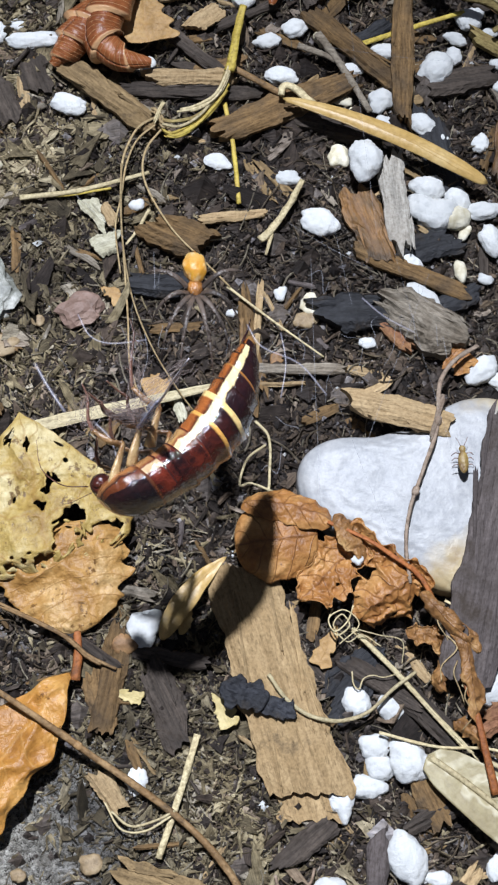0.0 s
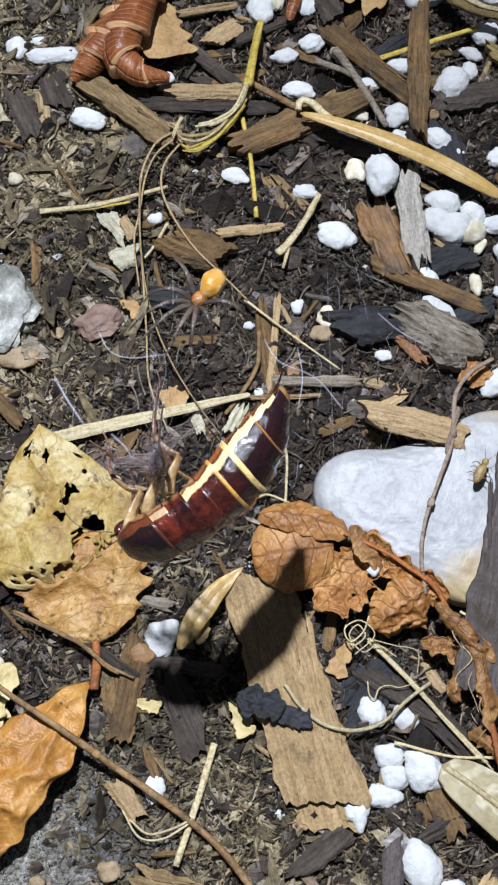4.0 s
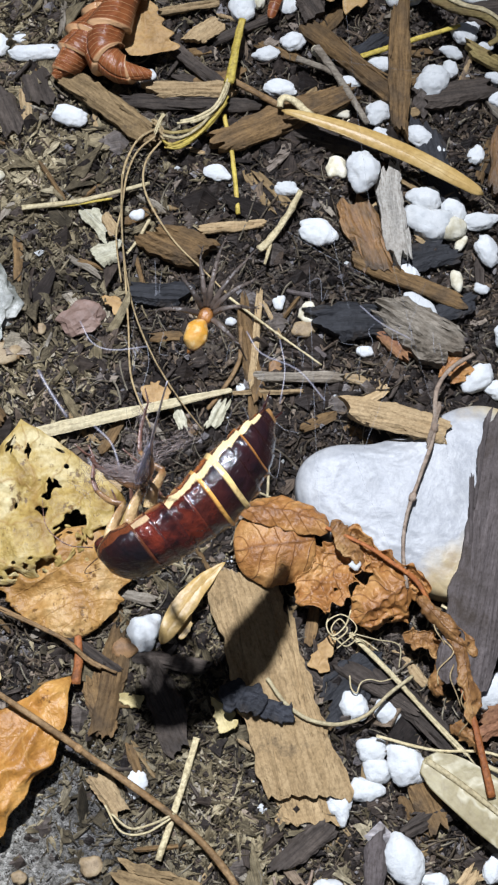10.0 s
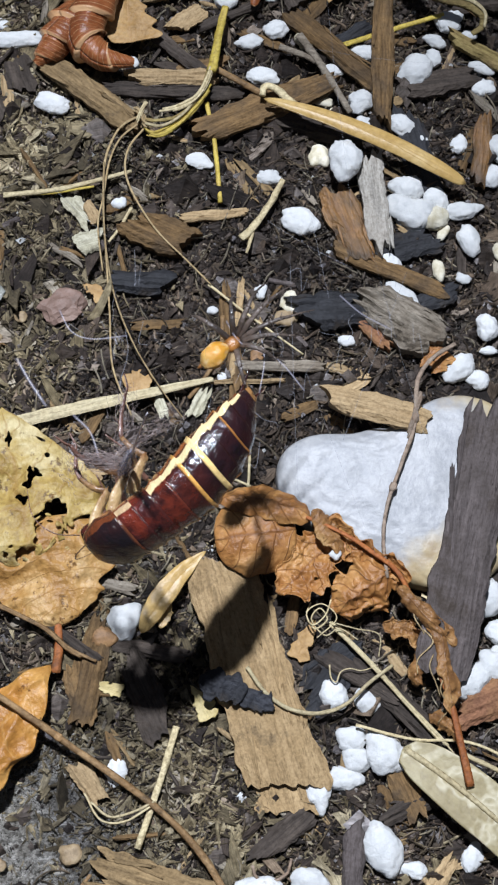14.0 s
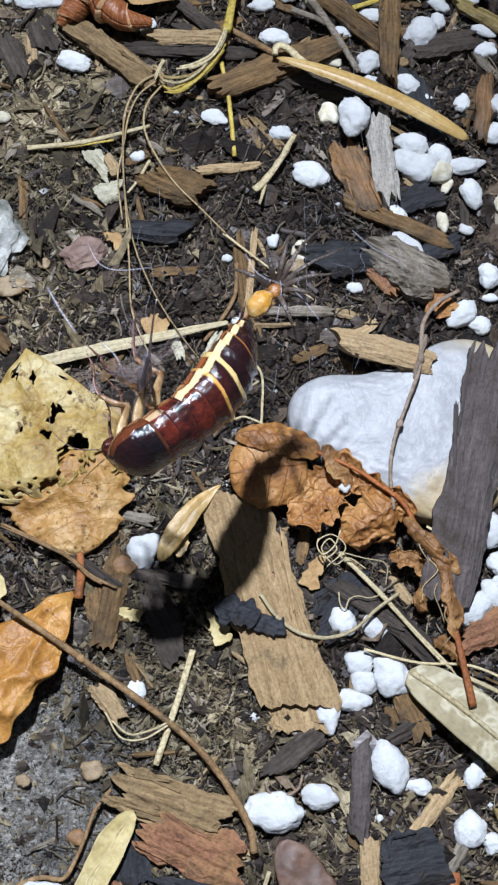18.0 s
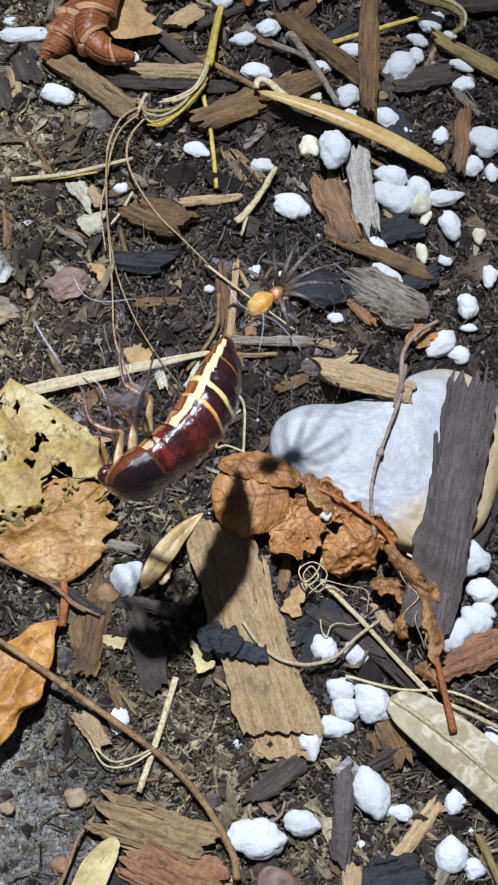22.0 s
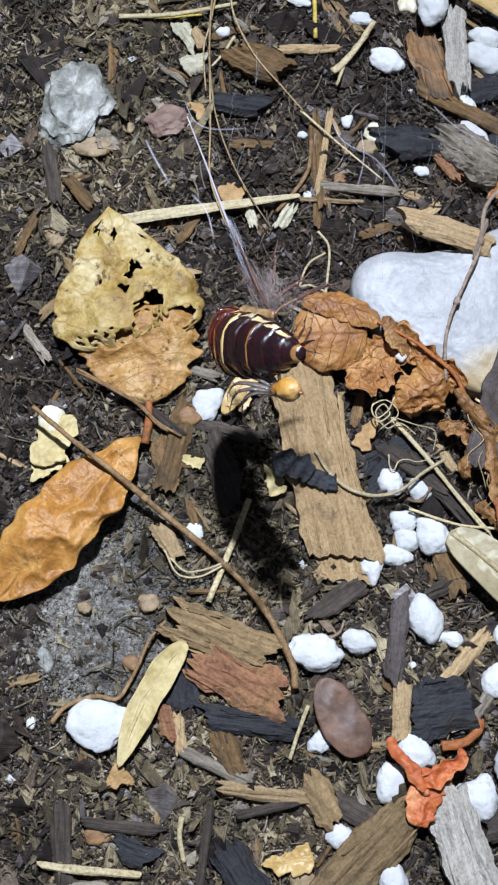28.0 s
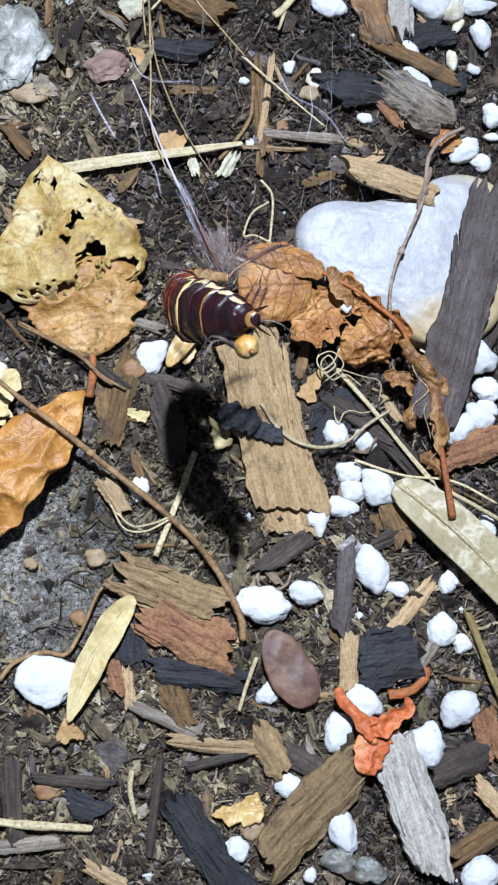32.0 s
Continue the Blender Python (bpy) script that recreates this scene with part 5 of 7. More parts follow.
wood_chip(29.5, 77.7, 7.3, 2.6, 28, 'black', 70, 'wet black chip lying in the mulch', thick=1.6, z=0.6)
wood_chip(9.3, 80.9, 10.7, 1.7, -155, 'dark', 71, 'dark splinter lying in the mulch', thick=1.4, z=0.9)
wood_chip(-12.0, -45.7, 5.9, 3.2, -55, 'tan', 72, 'small tan chip lying in the mulch', thick=1.4, z=0.9)
wood_chip(-2.9, -60.9, 15.7, 7.3, -21, 'bark', 73, 'fibrous brown-striped bark slab', thick=2.4, z=1.4, relief=0.6)
wood_chip(1.2, -67.8, 14.4, 8.2, -27, 'redbark', 74, 'reddish mottled bark slab', thick=2.6, z=1.3, relief=0.5, rag=0.15)
wood_chip(3.3, -74.4, 14.5, 4.1, -6, 'black', 75, 'charred black bar of wood', thick=2.2, z=1.1)
wood_chip(26.7, -59.2, 14.4, 3.2, -96, 'slate', 76, 'purplish-brown wood peg lying in the mulch', thick=2.2, z=1.4, rag=0.05)
wood_chip(28.2, -71.0, 9.0, 3.4, -90, 'tan', 77, 'tan wood chip end to end with a dark peg', thick=2.0, z=1.5, rag=0.06)
wood_chip(34.5, -69.6, 9.6, 9.2, 8, 'black', 78, 'large charcoal-black lump of wood', thick=3.2, z=1.2, relief=0.4, rag=0.08)
stem([(34.8, -76.2, 2.0), (38.2, -75.4, 2.2), (40.8, -73.2, 2.0), (41.2, -71.4, 1.6)], 0.9, 0.6, 'petiole', 'red-brown curved stalk beside the charcoal lump', flat=0.5)
wood_chip(22.8, -94.9, 20.5, 7.4, 47, 'bark', 79, 'blunt striped brown chunk of wood', thick=3.0, z=1.8, relief=0.5, rag=0.08)
wood_chip(39.0, -93.4, 22.0, 7.2, -72, 'silver', 80, 'big pale grey weathered plank', thick=3.4, z=2.4, relief=0.7, rag=0.08)
wood_chip(6.1, -85.4, 13.4, 2.3, -4, 'tan', 81, 'tan splintered stick lying in the mulch', thick=1.4, z=1.2, rag=0.12)
wood_chip(-1.9, -81.9, 11.5, 2.1, -22, 'grey', 82, 'grey splinter lying in the mulch', thick=1.3, z=1.0)
wood_chip(-20.7, -99.0, 16.0, 1.3, -2, 'straw', 83, 'pale split straw lying in the mulch', thick=1.0, z=1.8, rag=0.1, name='straw', category='straw')
wood_chip(-22.6, -102.2, 10.2, 2.3, 7, 'grey', 84, 'grey flat sliver lying in the mulch', thick=0.8, z=1.2)
wood_chip(5.4, -101.6, 16.3, 6.4, -55, 'black', 85, 'blue-black charred board lying in the mulch', thick=2.2, z=1.3)
wood_chip(-8.4, -68.8, 7.8, 6.0, 100, 'black', 86, 'dark flake under the yellow leaf', thick=1.4, z=0.6)
wood_chip(51.0, -69.0, 15.1, 1.3, -66, 'olive', 87, 'yellow-brown stalk lying in the mulch', thick=1.2, z=1.6)
wood_chip(38.4, -61.3, 10.6, 2.5, 53, 'tan', 88, 'tan splinter lying in the mulch', thick=1.2, z=1.0)
wood_chip(42.0, -68.2, 6.7, 2.0, 57, 'grey', 89, 'grey splinter lying in the mulch', thick=1.2, z=1.0)
wood_chip(51.9, -81.8, 7.3, 4.5, -74, 'redbark', 90, 'brown bark chip lying in the mulch', thick=1.8, z=1.1)
wood_chip(47.5, -86.6, 9.5, 5.4, 24, 'dark', 91, 'dark mulch chunk lying in the mulch', thick=2.4, z=0.9)
wood_chip(52.6, -92.2, 6.6, 3.0, -45, 'tan', 92, 'tan bark chip lying in the mulch', thick=1.6, z=1.2)
wood_chip(50.7, -99.3, 9.5, 3.6, 35, 'brown', 93, 'brown chip lying in the mulch', thick=1.8, z=0.9)
wood_chip(15.4, -86.0, 8.3, 4.5, -55, 'bark', 94, 'fibrous brown bark bit', thick=1.8, z=1.0, rag=0.12)
wood_chip(22.0, -88.0, 9.2, 4.0, -26, 'dark', 95, 'dark bark bit lying in the mulch', thick=1.6, z=0.7)
wood_chip(-16.1, -92.1, 12.2, 2.0, -3, 'dark', 96, 'dark splinter lying in the mulch', thick=1.3, z=0.9)
wood_chip(-25.4, -95.5, 13.5, 3.2, -83, 'dark', 97, 'dark upright bark strip', thick=1.4, z=0.8)
wood_chip(-13.8, -96.0, 5.9, 4.1, -15, 'black', 98, 'black chip lying in the mulch', thick=1.6, z=0.8)
wood_chip(-2.8, -95.6, 15.4, 1.4, -94, 'dark', 99, 'dark forked twig lying in the mulch', thick=1.3, z=1.4)
wood_chip(7.1, -87.8, 10.0, 1.6, 15, 'dark', 100, 'dark twig lying in the mulch', thick=1.3, z=1.2)
wood_chip(-10.2, -106.5, 7.0, 2.3, -27, 'tan', 101, 'tan sliver lying in the mulch', thick=0.9, z=1.2)
wood_chip(-10.0, -75.2, 5.4, 3.2, -73, 'redbark', 102, 'brown chip lying in the mulch', thick=1.2, z=0.8)
wood_chip(-8.0, -76.9, 6.1, 2.0, -83, 'tan', 103, 'tan sliver lying in the mulch', thick=1.0, z=1.0)
wood_chip(0.1, -79.3, 7.5, 4.5, -66, 'brown', 104, 'brown bark chip lying in the mulch', thick=1.5, z=0.8)
wood_chip(35.0, -46.3, 8.9, 4.1, -67, 'brown', 105, 'brown chip beside the long leaf', thick=1.6, z=0.9)
wood_chip(16.8, -53.3, 8.9, 3.6, -139, 'dark', 106, 'dark grey bark chip', thick=1.6, z=0.8)
wood_chip(24.4, -29.6, 9.6, 6.3, -140, 'black', 107, 'black soaked bark lying in the mulch', thick=1.8, z=0.4)
wood_chip(28.6, -30.3, 12.6, 2.7, 147, 'dark', 108, 'dark stick under the roots', thick=1.8, z=1.2)
wood_chip(-30.9, 64.9, 7.8, 3.9, 113, 'dark', 109, 'dark bark chip lying in the mulch', thick=1.5, z=0.8)
wood_chip(-25.9, 69.1, 5.5, 4.8, 112, 'dark', 110, 'dark leaf-like bark flake', thick=1.0, z=0.9)
wood_chip(-0.7, 84.5, 9.3, 1.4, 11, 'tan', 111, 'dry flat splinter lying in the mulch', thick=1.0, z=1.2)
wood_chip(2.2, 80.0, 5.4, 3.5, 37, 'tan', 112, 'tan chip lying in the mulch', thick=1.2, z=1.0)
wood_chip(-36.9, 17.2, 10.1, 2.6, -78, 'dark', 113, 'dark bark chip lying in the mulch', thick=1.4, z=0.7)
wood_chip(-31.9, 14.1, 6.1, 2.2, 131, 'brown', 114, 'brown chip lying in the mulch', thick=1.4, z=0.8)

# perlite
perlite(-27.1, 75.8, 8.0, 2.8, 0, 115)
perlite(-32.5, 77.2, 2.9, 4.0, 0, 116)
perlite(-29.1, 78.7, 3.1, 1.9, 0, 117)
perlite(-20.2, 64.4, 5.6, 3.3, -10, 118)
perlite(-7.0, 72.3, 1.5, 1.9, 0, 119)
perlite(-13.5, 67.4, 1.3, 1.3, 0, 120)
perlite(8.3, 85.1, 4.2, 5.0, -30, 121)
perlite(16.3, 86.4, 2.8, 5.4, 0, 122)
perlite(12.4, 76.1, 4.2, 2.6, 0, 123)
perlite(16.8, 78.5, 3.8, 3.3, 20, 124)
perlite(14.5, 70.0, 5.2, 2.8, 0, 125)
perlite(26.6, 71.2, 3.7, 2.3, 0, 126)
perlite(32.2, 74.4, 4.5, 2.8, 0, 127)
perlite(36.0, 87.7, 6.3, 4.9, 0, 128)
perlite(47.6, 88.8, 7.3, 4.3, 0, 129)
perlite(40.6, 71.2, 5.7, 4.7, 20, 130)
perlite(43.6, 73.6, 2.8, 2.8, 0, 131)
perlite(46.0, 80.3, 3.5, 3.7, 0, 132)
perlite(47.9, 82.2, 2.6, 2.3, 0, 133)
perlite(44.0, 77.0, 3.3, 2.3, -20, 134)
perlite(49.9, 78.2, 3.0, 1.7, 0, 135)
perlite(51.9, 72.3, 4.2, 2.1, -25, 136)
perlite(51.7, 68.3, 3.7, 2.8, 20, 137)
perlite(31.1, 65.6, 4.3, 3.3, -10, 138)
perlite(31.3, 60.7, 3.5, 4.2, 30, 139)
perlite(37.6, 61.5, 4.3, 3.3, -20, 140)
perlite(41.2, 58.9, 2.1, 2.3, 0, 141)
perlite(47.5, 58.1, 2.4, 3.5, 0, 142)
perlite(42.8, 54.3, 2.4, 1.6, 0, 143)
perlite(38.4, 49.6, 4.9, 4.5, 0, 144)
perlite(42.7, 48.3, 3.7, 3.7, 0, 145)
perlite(39.2, 45.0, 6.3, 5.4, 0, 146)
perlite(20.9, 43.8, 5.9, 4.0, -25, 147)
perlite(47.4, 46.1, 5.2, 2.8, 5, 148)
perlite(48.3, 40.6, 3.3, 5.2, 25, 149)
perlite(55.1, 57.1, 6.4, 5.0, 0, 150)
perlite(52.9, 52.6, 3.3, 3.3, 0, 151)
perlite(56.1, 51.2, 2.4, 3.0, 0, 152)
perlite(34.9, 36.9, 3.1, 3.5, 30, 153)
perlite(41.7, 40.0, 2.3, 2.8, 0, 154)
perlite(36.9, 41.0, 1.6, 1.6, 0, 155)
perlite(27.8, 23.5, 2.6, 1.9, 0, 156)
perlite(47.1, 34.3, 2.4, 1.7, -20, 157)
perlite(54.8, 31.6, 2.6, 3.7, 0, 158)
perlite(50.7, 25.9, 3.7, 4.0, 0, 159)
perlite(46.0, 19.0, 4.9, 4.3, 30, 160)
perlite(48.9, 17.2, 3.3, 3.0, 0, 161)
perlite(50.6, 22.1, 2.8, 1.4, 0, 162)
perlite(-8.9, 46.7, 2.3, 1.9, 0, 163)
perlite(14.0, 31.6, 1.7, 2.4, 0, 164)
perlite(7.8, 17.3, 1.5, 1.7, 0, 165)
perlite(15.3, 51.6, 3.7, 2.4, 0, 166)
perlite(6.2, 28.6, 1.7, 1.3, 0, 167)
perlite(-7.2, -21.8, 4.6, 5.6, -30, 168, flat=0.45)
perlite(-8.3, -44.0, 3.0, 3.7, 0, 169)
perlite(24.5, -32.9, 4.2, 4.3, 0, 170)
perlite(29.3, -33.5, 3.3, 3.7, 0, 171)
perlite(27.3, -39.4, 4.2, 3.7, 20, 172)
perlite(32.0, -41.6, 5.9, 5.6, 0, 173)
perlite(27.8, -42.4, 4.0, 3.8, 0, 174)
perlite(22.1, -47.0, 3.8, 4.9, 0, 175)
perlite(25.7, -45.4, 4.9, 3.3, 0, 176)
perlite(30.9, -55.0, 5.4, 6.8, 10, 177)
perlite(49.0, -18.0, 5.0, 5.4, 0, 178)
perlite(50.4, -23.5, 4.5, 3.8, -20, 179)
perlite(45.2, -31.1, 5.6, 5.2, 0, 180)
perlite(49.3, -28.7, 4.9, 4.3, 0, 181)
perlite(50.7, -26.4, 2.8, 2.3, 0, 182)
perlite(51.2, -47.5, 3.0, 3.8, 0, 183)
perlite(46.2, -44.5, 2.3, 1.7, 0, 184)
perlite(51.4, -26.7, 2.4, 2.6, 0, 185)
perlite(44.4, -30.1, 2.6, 1.7, 0, 186)
perlite(13.5, -62.6, 9.3, 5.0, -6, 187)
perlite(20.3, -59.9, 5.0, 3.8, 0, 188)
perlite(36.3, -58.6, 3.2, 2.5, -20, 189)
perlite(44.4, -57.2, 2.7, 3.6, 0, 190)
perlite(43.9, -64.9, 4.7, 4.7, -30, 191)
perlite(47.3, -67.0, 2.9, 3.2, 0, 192)
perlite(14.9, -76.9, 3.0, 3.4, 0, 193)
perlite(30.6, -77.4, 5.9, 5.5, -20, 194)
perlite(26.9, -81.9, 4.3, 5.5, 15, 195)
perlite(47.1, -77.5, 6.3, 5.5, 0, 196)
perlite(41.2, -84.2, 6.1, 6.3, 0, 197)
perlite(19.2, -91.7, 4.5, 3.6, 0, 198)
perlite(27.9, -98.1, 4.8, 6.4, 20, 199)
perlite(50.6, -105.0, 5.5, 5.9, 0, 200)
perlite(10.9, -102.0, 3.8, 4.1, 0, 201)
perlite(23.1, -105.6, 2.0, 2.3, 0, 202)
perlite(29.7, -57.9, 0.7, 0.7, 0, 203)
perlite(46.9, -47.5, 3.6, 2.1, 0, 204)
perlite(29.8, -63.2, 1.1, 1.1, 0, 205)
perlite(30.3, -68.3, 0.9, 1.1, 0, 206)
perlite(-5.5, -77.7, 1.3, 0.9, 0, 207)
perlite(-7.9, -43.9, 2.7, 3.2, 0, 208)
perlite(11.2, 87.3, 2.8, 5.4, 0, 209, label='cream-stained perlite grain on the soil', mat=CREAM)
perlite(22.3, 76.5, 3.7, 3.7, -30, 210, label='cream-stained perlite grain on the soil', mat=CREAM)
perlite(23.9, 55.8, 3.1, 3.5, 0, 211, label='cream-stained perlite grain on the soil', mat=CREAM)
perlite(53.3, 39.1, 1.9, 3.3, 0, 212, label='cream-stained perlite grain on the soil', mat=CREAM)
perlite(43.2, 35.7, 2.1, 3.3, 0, 213, label='cream-stained perlite grain on the soil', mat=CREAM)
perlite(42.5, 44.7, 4.3, 4.3, 0, 214, label='cream-stained perlite grain on the soil', mat=CREAM)
perlite(44.1, 42.4, 1.7, 3.1, -20, 215, label='cream-stained perlite grain on the soil', mat=CREAM)
perlite(24.6, 65.7, 3.5, 1.7, 0, 216, label='cream-stained perlite grain on the soil', mat=CREAM)
perlite(26.4, 63.1, 1.7, 2.1, 0, 217, label='cream-stained perlite grain on the soil', mat=CREAM)
perlite(-32.0, 53.5, 2.3, 1.9, 0, 218, label='cream-stained perlite grain on the soil', mat=CREAM)
perlite(-33.3, -26.7, 4.3, 5.1, 0, 219, label='cream-stained perlite grain on the soil', mat=CREAM)
perlite(27.9, 53.3, 5.4, 5.9, 0, 220, z=4.6)
perlite(36.9, 30.6, 7.0, 3.5, -30, 221, lumps=0, label='smooth long white perlite grain')
perlite(-21.2, -76.3, 9.3, 7.7, 10, 222, lumps=3, flat=0.38)
perlite(24.8, -12.1, 1.7, 1.4, 0, 223, z=6.0)
perlite(27.5, -103.1, 5.4, 3.6, 0, 224, label='blue-grey crumbly grain beside the plank', mat=GREY_STONE)
perlite(32.7, -104.3, 5.4, 3.6, -20, 225, label='blue-grey crumbly grain of gravel', mat=GREY_STONE)
perlite(4.1, 54.4, 4.0, 2.8, -15, 226, lumps=0, flat=0.4, label='thin bluish-white flake of perlite')

perlite(18.8, -91.7, 3.6, 3.0, 10, 271)

# leaves
leaf(-5.5, 16.4, 4.8, 3.8, 23, TAN_LEAF, 227, 'orange-tan flake under the pale straw', z=1.6, crumple=0.3, profile=(0.2, 0.5), ragged=0.4, lobes=0.5)
red_leaf = holder('curled_leaf', -15.7, 79.2, 0, 0, 'curled red-brown dry leaf arched off the ground', 'leaf', 'fallen leaves')
coiled_leaf(red_leaf, 'blade', [(8.7, 15.7, 4.0), (5.6, 7.4, 5.0), (2.3, 0.3, 5.5), (0.7, -4.8, 5.2), (3.4, -8.2, 4.4), (8.8, -8.9, 3.6)], (1.9, 3.9, 0.6), 5.4, 228, step=0.3, lean=0.3)
coiled_leaf(red_leaf, 'blade', [(2.0, 3.7, 3.0), (-1.6, -2.0, 3.8), (-4.2, -5.4, 3.4), (-7.2, -8.5, 2.0)], (2.9, 3.3, 0.8), 3.8, 229, step=0.3, lean=0.55)
leaf(-8.1, 80.6, 12.0, 9.7, -83, TAN_LEAF, 230, 'tan torn leaf piece under the curled red leaf', z=2.5, crumple=0.7, crease=4.0, profile=(1.0, 0.12), ragged=0.5, lobes=1.0)
rotten_leaf = holder('rotten_leaf', -21.2, -10.0, 0, 0, 'yellow rotting leaf full of eaten holes, orange below', 'leaf', 'fallen leaves')
lace = tuple((0.05 + 0.035 * math.sin(k * 2.4), -0.8 + k * 0.1, 0.62 + 0.3 * math.sin(k * 5.1)) for k in range(17)) + tuple((0.10 + 0.03 * math.sin(k * 3.7), -0.7 + k * 0.13, 0.35) for k in range(12))
leaf_part(rotten_leaf, 'blade', -2.4, 9.2, 2.2, 25.6, 25.8, 0, 0, 104, YELLOW_LEAF, 231, curl=22, profile=(0.3, 1.0), crumple=1.5, crease=6.5, lobes=0.08, ragged=0.16, eaten=0.16, nu=120, nv=84, holes=lace + ((0.83, 0.50, 1.7), (0.77, -0.05, 1.1), (0.74, -0.78, 0.6), (0.52, -0.27, 1.1), (0.45, -0.17, 0.8), (0.46, 0.34, 0.5), (0.38, -0.01, 1.0), (0.25, -0.37, 1.6), (0.16, -0.24, 1.9), (0.10, -0.54, 1.4), (0.15, -0.74, 1.6), (0.61, -0.65, 0.5), (0.02, -0.9, 1.6)))
leaf_part(rotten_leaf, 'lower_half', 2.8, -4.4, 1.9, 16.6, 19.6, 0, 0, -74, OCHRE_LEAF, 232, 'orange-brown torn lower half', curl=18, profile=(0.35, 0.55), crumple=1.2, crease=4.5, ragged=0.22, lobes=0.16, serrate=0.08, eaten=0.12, nu=90, nv=54)
stalk(rotten_leaf, [(3.8, -10.8, 2.2), (4.3, -15.1, 2.6), (3.9, -19.6, 2.4)], 0.55, 0.75, 'petiole')
leaf(-29.2, -42.6, 36.1, 13.0, -128, ORANGE_LEAF, 233, 'orange-brown glossy oval leaf curled at its rim', z=2.0, midrib=0.18, curl=30, profile=(0.75, 0.6), crumple=1.9, crease=6.0, arch=1.8, ragged=0.1, nu=90, nv=56)
dead_leaf = holder('crumpled_leaf', 22.9, -11.4, 0, 0, 'brown crumpled dry leaf shrivelled into twists', 'leaf', 'fallen leaves')
leaf_part(dead_leaf, 'lobe', -10.2, 2.6, 4.0, 12.6, 13.2, -6, 0, 188, DEAD_LEAF, 234, curl=34, profile=(0.42, 0.42), crumple=0.7, crease=5.0, ragged=0.08, nu=80, nv=50, thickness=0.12)
leaf_part(dead_leaf, 'rolled_rim', -8.8, 6.0, 5.2, 13.8, 6.2, -14, 0, -13, DEAD_LEAF, 235, curl=48, profile=(0.4, 0.35), crumple=0.8, crease=3.0, bend=1.2, ragged=0.25, lobes=0.25, nu=70, nv=30, thickness=0.12)
leaf_part(dead_leaf, 'lobe', -1.9, -1.9, 4.4, 13.4, 9.6, 14, 0, 226, DEAD_LEAF, 236, curl=-34, profile=(0.4, 0.45), crumple=1.5, crease=2.6, lobes=0.6, ragged=0.6, eaten=0.26, nu=100, nv=60, thickness=0.12)
leaf_part(dead_leaf, 'lobe', 6.6, -5.0, 4.2, 13.2, 8.2, -12, 0, 211, DEAD_LEAF, 237, curl=44, profile=(0.4, 0.5), crumple=1.4, crease=2.4, lobes=0.7, ragged=0.6, eaten=0.30, nu=100, nv=56, thickness=0.12)
leaf_part(dead_leaf, 'fold', 6.8, -0.8, 5.8, 15.0, 5.0, 26, 0, -34, DEAD_LEAF, 243, curl=-44, profile=(0.3, 0.4), crumple=1.4, crease=2.2, lobes=0.9, ragged=0.5, eaten=0.22, nu=90, nv=44, thickness=0.12)
leaf_part(dead_leaf, 'fold', 0.4, 2.4, 5.4, 8.0, 4.4, -30, 0, -60, TANGLE_LEAF, 244, curl=60, profile=(0.4, 0.4), crumple=1.0, crease=2.2, lobes=0.6, ragged=0.4, eaten=0.1, nu=60, nv=34, thickness=0.12)
leaf_part(dead_leaf, 'twist', 15.6, -10.0, 5.4, 12.6, 4.2, 24, 0, -46, TANGLE_LEAF, 238, curl=105, profile=(0.3, 0.4), crumple=0.9, crease=3.5, lobes=1.2, ragged=0.45, eaten=0.46, nu=70, nv=34, thickness=0.12)
leaf_part(dead_leaf, 'twist', 17.6, -17.6, 5.0, 15.0, 3.6, -20, 0, -80, TANGLE_LEAF, 239, curl=70, profile=(0.4, 0.5), crumple=0.9, crease=4.0, lobes=1.3, ragged=0.5, eaten=0.40, nu=80, nv=40, thickness=0.12)
leaf_part(dead_leaf, 'twist', 12.8, -12.3, 3.0, 7.7, 3.8, 0, 0, -22, TANGLE_LEAF, 240, curl=-50, profile=(0.4, 0.3), crumple=1.4, crease=2.0, lobes=1.0, ragged=0.6, eaten=0.22, nu=60, nv=30, thickness=0.12)
leaf_part(dead_leaf, 'twist', 14.6, -17.0, 2.8, 6.9, 2.9, 20, 0, -99, TANGLE_LEAF, 241, curl=80, profile=(0.4, 0.4), crumple=1.2, crease=2.0, lobes=0.8, ragged=0.6, eaten=0.2, thickness=0.12)
leaf_part(dead_leaf, 'twist', 18.3, -26.5, 3.0, 5.9, 2.9, 0, 0, -40, TANGLE_LEAF, 242, curl=60, profile=(0.4, 0.4), crumple=1.2, crease=2.0, lobes=0.8, ragged=0.6, eaten=0.2, thickness=0.12)
stalk(dead_leaf, [(-2.6, 4.8, 6.8), (3.0, 2.2, 7.3), (7.2, -0.6, 7.3), (11.0, -3.4, 6.7), (13.6, -8.0, 5.8)], 0.28, 0.42, 'petiole')
stalk(dead_leaf, [(13.6, -8.0, 5.8), (16.6, -11.6, 5.8), (18.2, -15.6, 5.4), (17.4, -18.6, 5.2)], 0.4, 0.34, 'twig')
stalk(dead_leaf, [(16.6, -17.2, 5.2), (18.6, -22.4, 5.3), (19.9, -28.6, 5.5), (21.2, -35.2, 5.4)], 0.36, 0.62, 'petiole', flat=0.4)
for k in range(4):
    x, y = 13.6 + 1.4 * k, -8.5 - 3.6 * k
    stalk(dead_leaf, [(x, y, 5.4), (x + 1.3 * math.sin(k * 1.9), y - 2.0, 6.2), (x + 1.8 * math.sin(k * 2.7 + 1), y - 4.4, 5.2), (x + 1.0 * math.cos(k * 3.1), y - 6.6, 4.6)], 0.12, 0.08, 'tendril', seed=k)
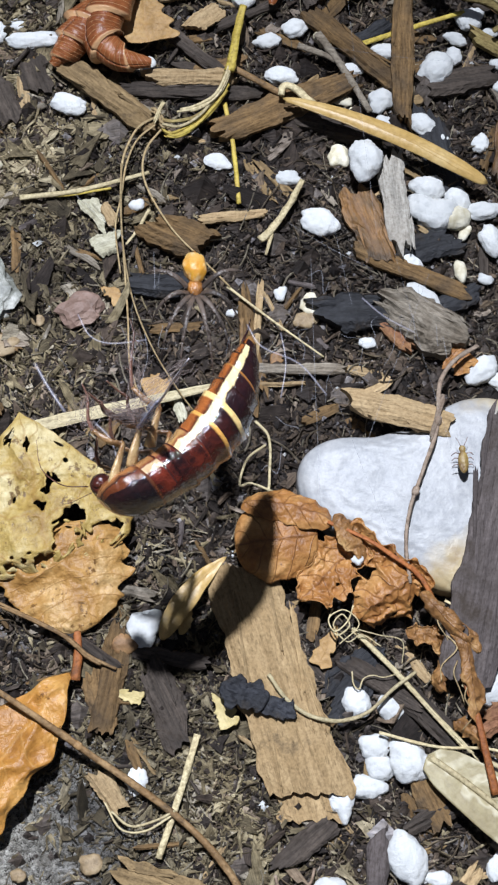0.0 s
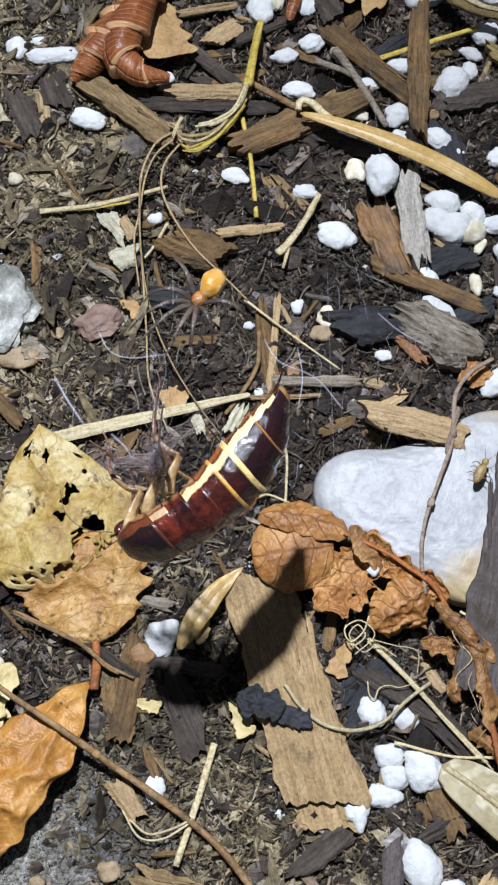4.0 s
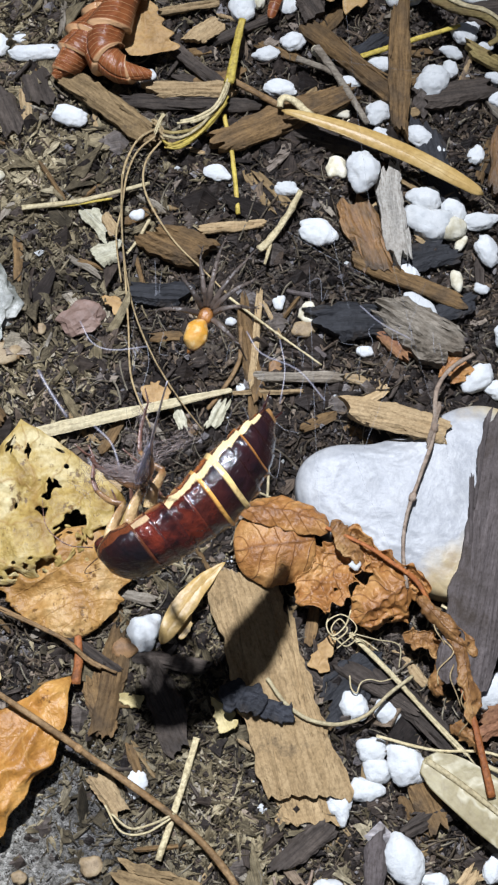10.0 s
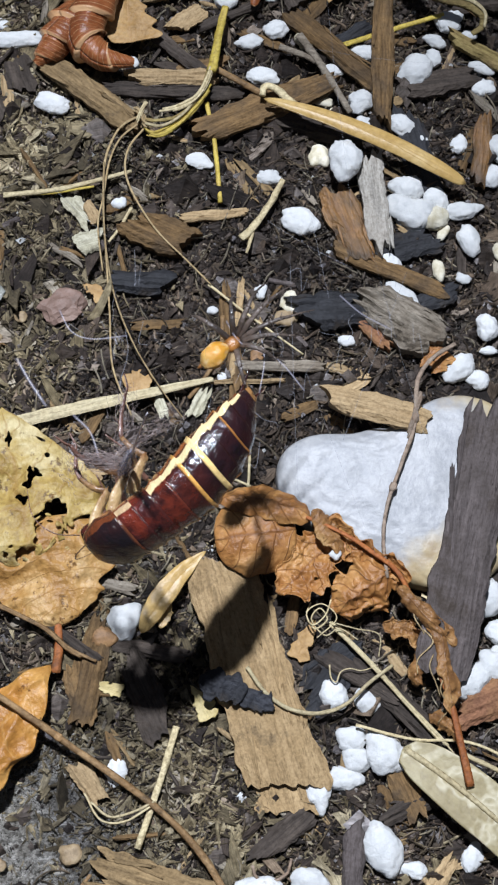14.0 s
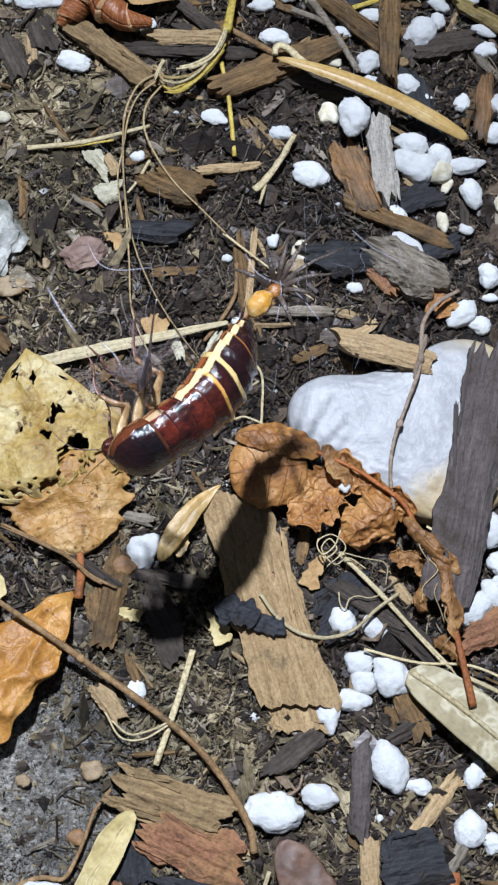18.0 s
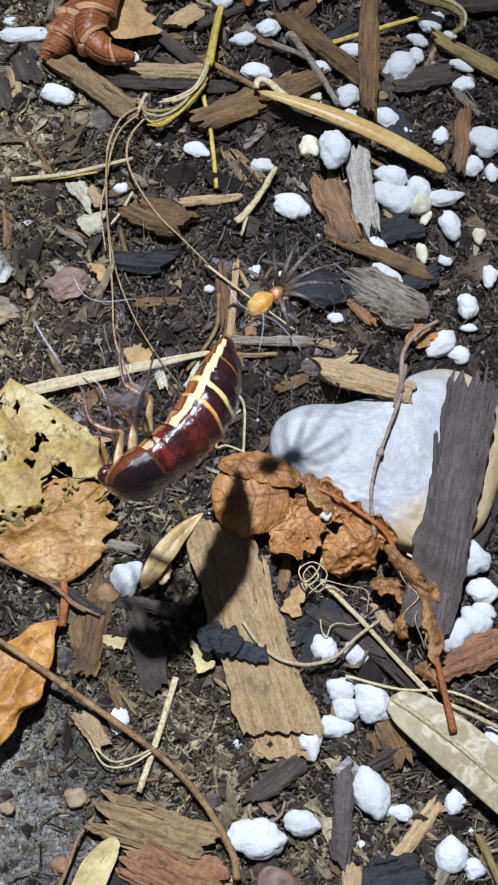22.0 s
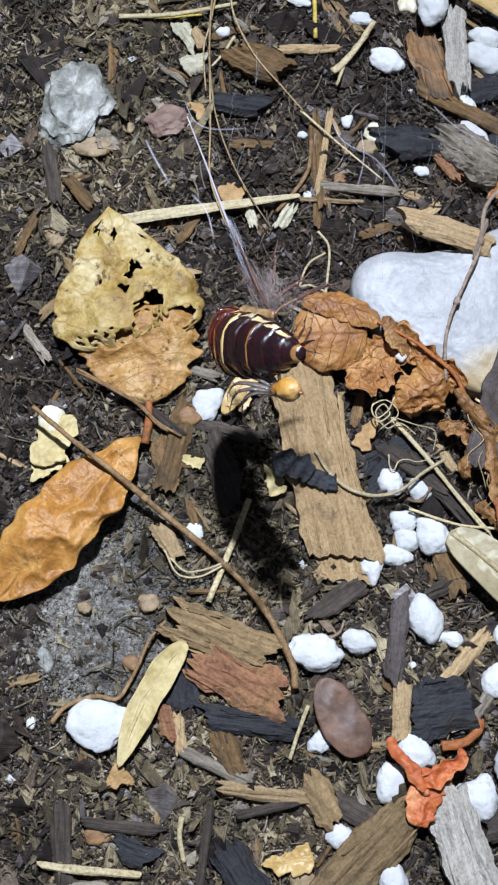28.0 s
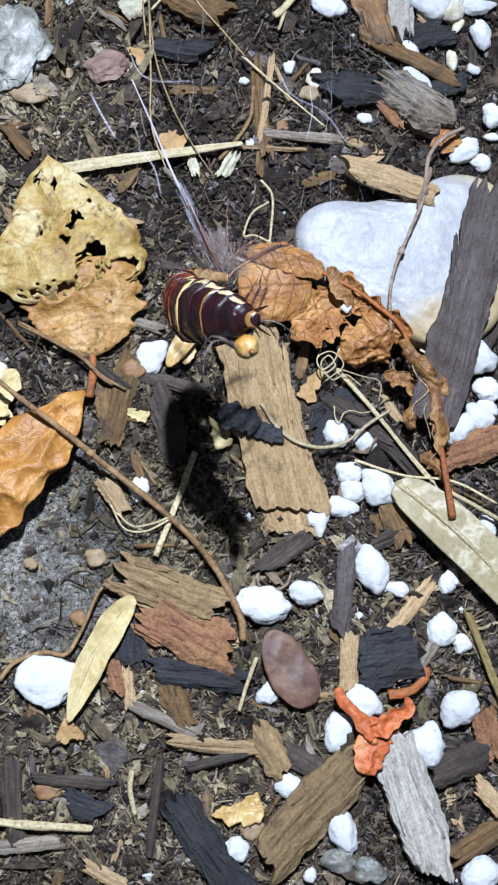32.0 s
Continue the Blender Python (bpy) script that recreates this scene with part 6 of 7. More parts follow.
leaf(31.0, 56.5, 35.7, 3.1, -24, STRAW_LEAF, 243, 'long narrow straw-coloured leaf blade', z=4.5, curl=42, crumple=0.12, ragged=0.02, profile=(0.55, 0.36), arch=1.5, bend=0.8, thickness=0.4)
leaf(0.3, -17.4, 15.8, 3.6, 52, STRAW_LEAF, 244, 'pale tan folded leaf blade', z=2.6, midrib=0.12, curl=26, profile=(0.55, 0.85), crumple=0.35, bend=0.9, ragged=0.08, fold=0.18, thickness=0.2)
leaf(47.8, -53.2, 36.0, 8.2, -43, OLIVE_LEAF, 245, 'long grey-green leaf with a pale midrib', z=3.0, midrib=0.55, profile=(0.28, 0.4), bend=1.4, fold=0.14, crumple=0.15, ragged=0.02, arch=1.5, thickness=0.35)
leaf(-12.8, -72.4, 22.8, 4.8, -114, LIME_LEAF, 246, 'pale yellow long dry leaf', z=2.8, midrib=0.14, profile=(0.4, 0.62), crumple=0.4, fold=0.2, bend=-1.2, ragged=0.12)
ribbon_leaf = holder('folded_leaf', 40.9, 89.5, 0, 0, 'narrow olive leaf folded to a curling ribbon', 'leaf', 'fallen leaves')
stalk(ribbon_leaf, [(-2.7, -0.7, 6.0), (-0.3, -4.9, 6.0), (3.2, -7.2, 6.0), (7.5, -8.3, 6.0), (10.2, -10.2, 5.6), (10.4, -11.9, 5.0), (8.7, -13.2, 4.5)], 1.3, 0.45, 'olive', flat=0.35)
stalk(ribbon_leaf, [(-1.6, -0.9, 6.4), (0.8, -4.7, 6.5), (4.2, -6.8, 6.5), (8.2, -7.9, 6.4), (10.7, -9.9, 6.0), (10.7, -12.3, 5.2)], 0.6, 0.25, 'straw', flat=0.5)
stalk(ribbon_leaf, [(-3.6, -0.7, 5.6), (-1.3, -5.2, 5.7), (2.5, -7.6, 5.7), (6.9, -8.8, 5.7), (9.5, -10.4, 5.2)], 0.5, 0.2, 'brown', flat=0.5)
scarlet_scrap = holder('scarlet_leaf_scrap', 32.2, -82.6, 0, 0, 'torn scarlet-orange leaf scrap with three arms', 'leaf', 'fallen leaves')
leaf_part(scarlet_scrap, 'arm', -3.3, 2.8, 4.6, 11.2, 2.6, 0, 0, -51, SCARLET, 247, curl=55, profile=(0.25, 0.3), crumple=0.6, ragged=0.4, lobes=0.5, thickness=0.1)
leaf_part(scarlet_scrap, 'arm', -0.2, -2.0, 4.0, 9.3, 5.8, 0, 0, -114, SCARLET, 248, curl=25, profile=(0.15, 0.3), crumple=0.9, crease=2.0, ragged=0.5, lobes=0.8, eaten=0.12, thickness=0.1)
leaf_part(scarlet_scrap, 'arm', 2.2, 2.3, 4.8, 9.9, 3.3, 0, 0, 34, SCARLET, 249, curl=-35, profile=(0.3, 0.2), crumple=1.0, crease=1.8, ragged=0.6, lobes=1.0, eaten=0.15, thickness=0.1)
leaf(17.9, -72.6, 14.0, 7.6, -58, SEED_LEAF, 250, 'dark brown oval leaf with a dull sheen', z=2.7, profile=(0.5, 0.4), curl=16, crumple=0.3, crease=4.5, ragged=0.1, lobes=0.1)
leaf(-32.2, -30.2, 10.4, 6.0, 59, LIME_LEAF, 251, 'pale crumpled leaf scrap', z=2.0, crumple=0.7, profile=(0.4, 0.4), ragged=0.4, eaten=0.2)
leaf(-33.4, -34.5, 7.1, 4.3, 53, LIME_LEAF, 252, 'yellow leaf scrap lying in the mulch', z=1.5, crumple=0.5, profile=(0.7, 0.15), ragged=0.6, lobes=0.9)
wood_chip(4.1, 12.9, 4.3, 2.1, 61, 'pale', 253, 'small pale grey-green sliver', thick=0.5, z=1.0, rag=0.3)
wood_chip(-1.8, 12.4, 2.9, 1.6, -77, 'pale', 254, 'small bluish pale sliver', thick=0.5, z=1.0, rag=0.3)
leaf(4.5, -34.1, 5.5, 3.0, -57, LIME_LEAF, 255, 'yellow scrap of leaf', z=1.5, crumple=0.4, profile=(0.7, 0.15), ragged=0.6, lobes=0.9)
leaf(-9.9, -31.8, 4.9, 2.3, -18, LIME_LEAF, 256, 'yellowish scrap of leaf', z=1.4, crumple=0.4, profile=(0.7, 0.15), ragged=0.6, lobes=0.9)
leaf(10.7, -95.8, 8.4, 4.5, 11, STRAW_LEAF, 257, 'ochre scrap of leaf', z=1.6, crumple=0.6, profile=(0.7, 0.15), ragged=0.6, lobes=0.9)
leaf(-16.8, -84.5, 4.3, 3.9, -21, TAN_LEAF, 258, 'tan scrap of leaf', z=1.4, crumple=0.5, profile=(0.12, 0.75), ragged=0.6, lobes=0.8)
wood_chip(16.9, -46.2, 7.5, 8.6, -74, 'plank', 259, 'splintered lower layer at the end of the plank', thick=1.4, z=0.9, rag=0.14, relief=0.3)
leaf(20.4, -24.5, 6.7, 3.0, 62, TAN_LEAF, 260, 'small tan leaf scrap under the roots', z=1.4, crumple=0.3, profile=(0.12, 0.75), ragged=0.6, lobes=0.8)
leaf(24.3, 87.2, 11.2, 6.1, -18, TAN_LEAF, 261, 'brown torn leaf piece', z=2.5, crumple=0.8, profile=(0.7, 0.15), ragged=0.6, lobes=0.9)
leaf(14.1, 85.6, 7.9, 2.3, 75, RED_LEAF, 262, 'red-brown leaf strip lying in the mulch', z=2.5, curl=60, crumple=0.3, profile=(0.3, 0.3))
leaf(40.7, 20.5, 4.4, 1.9, 50, DEAD_LEAF, 263, 'brown scrap beside the stone', z=2.0, crumple=0.5, profile=(0.7, 0.15), ragged=0.6, lobes=0.9)
leaf(42.6, 19.6, 4.1, 3.5, 54, DEAD_LEAF, 264, 'brown leaf scrap lying in the mulch', z=2.0, crumple=0.6, profile=(0.7, 0.15), ragged=0.6, lobes=0.9)
leaf(-12.5, 31.0, 4.7, 2.3, -30, TAN_LEAF, 265, 'tan scrap by the pink stone', z=1.6, crumple=0.3, profile=(0.7, 0.15), ragged=0.6, lobes=0.9)

# stems, straws and roots
stem([(-36.0, -25.8, 7.5), (-30.5, -29.8, 7.0), (-21.4, -35.9, 6.0), (-15.4, -40.0, 4.2), (-2.3, -49.2, 2.2), (4.6, -56.1, 2.2), (9.5, -64.3, 2.2), (10.3, -68.4, 2.2)], 0.38, 0.66, 'twig', 'long brown bent leaf stalk', nodes=(0.42,), rough=0.6)
stem([(-29.4, -18.0, 3.2), (-19.8, -22.6, 3.6), (-15.4, -26.0, 3.2), (-10.7, -28.2, 2.4)], 0.55, 0.85, 'twig', 'dark brown split twig across the leaf stalk', rough=0.9, strands=6)
stem([(0.8, -37.5, 1.3), (-1.5, -45.4, 1.3), (-4.8, -55.2, 1.3)], 0.55, 0.5, 'straw', 'thin greenish straw crossing under the stalk')
wood_chip(-11.1, 12.5, 35.6, 2.5, 13, 'blade', 266, 'long flat pale straw', thick=0.5, z=2.3, rag=0.03, taper=0.62, relief=0.06, name='straw', category='straw')
stem([(8.3, 80.8, 4), (7.4, 76.5, 4), (6.5, 71.2, 4), (6.0, 68.9, 4)], 0.62, 0.8, 'yellow', 'bright yellow hollow stem', flat=0.6)
stem([(6.5, 71.3, 4.2), (5.2, 66.9, 4.2), (3.3, 63.8, 4.2), (0.2, 62.1, 4.2), (-3.2, 61.4, 4.2)], 0.55, 0.75, 'straw', 'pale split stem bent into a knot', flat=0.4, strands=7)
stem([(5.9, 66.8, 3.4), (3.7, 63.4, 3.4), (0.7, 59.8, 3.4), (-2.3, 57.9, 3.4), (-4.3, 58.1, 3.4), (-5.6, 60.1, 3.4)], 0.8, 0.6, 'yellow', 'yellow split stem bent into a knot', flat=0.5, strands=7)
stem([(5.4, 69.3, 3.6), (4.0, 64.6, 3.6), (0.9, 61.2, 3.6), (-2.6, 60.1, 3.6), (-5.1, 60.3, 3.6)], 0.3, 0.3, 'olive', 'brown fibre in the bent stem')
stem([(4.4, 66.0, 3.9), (1.6, 61.5, 3.9), (-1.9, 59.1, 3.9), (-4.9, 59.4, 3.9)], 0.25, 0.25, 'straw', 'pale fibre in the bent stem')
stem([(-6.4, 62.2, 3.8), (-5.4, 60.9, 3.8), (-4.9, 59.5, 3.8), (-3.6, 58.7, 3.8)], 0.7, 0.55, 'tendril', 'frayed knot of dry stem', rough=1.4, strands=7)
stem([(-4.7, 63.1, 4.2), (-5.6, 61.1, 4.2), (-6.2, 59.3, 4.2)], 0.45, 0.3, 'straw', 'frayed knot of dry stem', rough=1.2, strands=7)
stem([(-5.6, 61.3, 3), (-8.6, 59.4, 3), (-10.4, 56.3, 3), (-11.4, 52.2, 3), (-11.4, 43.9, 3), (-10.8, 36.1, 3), (-10.1, 26.5, 3), (-9.5, 18.0, 3), (-6.5, 10.2, 3)], 0.20, 0.15, 'tendril', 'thin dry tendril hanging over soil')
stem([(-6.2, 59.9, 2.5), (-9.0, 57.2, 2.5), (-10.7, 52.9, 2.5), (-11.5, 47.1, 2.5), (-12.3, 42.1, 2.5), (-11.4, 34.3, 2.5)], 0.18, 0.14, 'tendril', 'thin dry tendril hanging over soil')
stem([(-5.1, 58.9, 3), (-7.5, 55.4, 3), (-8.0, 51.3, 3), (-6.4, 46.8, 3), (-2.8, 41.1, 3), (1.8, 36.3, 3), (5.9, 32.0, 3)], 0.19, 0.14, 'tendril', 'thin looping tendril on the soil')
stem([(-11.5, 52.8, 3.2), (-11.2, 40.9, 3.2), (-9.5, 30.2, 3.2), (-6.2, 21.7, 3.2), (-2.1, 14.8, 3.2), (1.5, 9.9, 3.2)], 0.15, 0.11, 'tendril', 'thin dry tendril hanging over soil')
stem([(5.5, 32.2, 2.5), (12.7, 26.5, 2.5), (20.6, 20.6, 2.5)], 0.24, 0.14, 'straw', 'fine pale straw on the soil')
stem([(-27.7, 47.3, 1.8), (-19.5, 48.4, 1.8), (-14.0, 49.8, 1.8), (-7.0, 51.9, 1.8)], 0.5, 0.3, 'straw', 'thin yellow straw lying in the mulch')
stem([(-25.9, 47.8, 1.6), (-20.4, 47.9, 1.6), (-13.1, 49.2, 1.6)], 0.3, 0.2, 'yellow', 'thin yellow straw lying in the mulch')
stem([(5.2, 64.4, 1.5), (6.6, 57.0, 1.5), (7.5, 46.7, 1.5)], 0.42, 0.38, 'yellow', 'straight yellow stem lying in the mulch')
stem([(-7.0, 45.6, 1.5), (-8.8, 42.1, 1.5), (-10.6, 39.6, 1.5)], 0.3, 0.2, 'straw', 'short fine straw lying in the mulch')
stem([(17.7, 50.5, 2.4), (15.5, 46.1, 2.4), (12.8, 42.1, 2.4), (10.8, 40.1, 2.4)], 0.5, 0.62, 'straw', 'pale forked straw twig', rough=0.9)
stem([(12.8, 42.7, 2.2), (12.4, 40.2, 2.2), (11.7, 37.7, 2.2)], 0.5, 0.2, 'straw', 'short straw fork lying in the mulch')
stem([(28.3, 75.2, 2.0), (35.3, 77.8, 2.0), (45.4, 81.3, 2.0)], 0.5, 0.4, 'yellow', 'thin yellow-brown straw lying in the mulch')
stem([(14.4, 64.4, 4.5), (14.7, 66.0, 4.5), (16.4, 65.8, 4.5), (18.3, 64.0, 4.5), (20.3, 62.2, 4.5)], 0.55, 0.7, 'straw', 'curled straw tip lying in the mulch')
stem([(6.3, 70.4, 2.5), (11.1, 67.7, 2.5), (14.9, 65.4, 2.5)], 0.6, 0.55, 'twig', 'thin brown straw lying in the mulch')
stem([(20.7, 76.8, 2.2), (24.5, 71.1, 2.2), (29.1, 62.8, 2.2)], 0.8, 0.5, 'grey', 'grey split straw lying in the mulch')
stem([(17.4, 74.7, 2.0), (22.6, 72.7, 2.0), (25.0, 71.2, 2.0)], 0.6, 0.5, 'grey', 'grey straw lying in the mulch')
stem([(44.7, 22.1, 4), (40.9, 19.4, 5), (38.2, 15.3, 6), (37.4, 8.2, 6.6), (35.1, 1.8, 6.9), (32.8, -4.5, 6.9), (32.0, -9.8, 6.8), (32.5, -15.8, 6.4)], 0.36, 0.28, 'root', 'thin jointed root lying over the stone', rough=0.8, nodes=(0.42, 0.66))
stem([(38.7, 13.3, 6.4), (37.1, 8.6, 6.8), (36.1, 5.8, 6.9)], 0.72, 0.45, 'root', 'brown papery root sheath', rough=1.6, strands=5)
stem([(11.3, -28.9, 3.5), (14.0, -32.6, 3.5), (17.4, -35.0, 3.5), (21.6, -35.8, 3.5), (25.9, -34.6, 3.5), (29.8, -31.2, 3.5), (33.4, -28.6, 3)], 0.32, 0.28, 'straw', 'thin curved tendril across the plank')
stem([(24.3, -22.2, 3.0), (29.6, -27.8, 3.0), (35.4, -34.2, 3.0), (40.0, -39.2, 3.0), (42.4, -42.1, 3.0)], 0.6, 0.45, 'straw', 'long dry grass stalk', strands=6)
stem([(27.6, -37.5, 3.0), (36.1, -39.6, 3.0), (44.6, -40.1, 3.0), (52.2, -43.4, 3.0)], 0.25, 0.2, 'straw', 'fine pale straw lying in the mulch')
stem([(43.6, -41.9, 3.5), (47.8, -43.8, 3.5), (52.8, -46.3, 3.5)], 0.4, 0.35, 'straw', 'thin straw lying in the mulch')
stem([(37.8, -18.2, 5), (41.5, -20.8, 5.5), (42.3, -25.0, 5), (39.9, -31.0, 5)], 0.22, 0.18, 'straw', 'fine looping root lying in the mulch')
stem([(9.8, 10.3, 2), (11.9, 7.5, 2), (11.9, 1.6, 2), (11.7, -0.9, 2)], 0.24, 0.2, 'straw', 'fine curling root lying in the mulch')
stem([(11.3, 6.5, 2), (8.5, 4.2, 2), (7.3, 0.2, 2), (9.1, 0.4, 2), (12.4, -0.9, 2)], 0.2, 0.18, 'straw', 'fine curling root lying in the mulch')
stem([(-11.7, -48.5, 2.5), (-8.9, -50.6, 2.5), (-5.4, -49.9, 2.5), (-2.4, -48.5, 2.5)], 0.18, 0.18, 'straw', 'fine root loop at the stalk')
stem([(-12.7, -47.2, 2.3), (-10.3, -51.0, 2.3), (-6.7, -51.3, 2.3), (-2.8, -49.1, 2.3)], 0.16, 0.16, 'straw', 'fine root loop lying in the mulch')
stem([(-28.8, -76.5, 1.6), (-26.7, -73.7, 1.6), (-22.3, -71.8, 1.6), (-18.7, -72.0, 1.6), (-17.0, -69.7, 1.6), (-15.4, -65.9, 1.6), (-13.9, -61.8, 1.6), (-11.6, -58.8, 1.6)], 0.4, 0.25, 'twig', 'dry curled brown tendril', flat=0.5)
stem([(12.0, -57.6, 1.8), (12.8, -59.5, 1.8), (15.4, -59.8, 1.8), (17.2, -58.7, 1.8), (17.8, -56.7, 1.8)], 0.25, 0.2, 'root', 'translucent curled fibre lying in the mulch')
stem([(-6.8, -89.9, 1.6), (-6.9, -93.0, 1.6), (-5.9, -96.9, 1.6)], 0.5, 0.4, 'straw', 'short yellow straw lying in the mulch')
stem([(12.5, -71.0, 2.6), (11.1, -75.6, 2.6), (10.0, -79.8, 2.6)], 0.35, 0.3, 'straw', 'pale short straw lying in the mulch')
stem([(23.8, -28.5, 3), (24.0, -30.4, 3), (24.8, -31.1, 3), (25.5, -29.6, 3), (26.9, -29.1, 3), (28.5, -29.4, 3), (30.2, -29.0, 3)], 0.12, 0.08, 'straw', 'fine pale root on the soil')
stem([(21.0, -19.2, 4), (20.4, -21.3, 4), (21.6, -23.2, 4), (23.5, -21.8, 4), (22.4, -20.1, 4), (21.1, -21.8, 4), (23.1, -24.2, 4), (25.4, -23.2, 4), (28.1, -24.9, 4)], 0.13, 0.1, 'straw', 'tangle of fine roots')
stem([(24.1, -18.8, 4.4), (23.2, -21.2, 4.4), (21.2, -22.7, 4.4), (20.4, -20.7, 4.4), (22.8, -19.5, 4.4), (24.9, -21.7, 4.4), (21.9, -24.6, 4.4)], 0.12, 0.09, 'straw', 'tangle of fine roots')
stem([(24.4, -22.3, 4), (27.8, -23.2, 4), (31.3, -24.1, 4), (31.2, -27.5, 4)], 0.11, 0.08, 'straw', 'fine pale root over the stalk')
pebble(-25.1, -57.4, 2.2, 1.9, 0, 267, TAN_STONE, 'small tan pebble on the sand')
pebble(-31.0, -66.6, 2.6, 4.3, 20, 268, GREY_STONE, 'pale grey stone flake in sandy soil')
pebble(-14.6, -56.0, 3.4, 3.1, 10, 269, TAN_STONE, 'tan stone flake in sandy soil')
perlite(-32.1, -76.6, 1.4, 2.0, 0, 270)

roach = cockroach()
strand = silk_strand(roach)
spinner = spider()


# ---------- silk and the small bug ----------
def silk_thread(pts, r, label="fine pale silk thread of a tangled web", mat=SILK):
    base = Vector(pts[0])
    bm = bmesh.new()
    add_tube(bm, [p - base for p in curve_points(pts, 4)], r, r, 4)
    ob = new("silk_thread", finish(bm, "silk_thread", mat))
    ob.location = base * MM
    return tagged(ob, label, "spider web", "silk threads of the web")


rng = random.Random(77)
for k in range(9):
    a = (rng.gauss(14, 14), rng.gauss(18, 14), rng.uniform(36, 52))
    d = Vector((rng.gauss(0, 1), rng.gauss(0, 1), rng.gauss(0, 0.25))).normalized() * rng.uniform(10, 40)
    mid = (a[0] + d.x * 0.5, a[1] + d.y * 0.5, a[2] + d.z * 0.5 - rng.uniform(0, 1.5))
    silk_thread([a, mid, (a[0] + d.x, a[1] + d.y, a[2] + d.z)], rng.uniform(0.010, 0.02))
for cx, cy, n in ((8.8, 9.0, 10), (-2.6, 13.7, 6), (25.8, 12, 7), (16, 6.5, 8), (-12, 5, 5)):
    for k in range(n):
        run = [(rng.gauss(cx, 3.0), rng.gauss(cy, 4.5), rng.uniform(42, 50))]
        for _ in range(3):
            p = run[-1]
            run.append((p[0] + rng.gauss(0, 0.8), p[1] + rng.gauss(-1.2, 1.4), p[2] + rng.gauss(0, 0.8)))
        silk_thread(run, rng.uniform(0.014, 0.03), "tangled wisp of grey spider silk")
for run, r in (
    ([(-14.7, 13.0, 45.0), (-13.1, 10.1, 45.0), (-10.4, 9.1, 45.0), (-5.9, 9.6, 45.0)], 0.14),
    ([(-19.9, 6.1, 46.0), (-18.2, 3.1, 46.0), (-16.0, -0.2, 46.0)], 0.26),
    ([(6.9, 11.4, 46.0), (8.8, 8.4, 46.0), (13.5, 6.2, 46.0), (16.9, 2.1, 46.0)], 0.16),
    ([(21.6, 14.7, 47.0), (24.4, 12.2, 47.0), (28.2, 10.1, 47.0)], 0.14),
    ([(11.2, 10.3, 46.0), (11.8, 6.2, 46.0), (11.1, 1.7, 46.0)], 0.13),
    ([(-9.1, -7.2, 44.0), (-10.4, -3.2, 44.0), (-12.7, -0.8, 44.0)], 0.20),
):
    silk_thread(run, r, "hazy lilac strand of matted web silk", WEB_SILK)



def bug():
    """A small straw-brown bug that walks over the white stone."""
    o = holder("bug", 0, 0, 9, 0, "tiny yellowish-brown bug walking on white stone", "insect")
    bm = bmesh.new()
    add_blob(bm, (-0.3, 0, 0.5), (1.8, 0.8, 0.55), 3, 0.03)
    part("body", bm, BUG_SHELL, o)
    bm = bmesh.new()
    add_blob(bm, (1.7, 0, 0.4), (0.6, 0.55, 0.4), 2, 0.03)
    part("head", bm, BUG_SHELL, o)
    for s in (-1, 1):
        for x in (-0.8, 0.2, 1.0):
            limb(o, "leg", [(x, s * 0.5, 0.4), (x + 0.1, s * 1.2, 0.5), (x - 0.2, s * 1.7, 0.0)], 0.09, 0.05, CHITIN_SHIN, 0, 1)
        limb(o, "feeler", [(2.1, s * 0.2, 0.5), (2.8, s * 0.6, 0.7), (3.5, s * 0.9, 0.6)], 0.05, 0.03, CHITIN_SHIN, 0, 1)
    return o


walker = bug()


# ---------- loose slivers of mulch ----------
def slivers():
    """Slivers of wood strewn between the larger pieces, a few shapes over and over."""
    rng = random.Random(31)
    kinds = (("dark", "dark brown sliver of bark mulch"), ("brown", "brown sliver of bark mulch"), ("dark", "dark brown sliver of bark mulch"), ("brown", "brown sliver of bark mulch"),
             ("grey", "grey weathered sliver of wood"), ("tan", "tan sliver of split wood"), ("bark", "striped brown sliver of bark"), ("slate", "slate-brown sliver of wood"))
    shapes = []
    for k in range(24):
        tone, label = kinds[k % len(kinds)]
        ln = rng.uniform(2.6, 7.2)
        shapes.append((finish(slab(ln, ln * rng.uniform(0.1, 0.36), rng.uniform(0.4, 1.0), 900 + k, rag=0.3, nx=9, ny=4), "wood_sliver", WOODS[tone], False), label))
    for k in range(290):
        me, label = shapes[k % len(shapes)]
        ob = new("wood_sliver", me)
        x, y = rng.uniform(-42, 58), rng.uniform(-108, 95)
        while any(((x - a) / c) ** 2 + ((y - b) / d) ** 2 < 1 for a, b, c, d in SANDY):
            x, y = rng.uniform(-42, 58), rng.uniform(-108, 95)
        ob.matrix_world = pose(x * MM, y * MM, (ground_height(x, y) + rng.uniform(0.5, 1.3)) * MM, rng.gauss(0, 9), rng.gauss(0, 6), rng.uniform(0, 360))
        tagged(ob, label, "wood chip", "slivers in the mulch")


slivers()


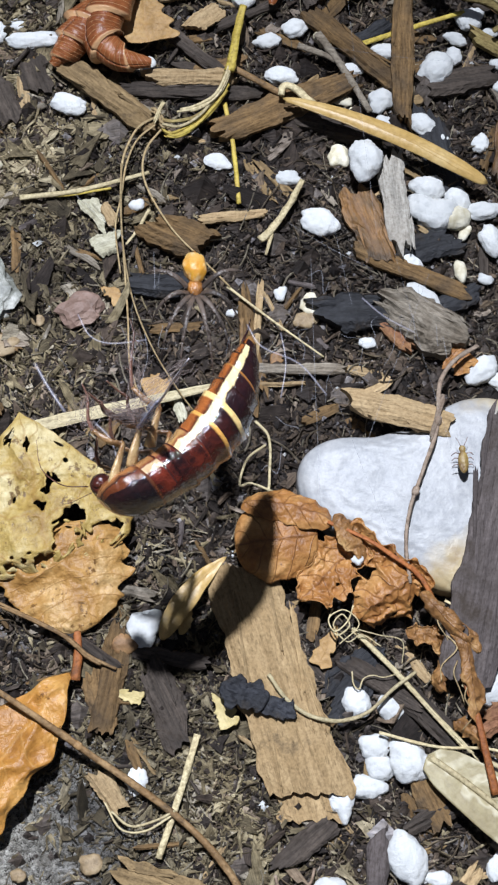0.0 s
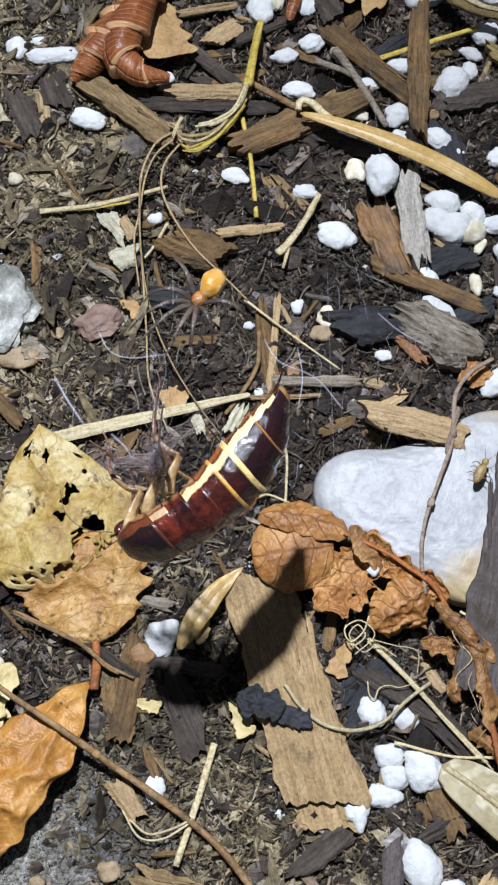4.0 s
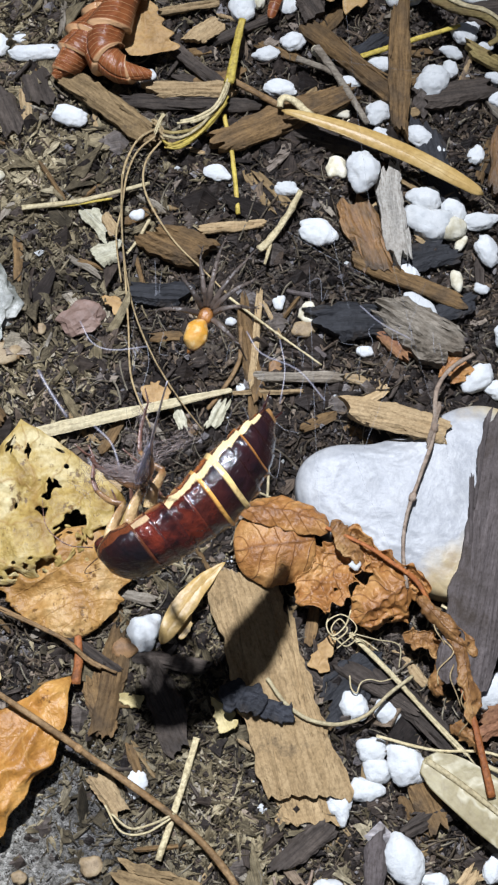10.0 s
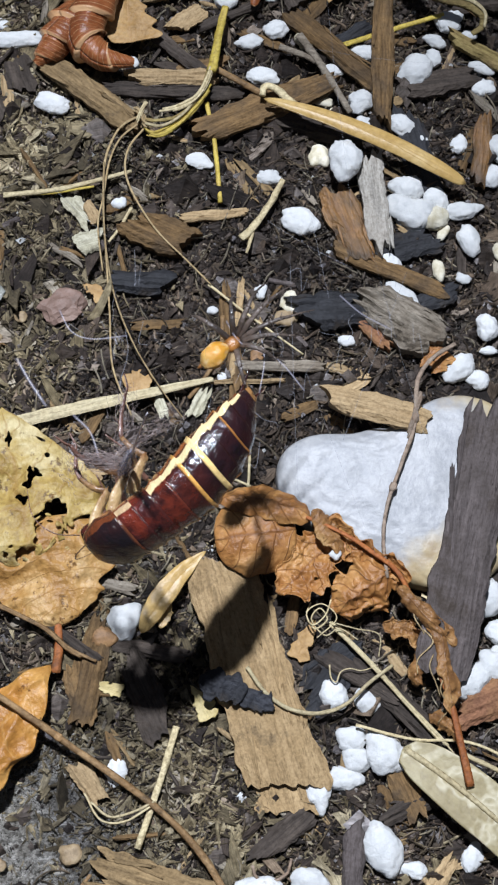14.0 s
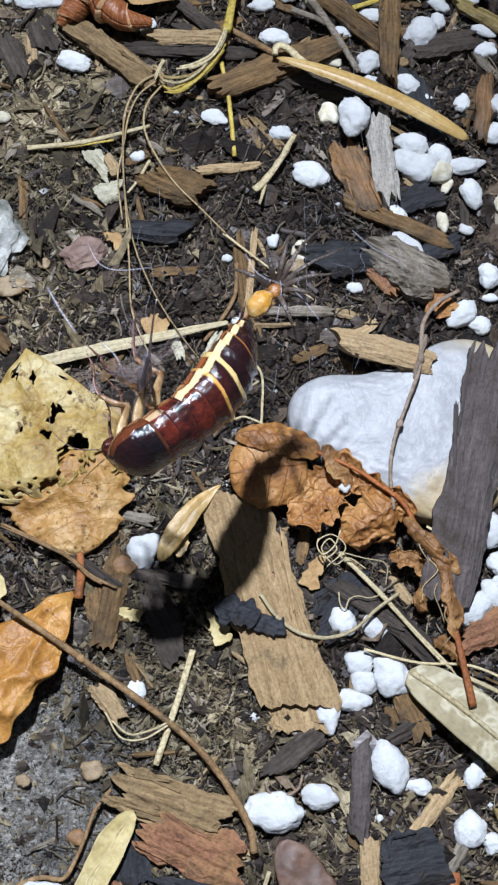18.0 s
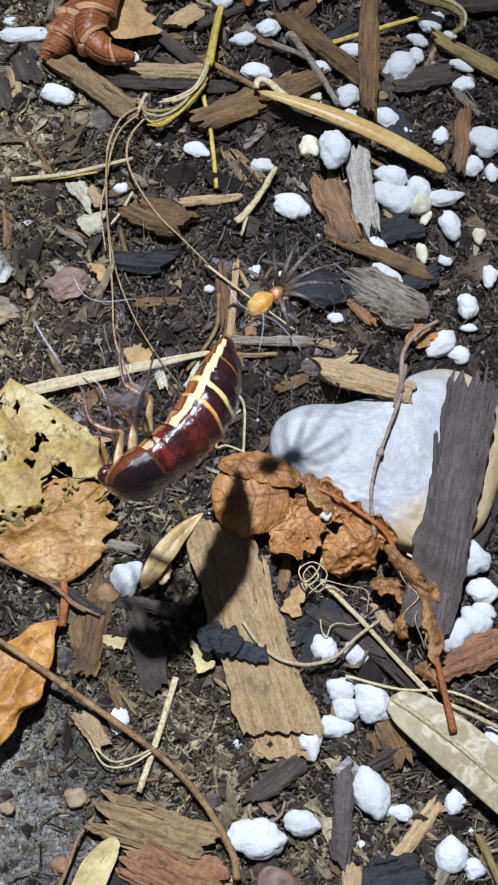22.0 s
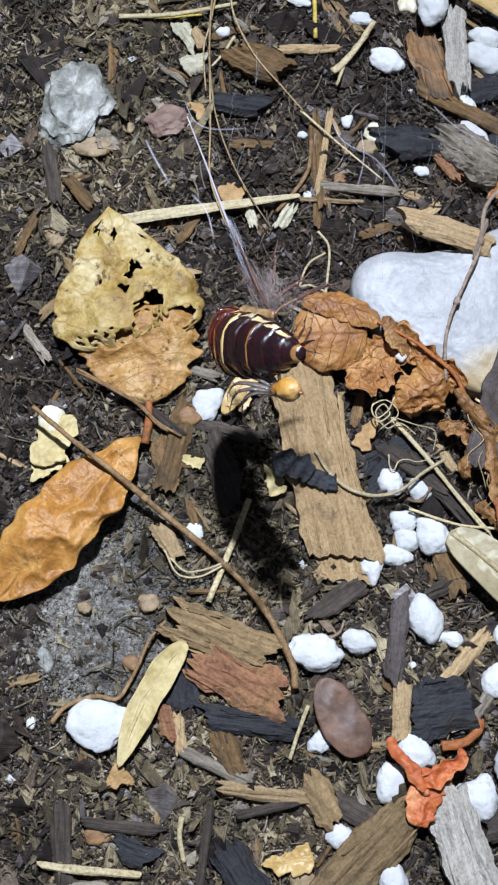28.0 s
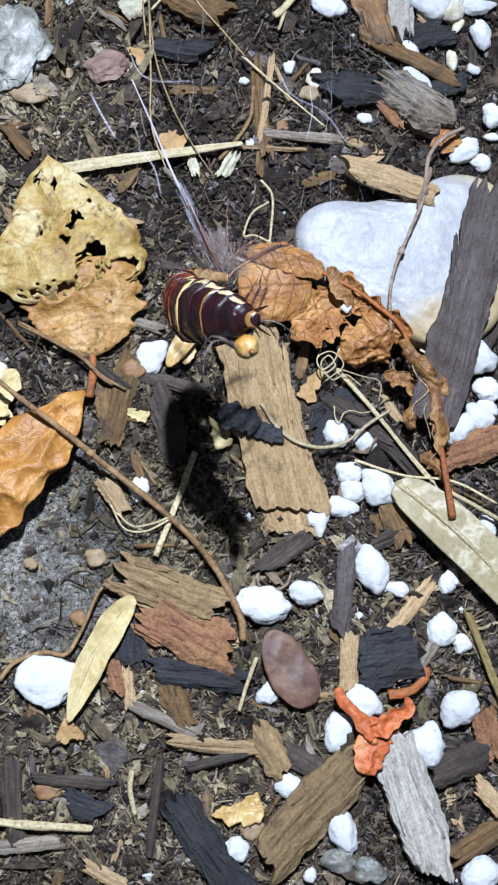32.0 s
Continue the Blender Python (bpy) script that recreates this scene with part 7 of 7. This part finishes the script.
ROACH = [
    (0, -2.24, -1.52, 44.0, -73.2, -3.1, -132.3),
    (1, -2.92, -3.00, 44.0, -76.3, 4.6, -136.0),
    (2, -3.29, -1.63, 44.0, -78.4, 2.7, -134.6),
    (3, -2.20, -3.87, 44.0, -67.9, 6.8, -136.8),
    (6, -0.83, -8.06, 44.0, -49.9, 11.3, -137.3),
    (7, -0.70, -8.40, 44.0, -51.2, 10.9, -137.3),
    (8, -1.04, -9.15, 44.0, -54.0, 7.9, -136.8),
    (9, -0.96, -9.53, 44.0, -48.4, 5.4, -136.4),
    (10, -1.16, -9.61, 44.0, -48.7, 3.3, -139.2),
    (11, -0.58, -9.00, 44.0, -48.7, 9.4, -140.1),
    (12, -0.99, -9.48, 44.0, -51.9, 7.8, -137.9),
    (13, -1.02, -9.20, 44.0, -49.4, 11.3, -138.2),
    (14, -0.61, -8.81, 44.0, -48.0, 7.2, -136.7),
    (14.5, -0.56, -8.66, 44.0, -48.8, 5.9, -136.6),
    (16.5, -0.16, -7.50, 44.0, -55.4, -4.5, -135.3),
    (17, -0.11, -7.35, 44.0, -56.2, -5.8, -135.1),
    (18, -1.91, -8.24, 44.0, -53.7, -10.7, -131.5),
    (19, -3.18, -9.34, 44.0, -58.0, -11.7, -132.0),
    (20, -2.98, -8.98, 44.0, -59.2, -19.7, -125.7),
    (21, -0.26, -7.08, 43.5, -50.7, -13.8, -127.4),
    (22, -1.16, -6.90, 43.0, -60.8, -9.8, -126.1),
    (22.5, -0.10, -7.67, 42.5, -54.9, -7.8, -133.4),
    (23, 0.46, -9.52, 42.0, -49.2, -0.1, -153.0),
    (23.5, -1.26, -11.11, 41.0, -58.4, 3.5, -166.4),
    (24, -4.30, -14.01, 40.0, -33.8, 5.5, -181.2),
    (24.5, -5.36, -15.01, 42.0, -30.6, 16.8, -185.6),
    (25, -4.57, -16.96, 44.0, -36.0, 35.6, -224.0),
    (25.5, 0.99, -22.01, 44.5, -66.7, 62.8, -252.3),
    (26, 1.65, -23.22, 45.0, -70.5, 64.5, -242.6),
    (26.5, 2.25, -24.02, 45.0, -70.5, 64.5, -242.6),
    (28.5, -1.46, -21.08, 43.0, -63.4, 64.7, -234.6),
    (29, -1.46, -22.08, 43.0, -63.4, 64.7, -234.6),
    (30, 1.86, -22.13, 43.0, -70.2, 66.8, -245.3),
    (31, -0.07, -22.68, 43.0, -66.1, 67.6, -244.5),
    (32, 0.07, -22.29, 43.0, -70.9, 65.9, -239.8),
]
STRAND = [
    (0, -26.0, -94.5),
    (1, -26.0, -94.5),
    (6, -36.3, -112.3),
    (12, -37.9, -106.4),
    (14, -45.5, -106.3),
    (17, -36.9, -89.1),
    (19, -36.5, -80.0),
    (22, -33.1, -81.9),
    (24, -32.0, -88.6),
    (24.5, -30.8, -95.9),
    (25, -43.9, -82.0),
    (25.5, -36.3, -82.4),
    (26, -21.2, -86.1),
    (28.5, -21.2, -84.8),
    (29, -20.9, -83.6),
    (30, -30.3, -83.8),
    (31, -28.8, -84.8),
    (32, -20.2, -83.9),
]
BUG = [
    (0, 40.9, 2.7, 7.6, 0, 0, 92),
    (3.5, 40.9, 3.0, 7.6, 0, 0, 90),
    (4.5, 43.0, 2.0, 7.6, 0, 0, 20),
    (5.4, 47.5, 0.0, 6.8, 0, 0, 0),
    (32, 47.5, 0.0, 6.8, 0, 0, 0),
]
SPIDER = [
    (0, 0.24, 19.74, 45, 0, -8, -89.1),
    (1, 0.46, 19.57, 45, 0, -8, -102.6),
    (1.5, 1.36, 19.11, 45, 0, -8, -143.3),
    (2, 2.27, 18.64, 45, 0, -8, -184.0),
    (3, -0.33, 18.99, 45, 0, -8, -124.4),
    (5.5, 2.10, 20.06, 45, 0, -8, -174.3),
    (6, -0.01, 18.64, 45, 0, -8, -196.4),
    (7, 1.90, 19.46, 45, 0, -8, -185.0),
    (8, 4.81, 14.77, 45, 0, -8, -179.4),
    (8.5, 4.30, 14.35, 45, 0, -8, -221.5),
    (9, 3.80, 13.93, 45, 0, -8, -263.7),
    (10, 0.20, 10.70, 45, 0, -8, -294.9),
    (11, 4.22, 7.42, 45, 0, -8, -274.1),
    (12, -2.15, 10.64, 45, 0, -8, -280.0),
    (13, -1.18, 10.22, 45, 0, -8, -287.0),
    (14, 5.04, 6.62, 45, 0, -8, -325.0),
    (14.5, 4.71, 4.76, 45, 0, -8, -325.8),
    (16.5, 7.32, 4.79, 45, 0, -8, -316.0),
    (17, 9.28, 4.16, 45, 0, -8, -313.2),
    (18, 8.56, 4.07, 45, 0, -8, -315.7),
    (19, 7.24, 4.05, 45, 0, -8, -329.8),
    (20, 8.21, 0.34, 45, 0, -8, -310.2),
    (21, 12.61, 9.46, 45, 0, -8, -334.4),
    (22, 11.02, 8.63, 45, 0, -8, -323.0),
    (22.5, 14.41, 9.46, 45, 0, -8, -391.1),
    (23, 18.82, 0.87, 45, 0, -8, -419.5),
    (23.5, 17.97, -4.78, 45, 0, -8, -456.2),
    (24, 13.26, -12.14, 45, 0, -8, -490.7),
    (24.5, 10.48, -13.74, 45, 0, -8, -475.0),
    (25, 7.90, -19.93, 45, 0, -8, -463.5),
    (25.5, 6.06, -24.91, 45, 0, -8, -437.8),
    (26, 7.88, -25.26, 45, 0, -8, -426.5),
    (26.5, 8.84, -31.44, 45, 0, -8, -429.7),
    (27.2, 6.10, -31.35, 49, 0, 17.3, -486.3),
    (27.8, 3.36, -31.26, 53, 0, 42.7, -542.9),
    (28.5, 1.52, -32.16, 57, 0, 68, -599.5),
    (29, 1.76, -31.76, 57, 0, 68, -599.6),
    (29.5, 2.12, -31.22, 57, 0, 68, -603.9),
    (30, 2.05, -31.09, 57, 0, 68, -604.0),
    (30.5, 2.02, -31.13, 57, 0, 68, -604.1),
    (31, 1.54, -30.52, 57, 0, 68, -597.8),
    (31.5, 1.76, -31.52, 57, 0, 68, -604.1),
    (32, 2.92, -31.61, 57, 0, 68, -602.9),
]


def motions():
    """What sways in the web: seconds, place in millimetres, turn in degrees."""
    for thing, rows in ((roach, ROACH), (spinner, SPIDER), (walker, BUG)):
        walk(thing, [(r[0], pose(r[1] * MM, r[2] * MM, r[3] * MM, *r[4:])) for r in rows])
    walk(strand, [(t, pose(3.5 * MM, -3.6 * MM, -1.8 * MM, 0, ry, rz)) for t, ry, rz in STRAND])


motions()
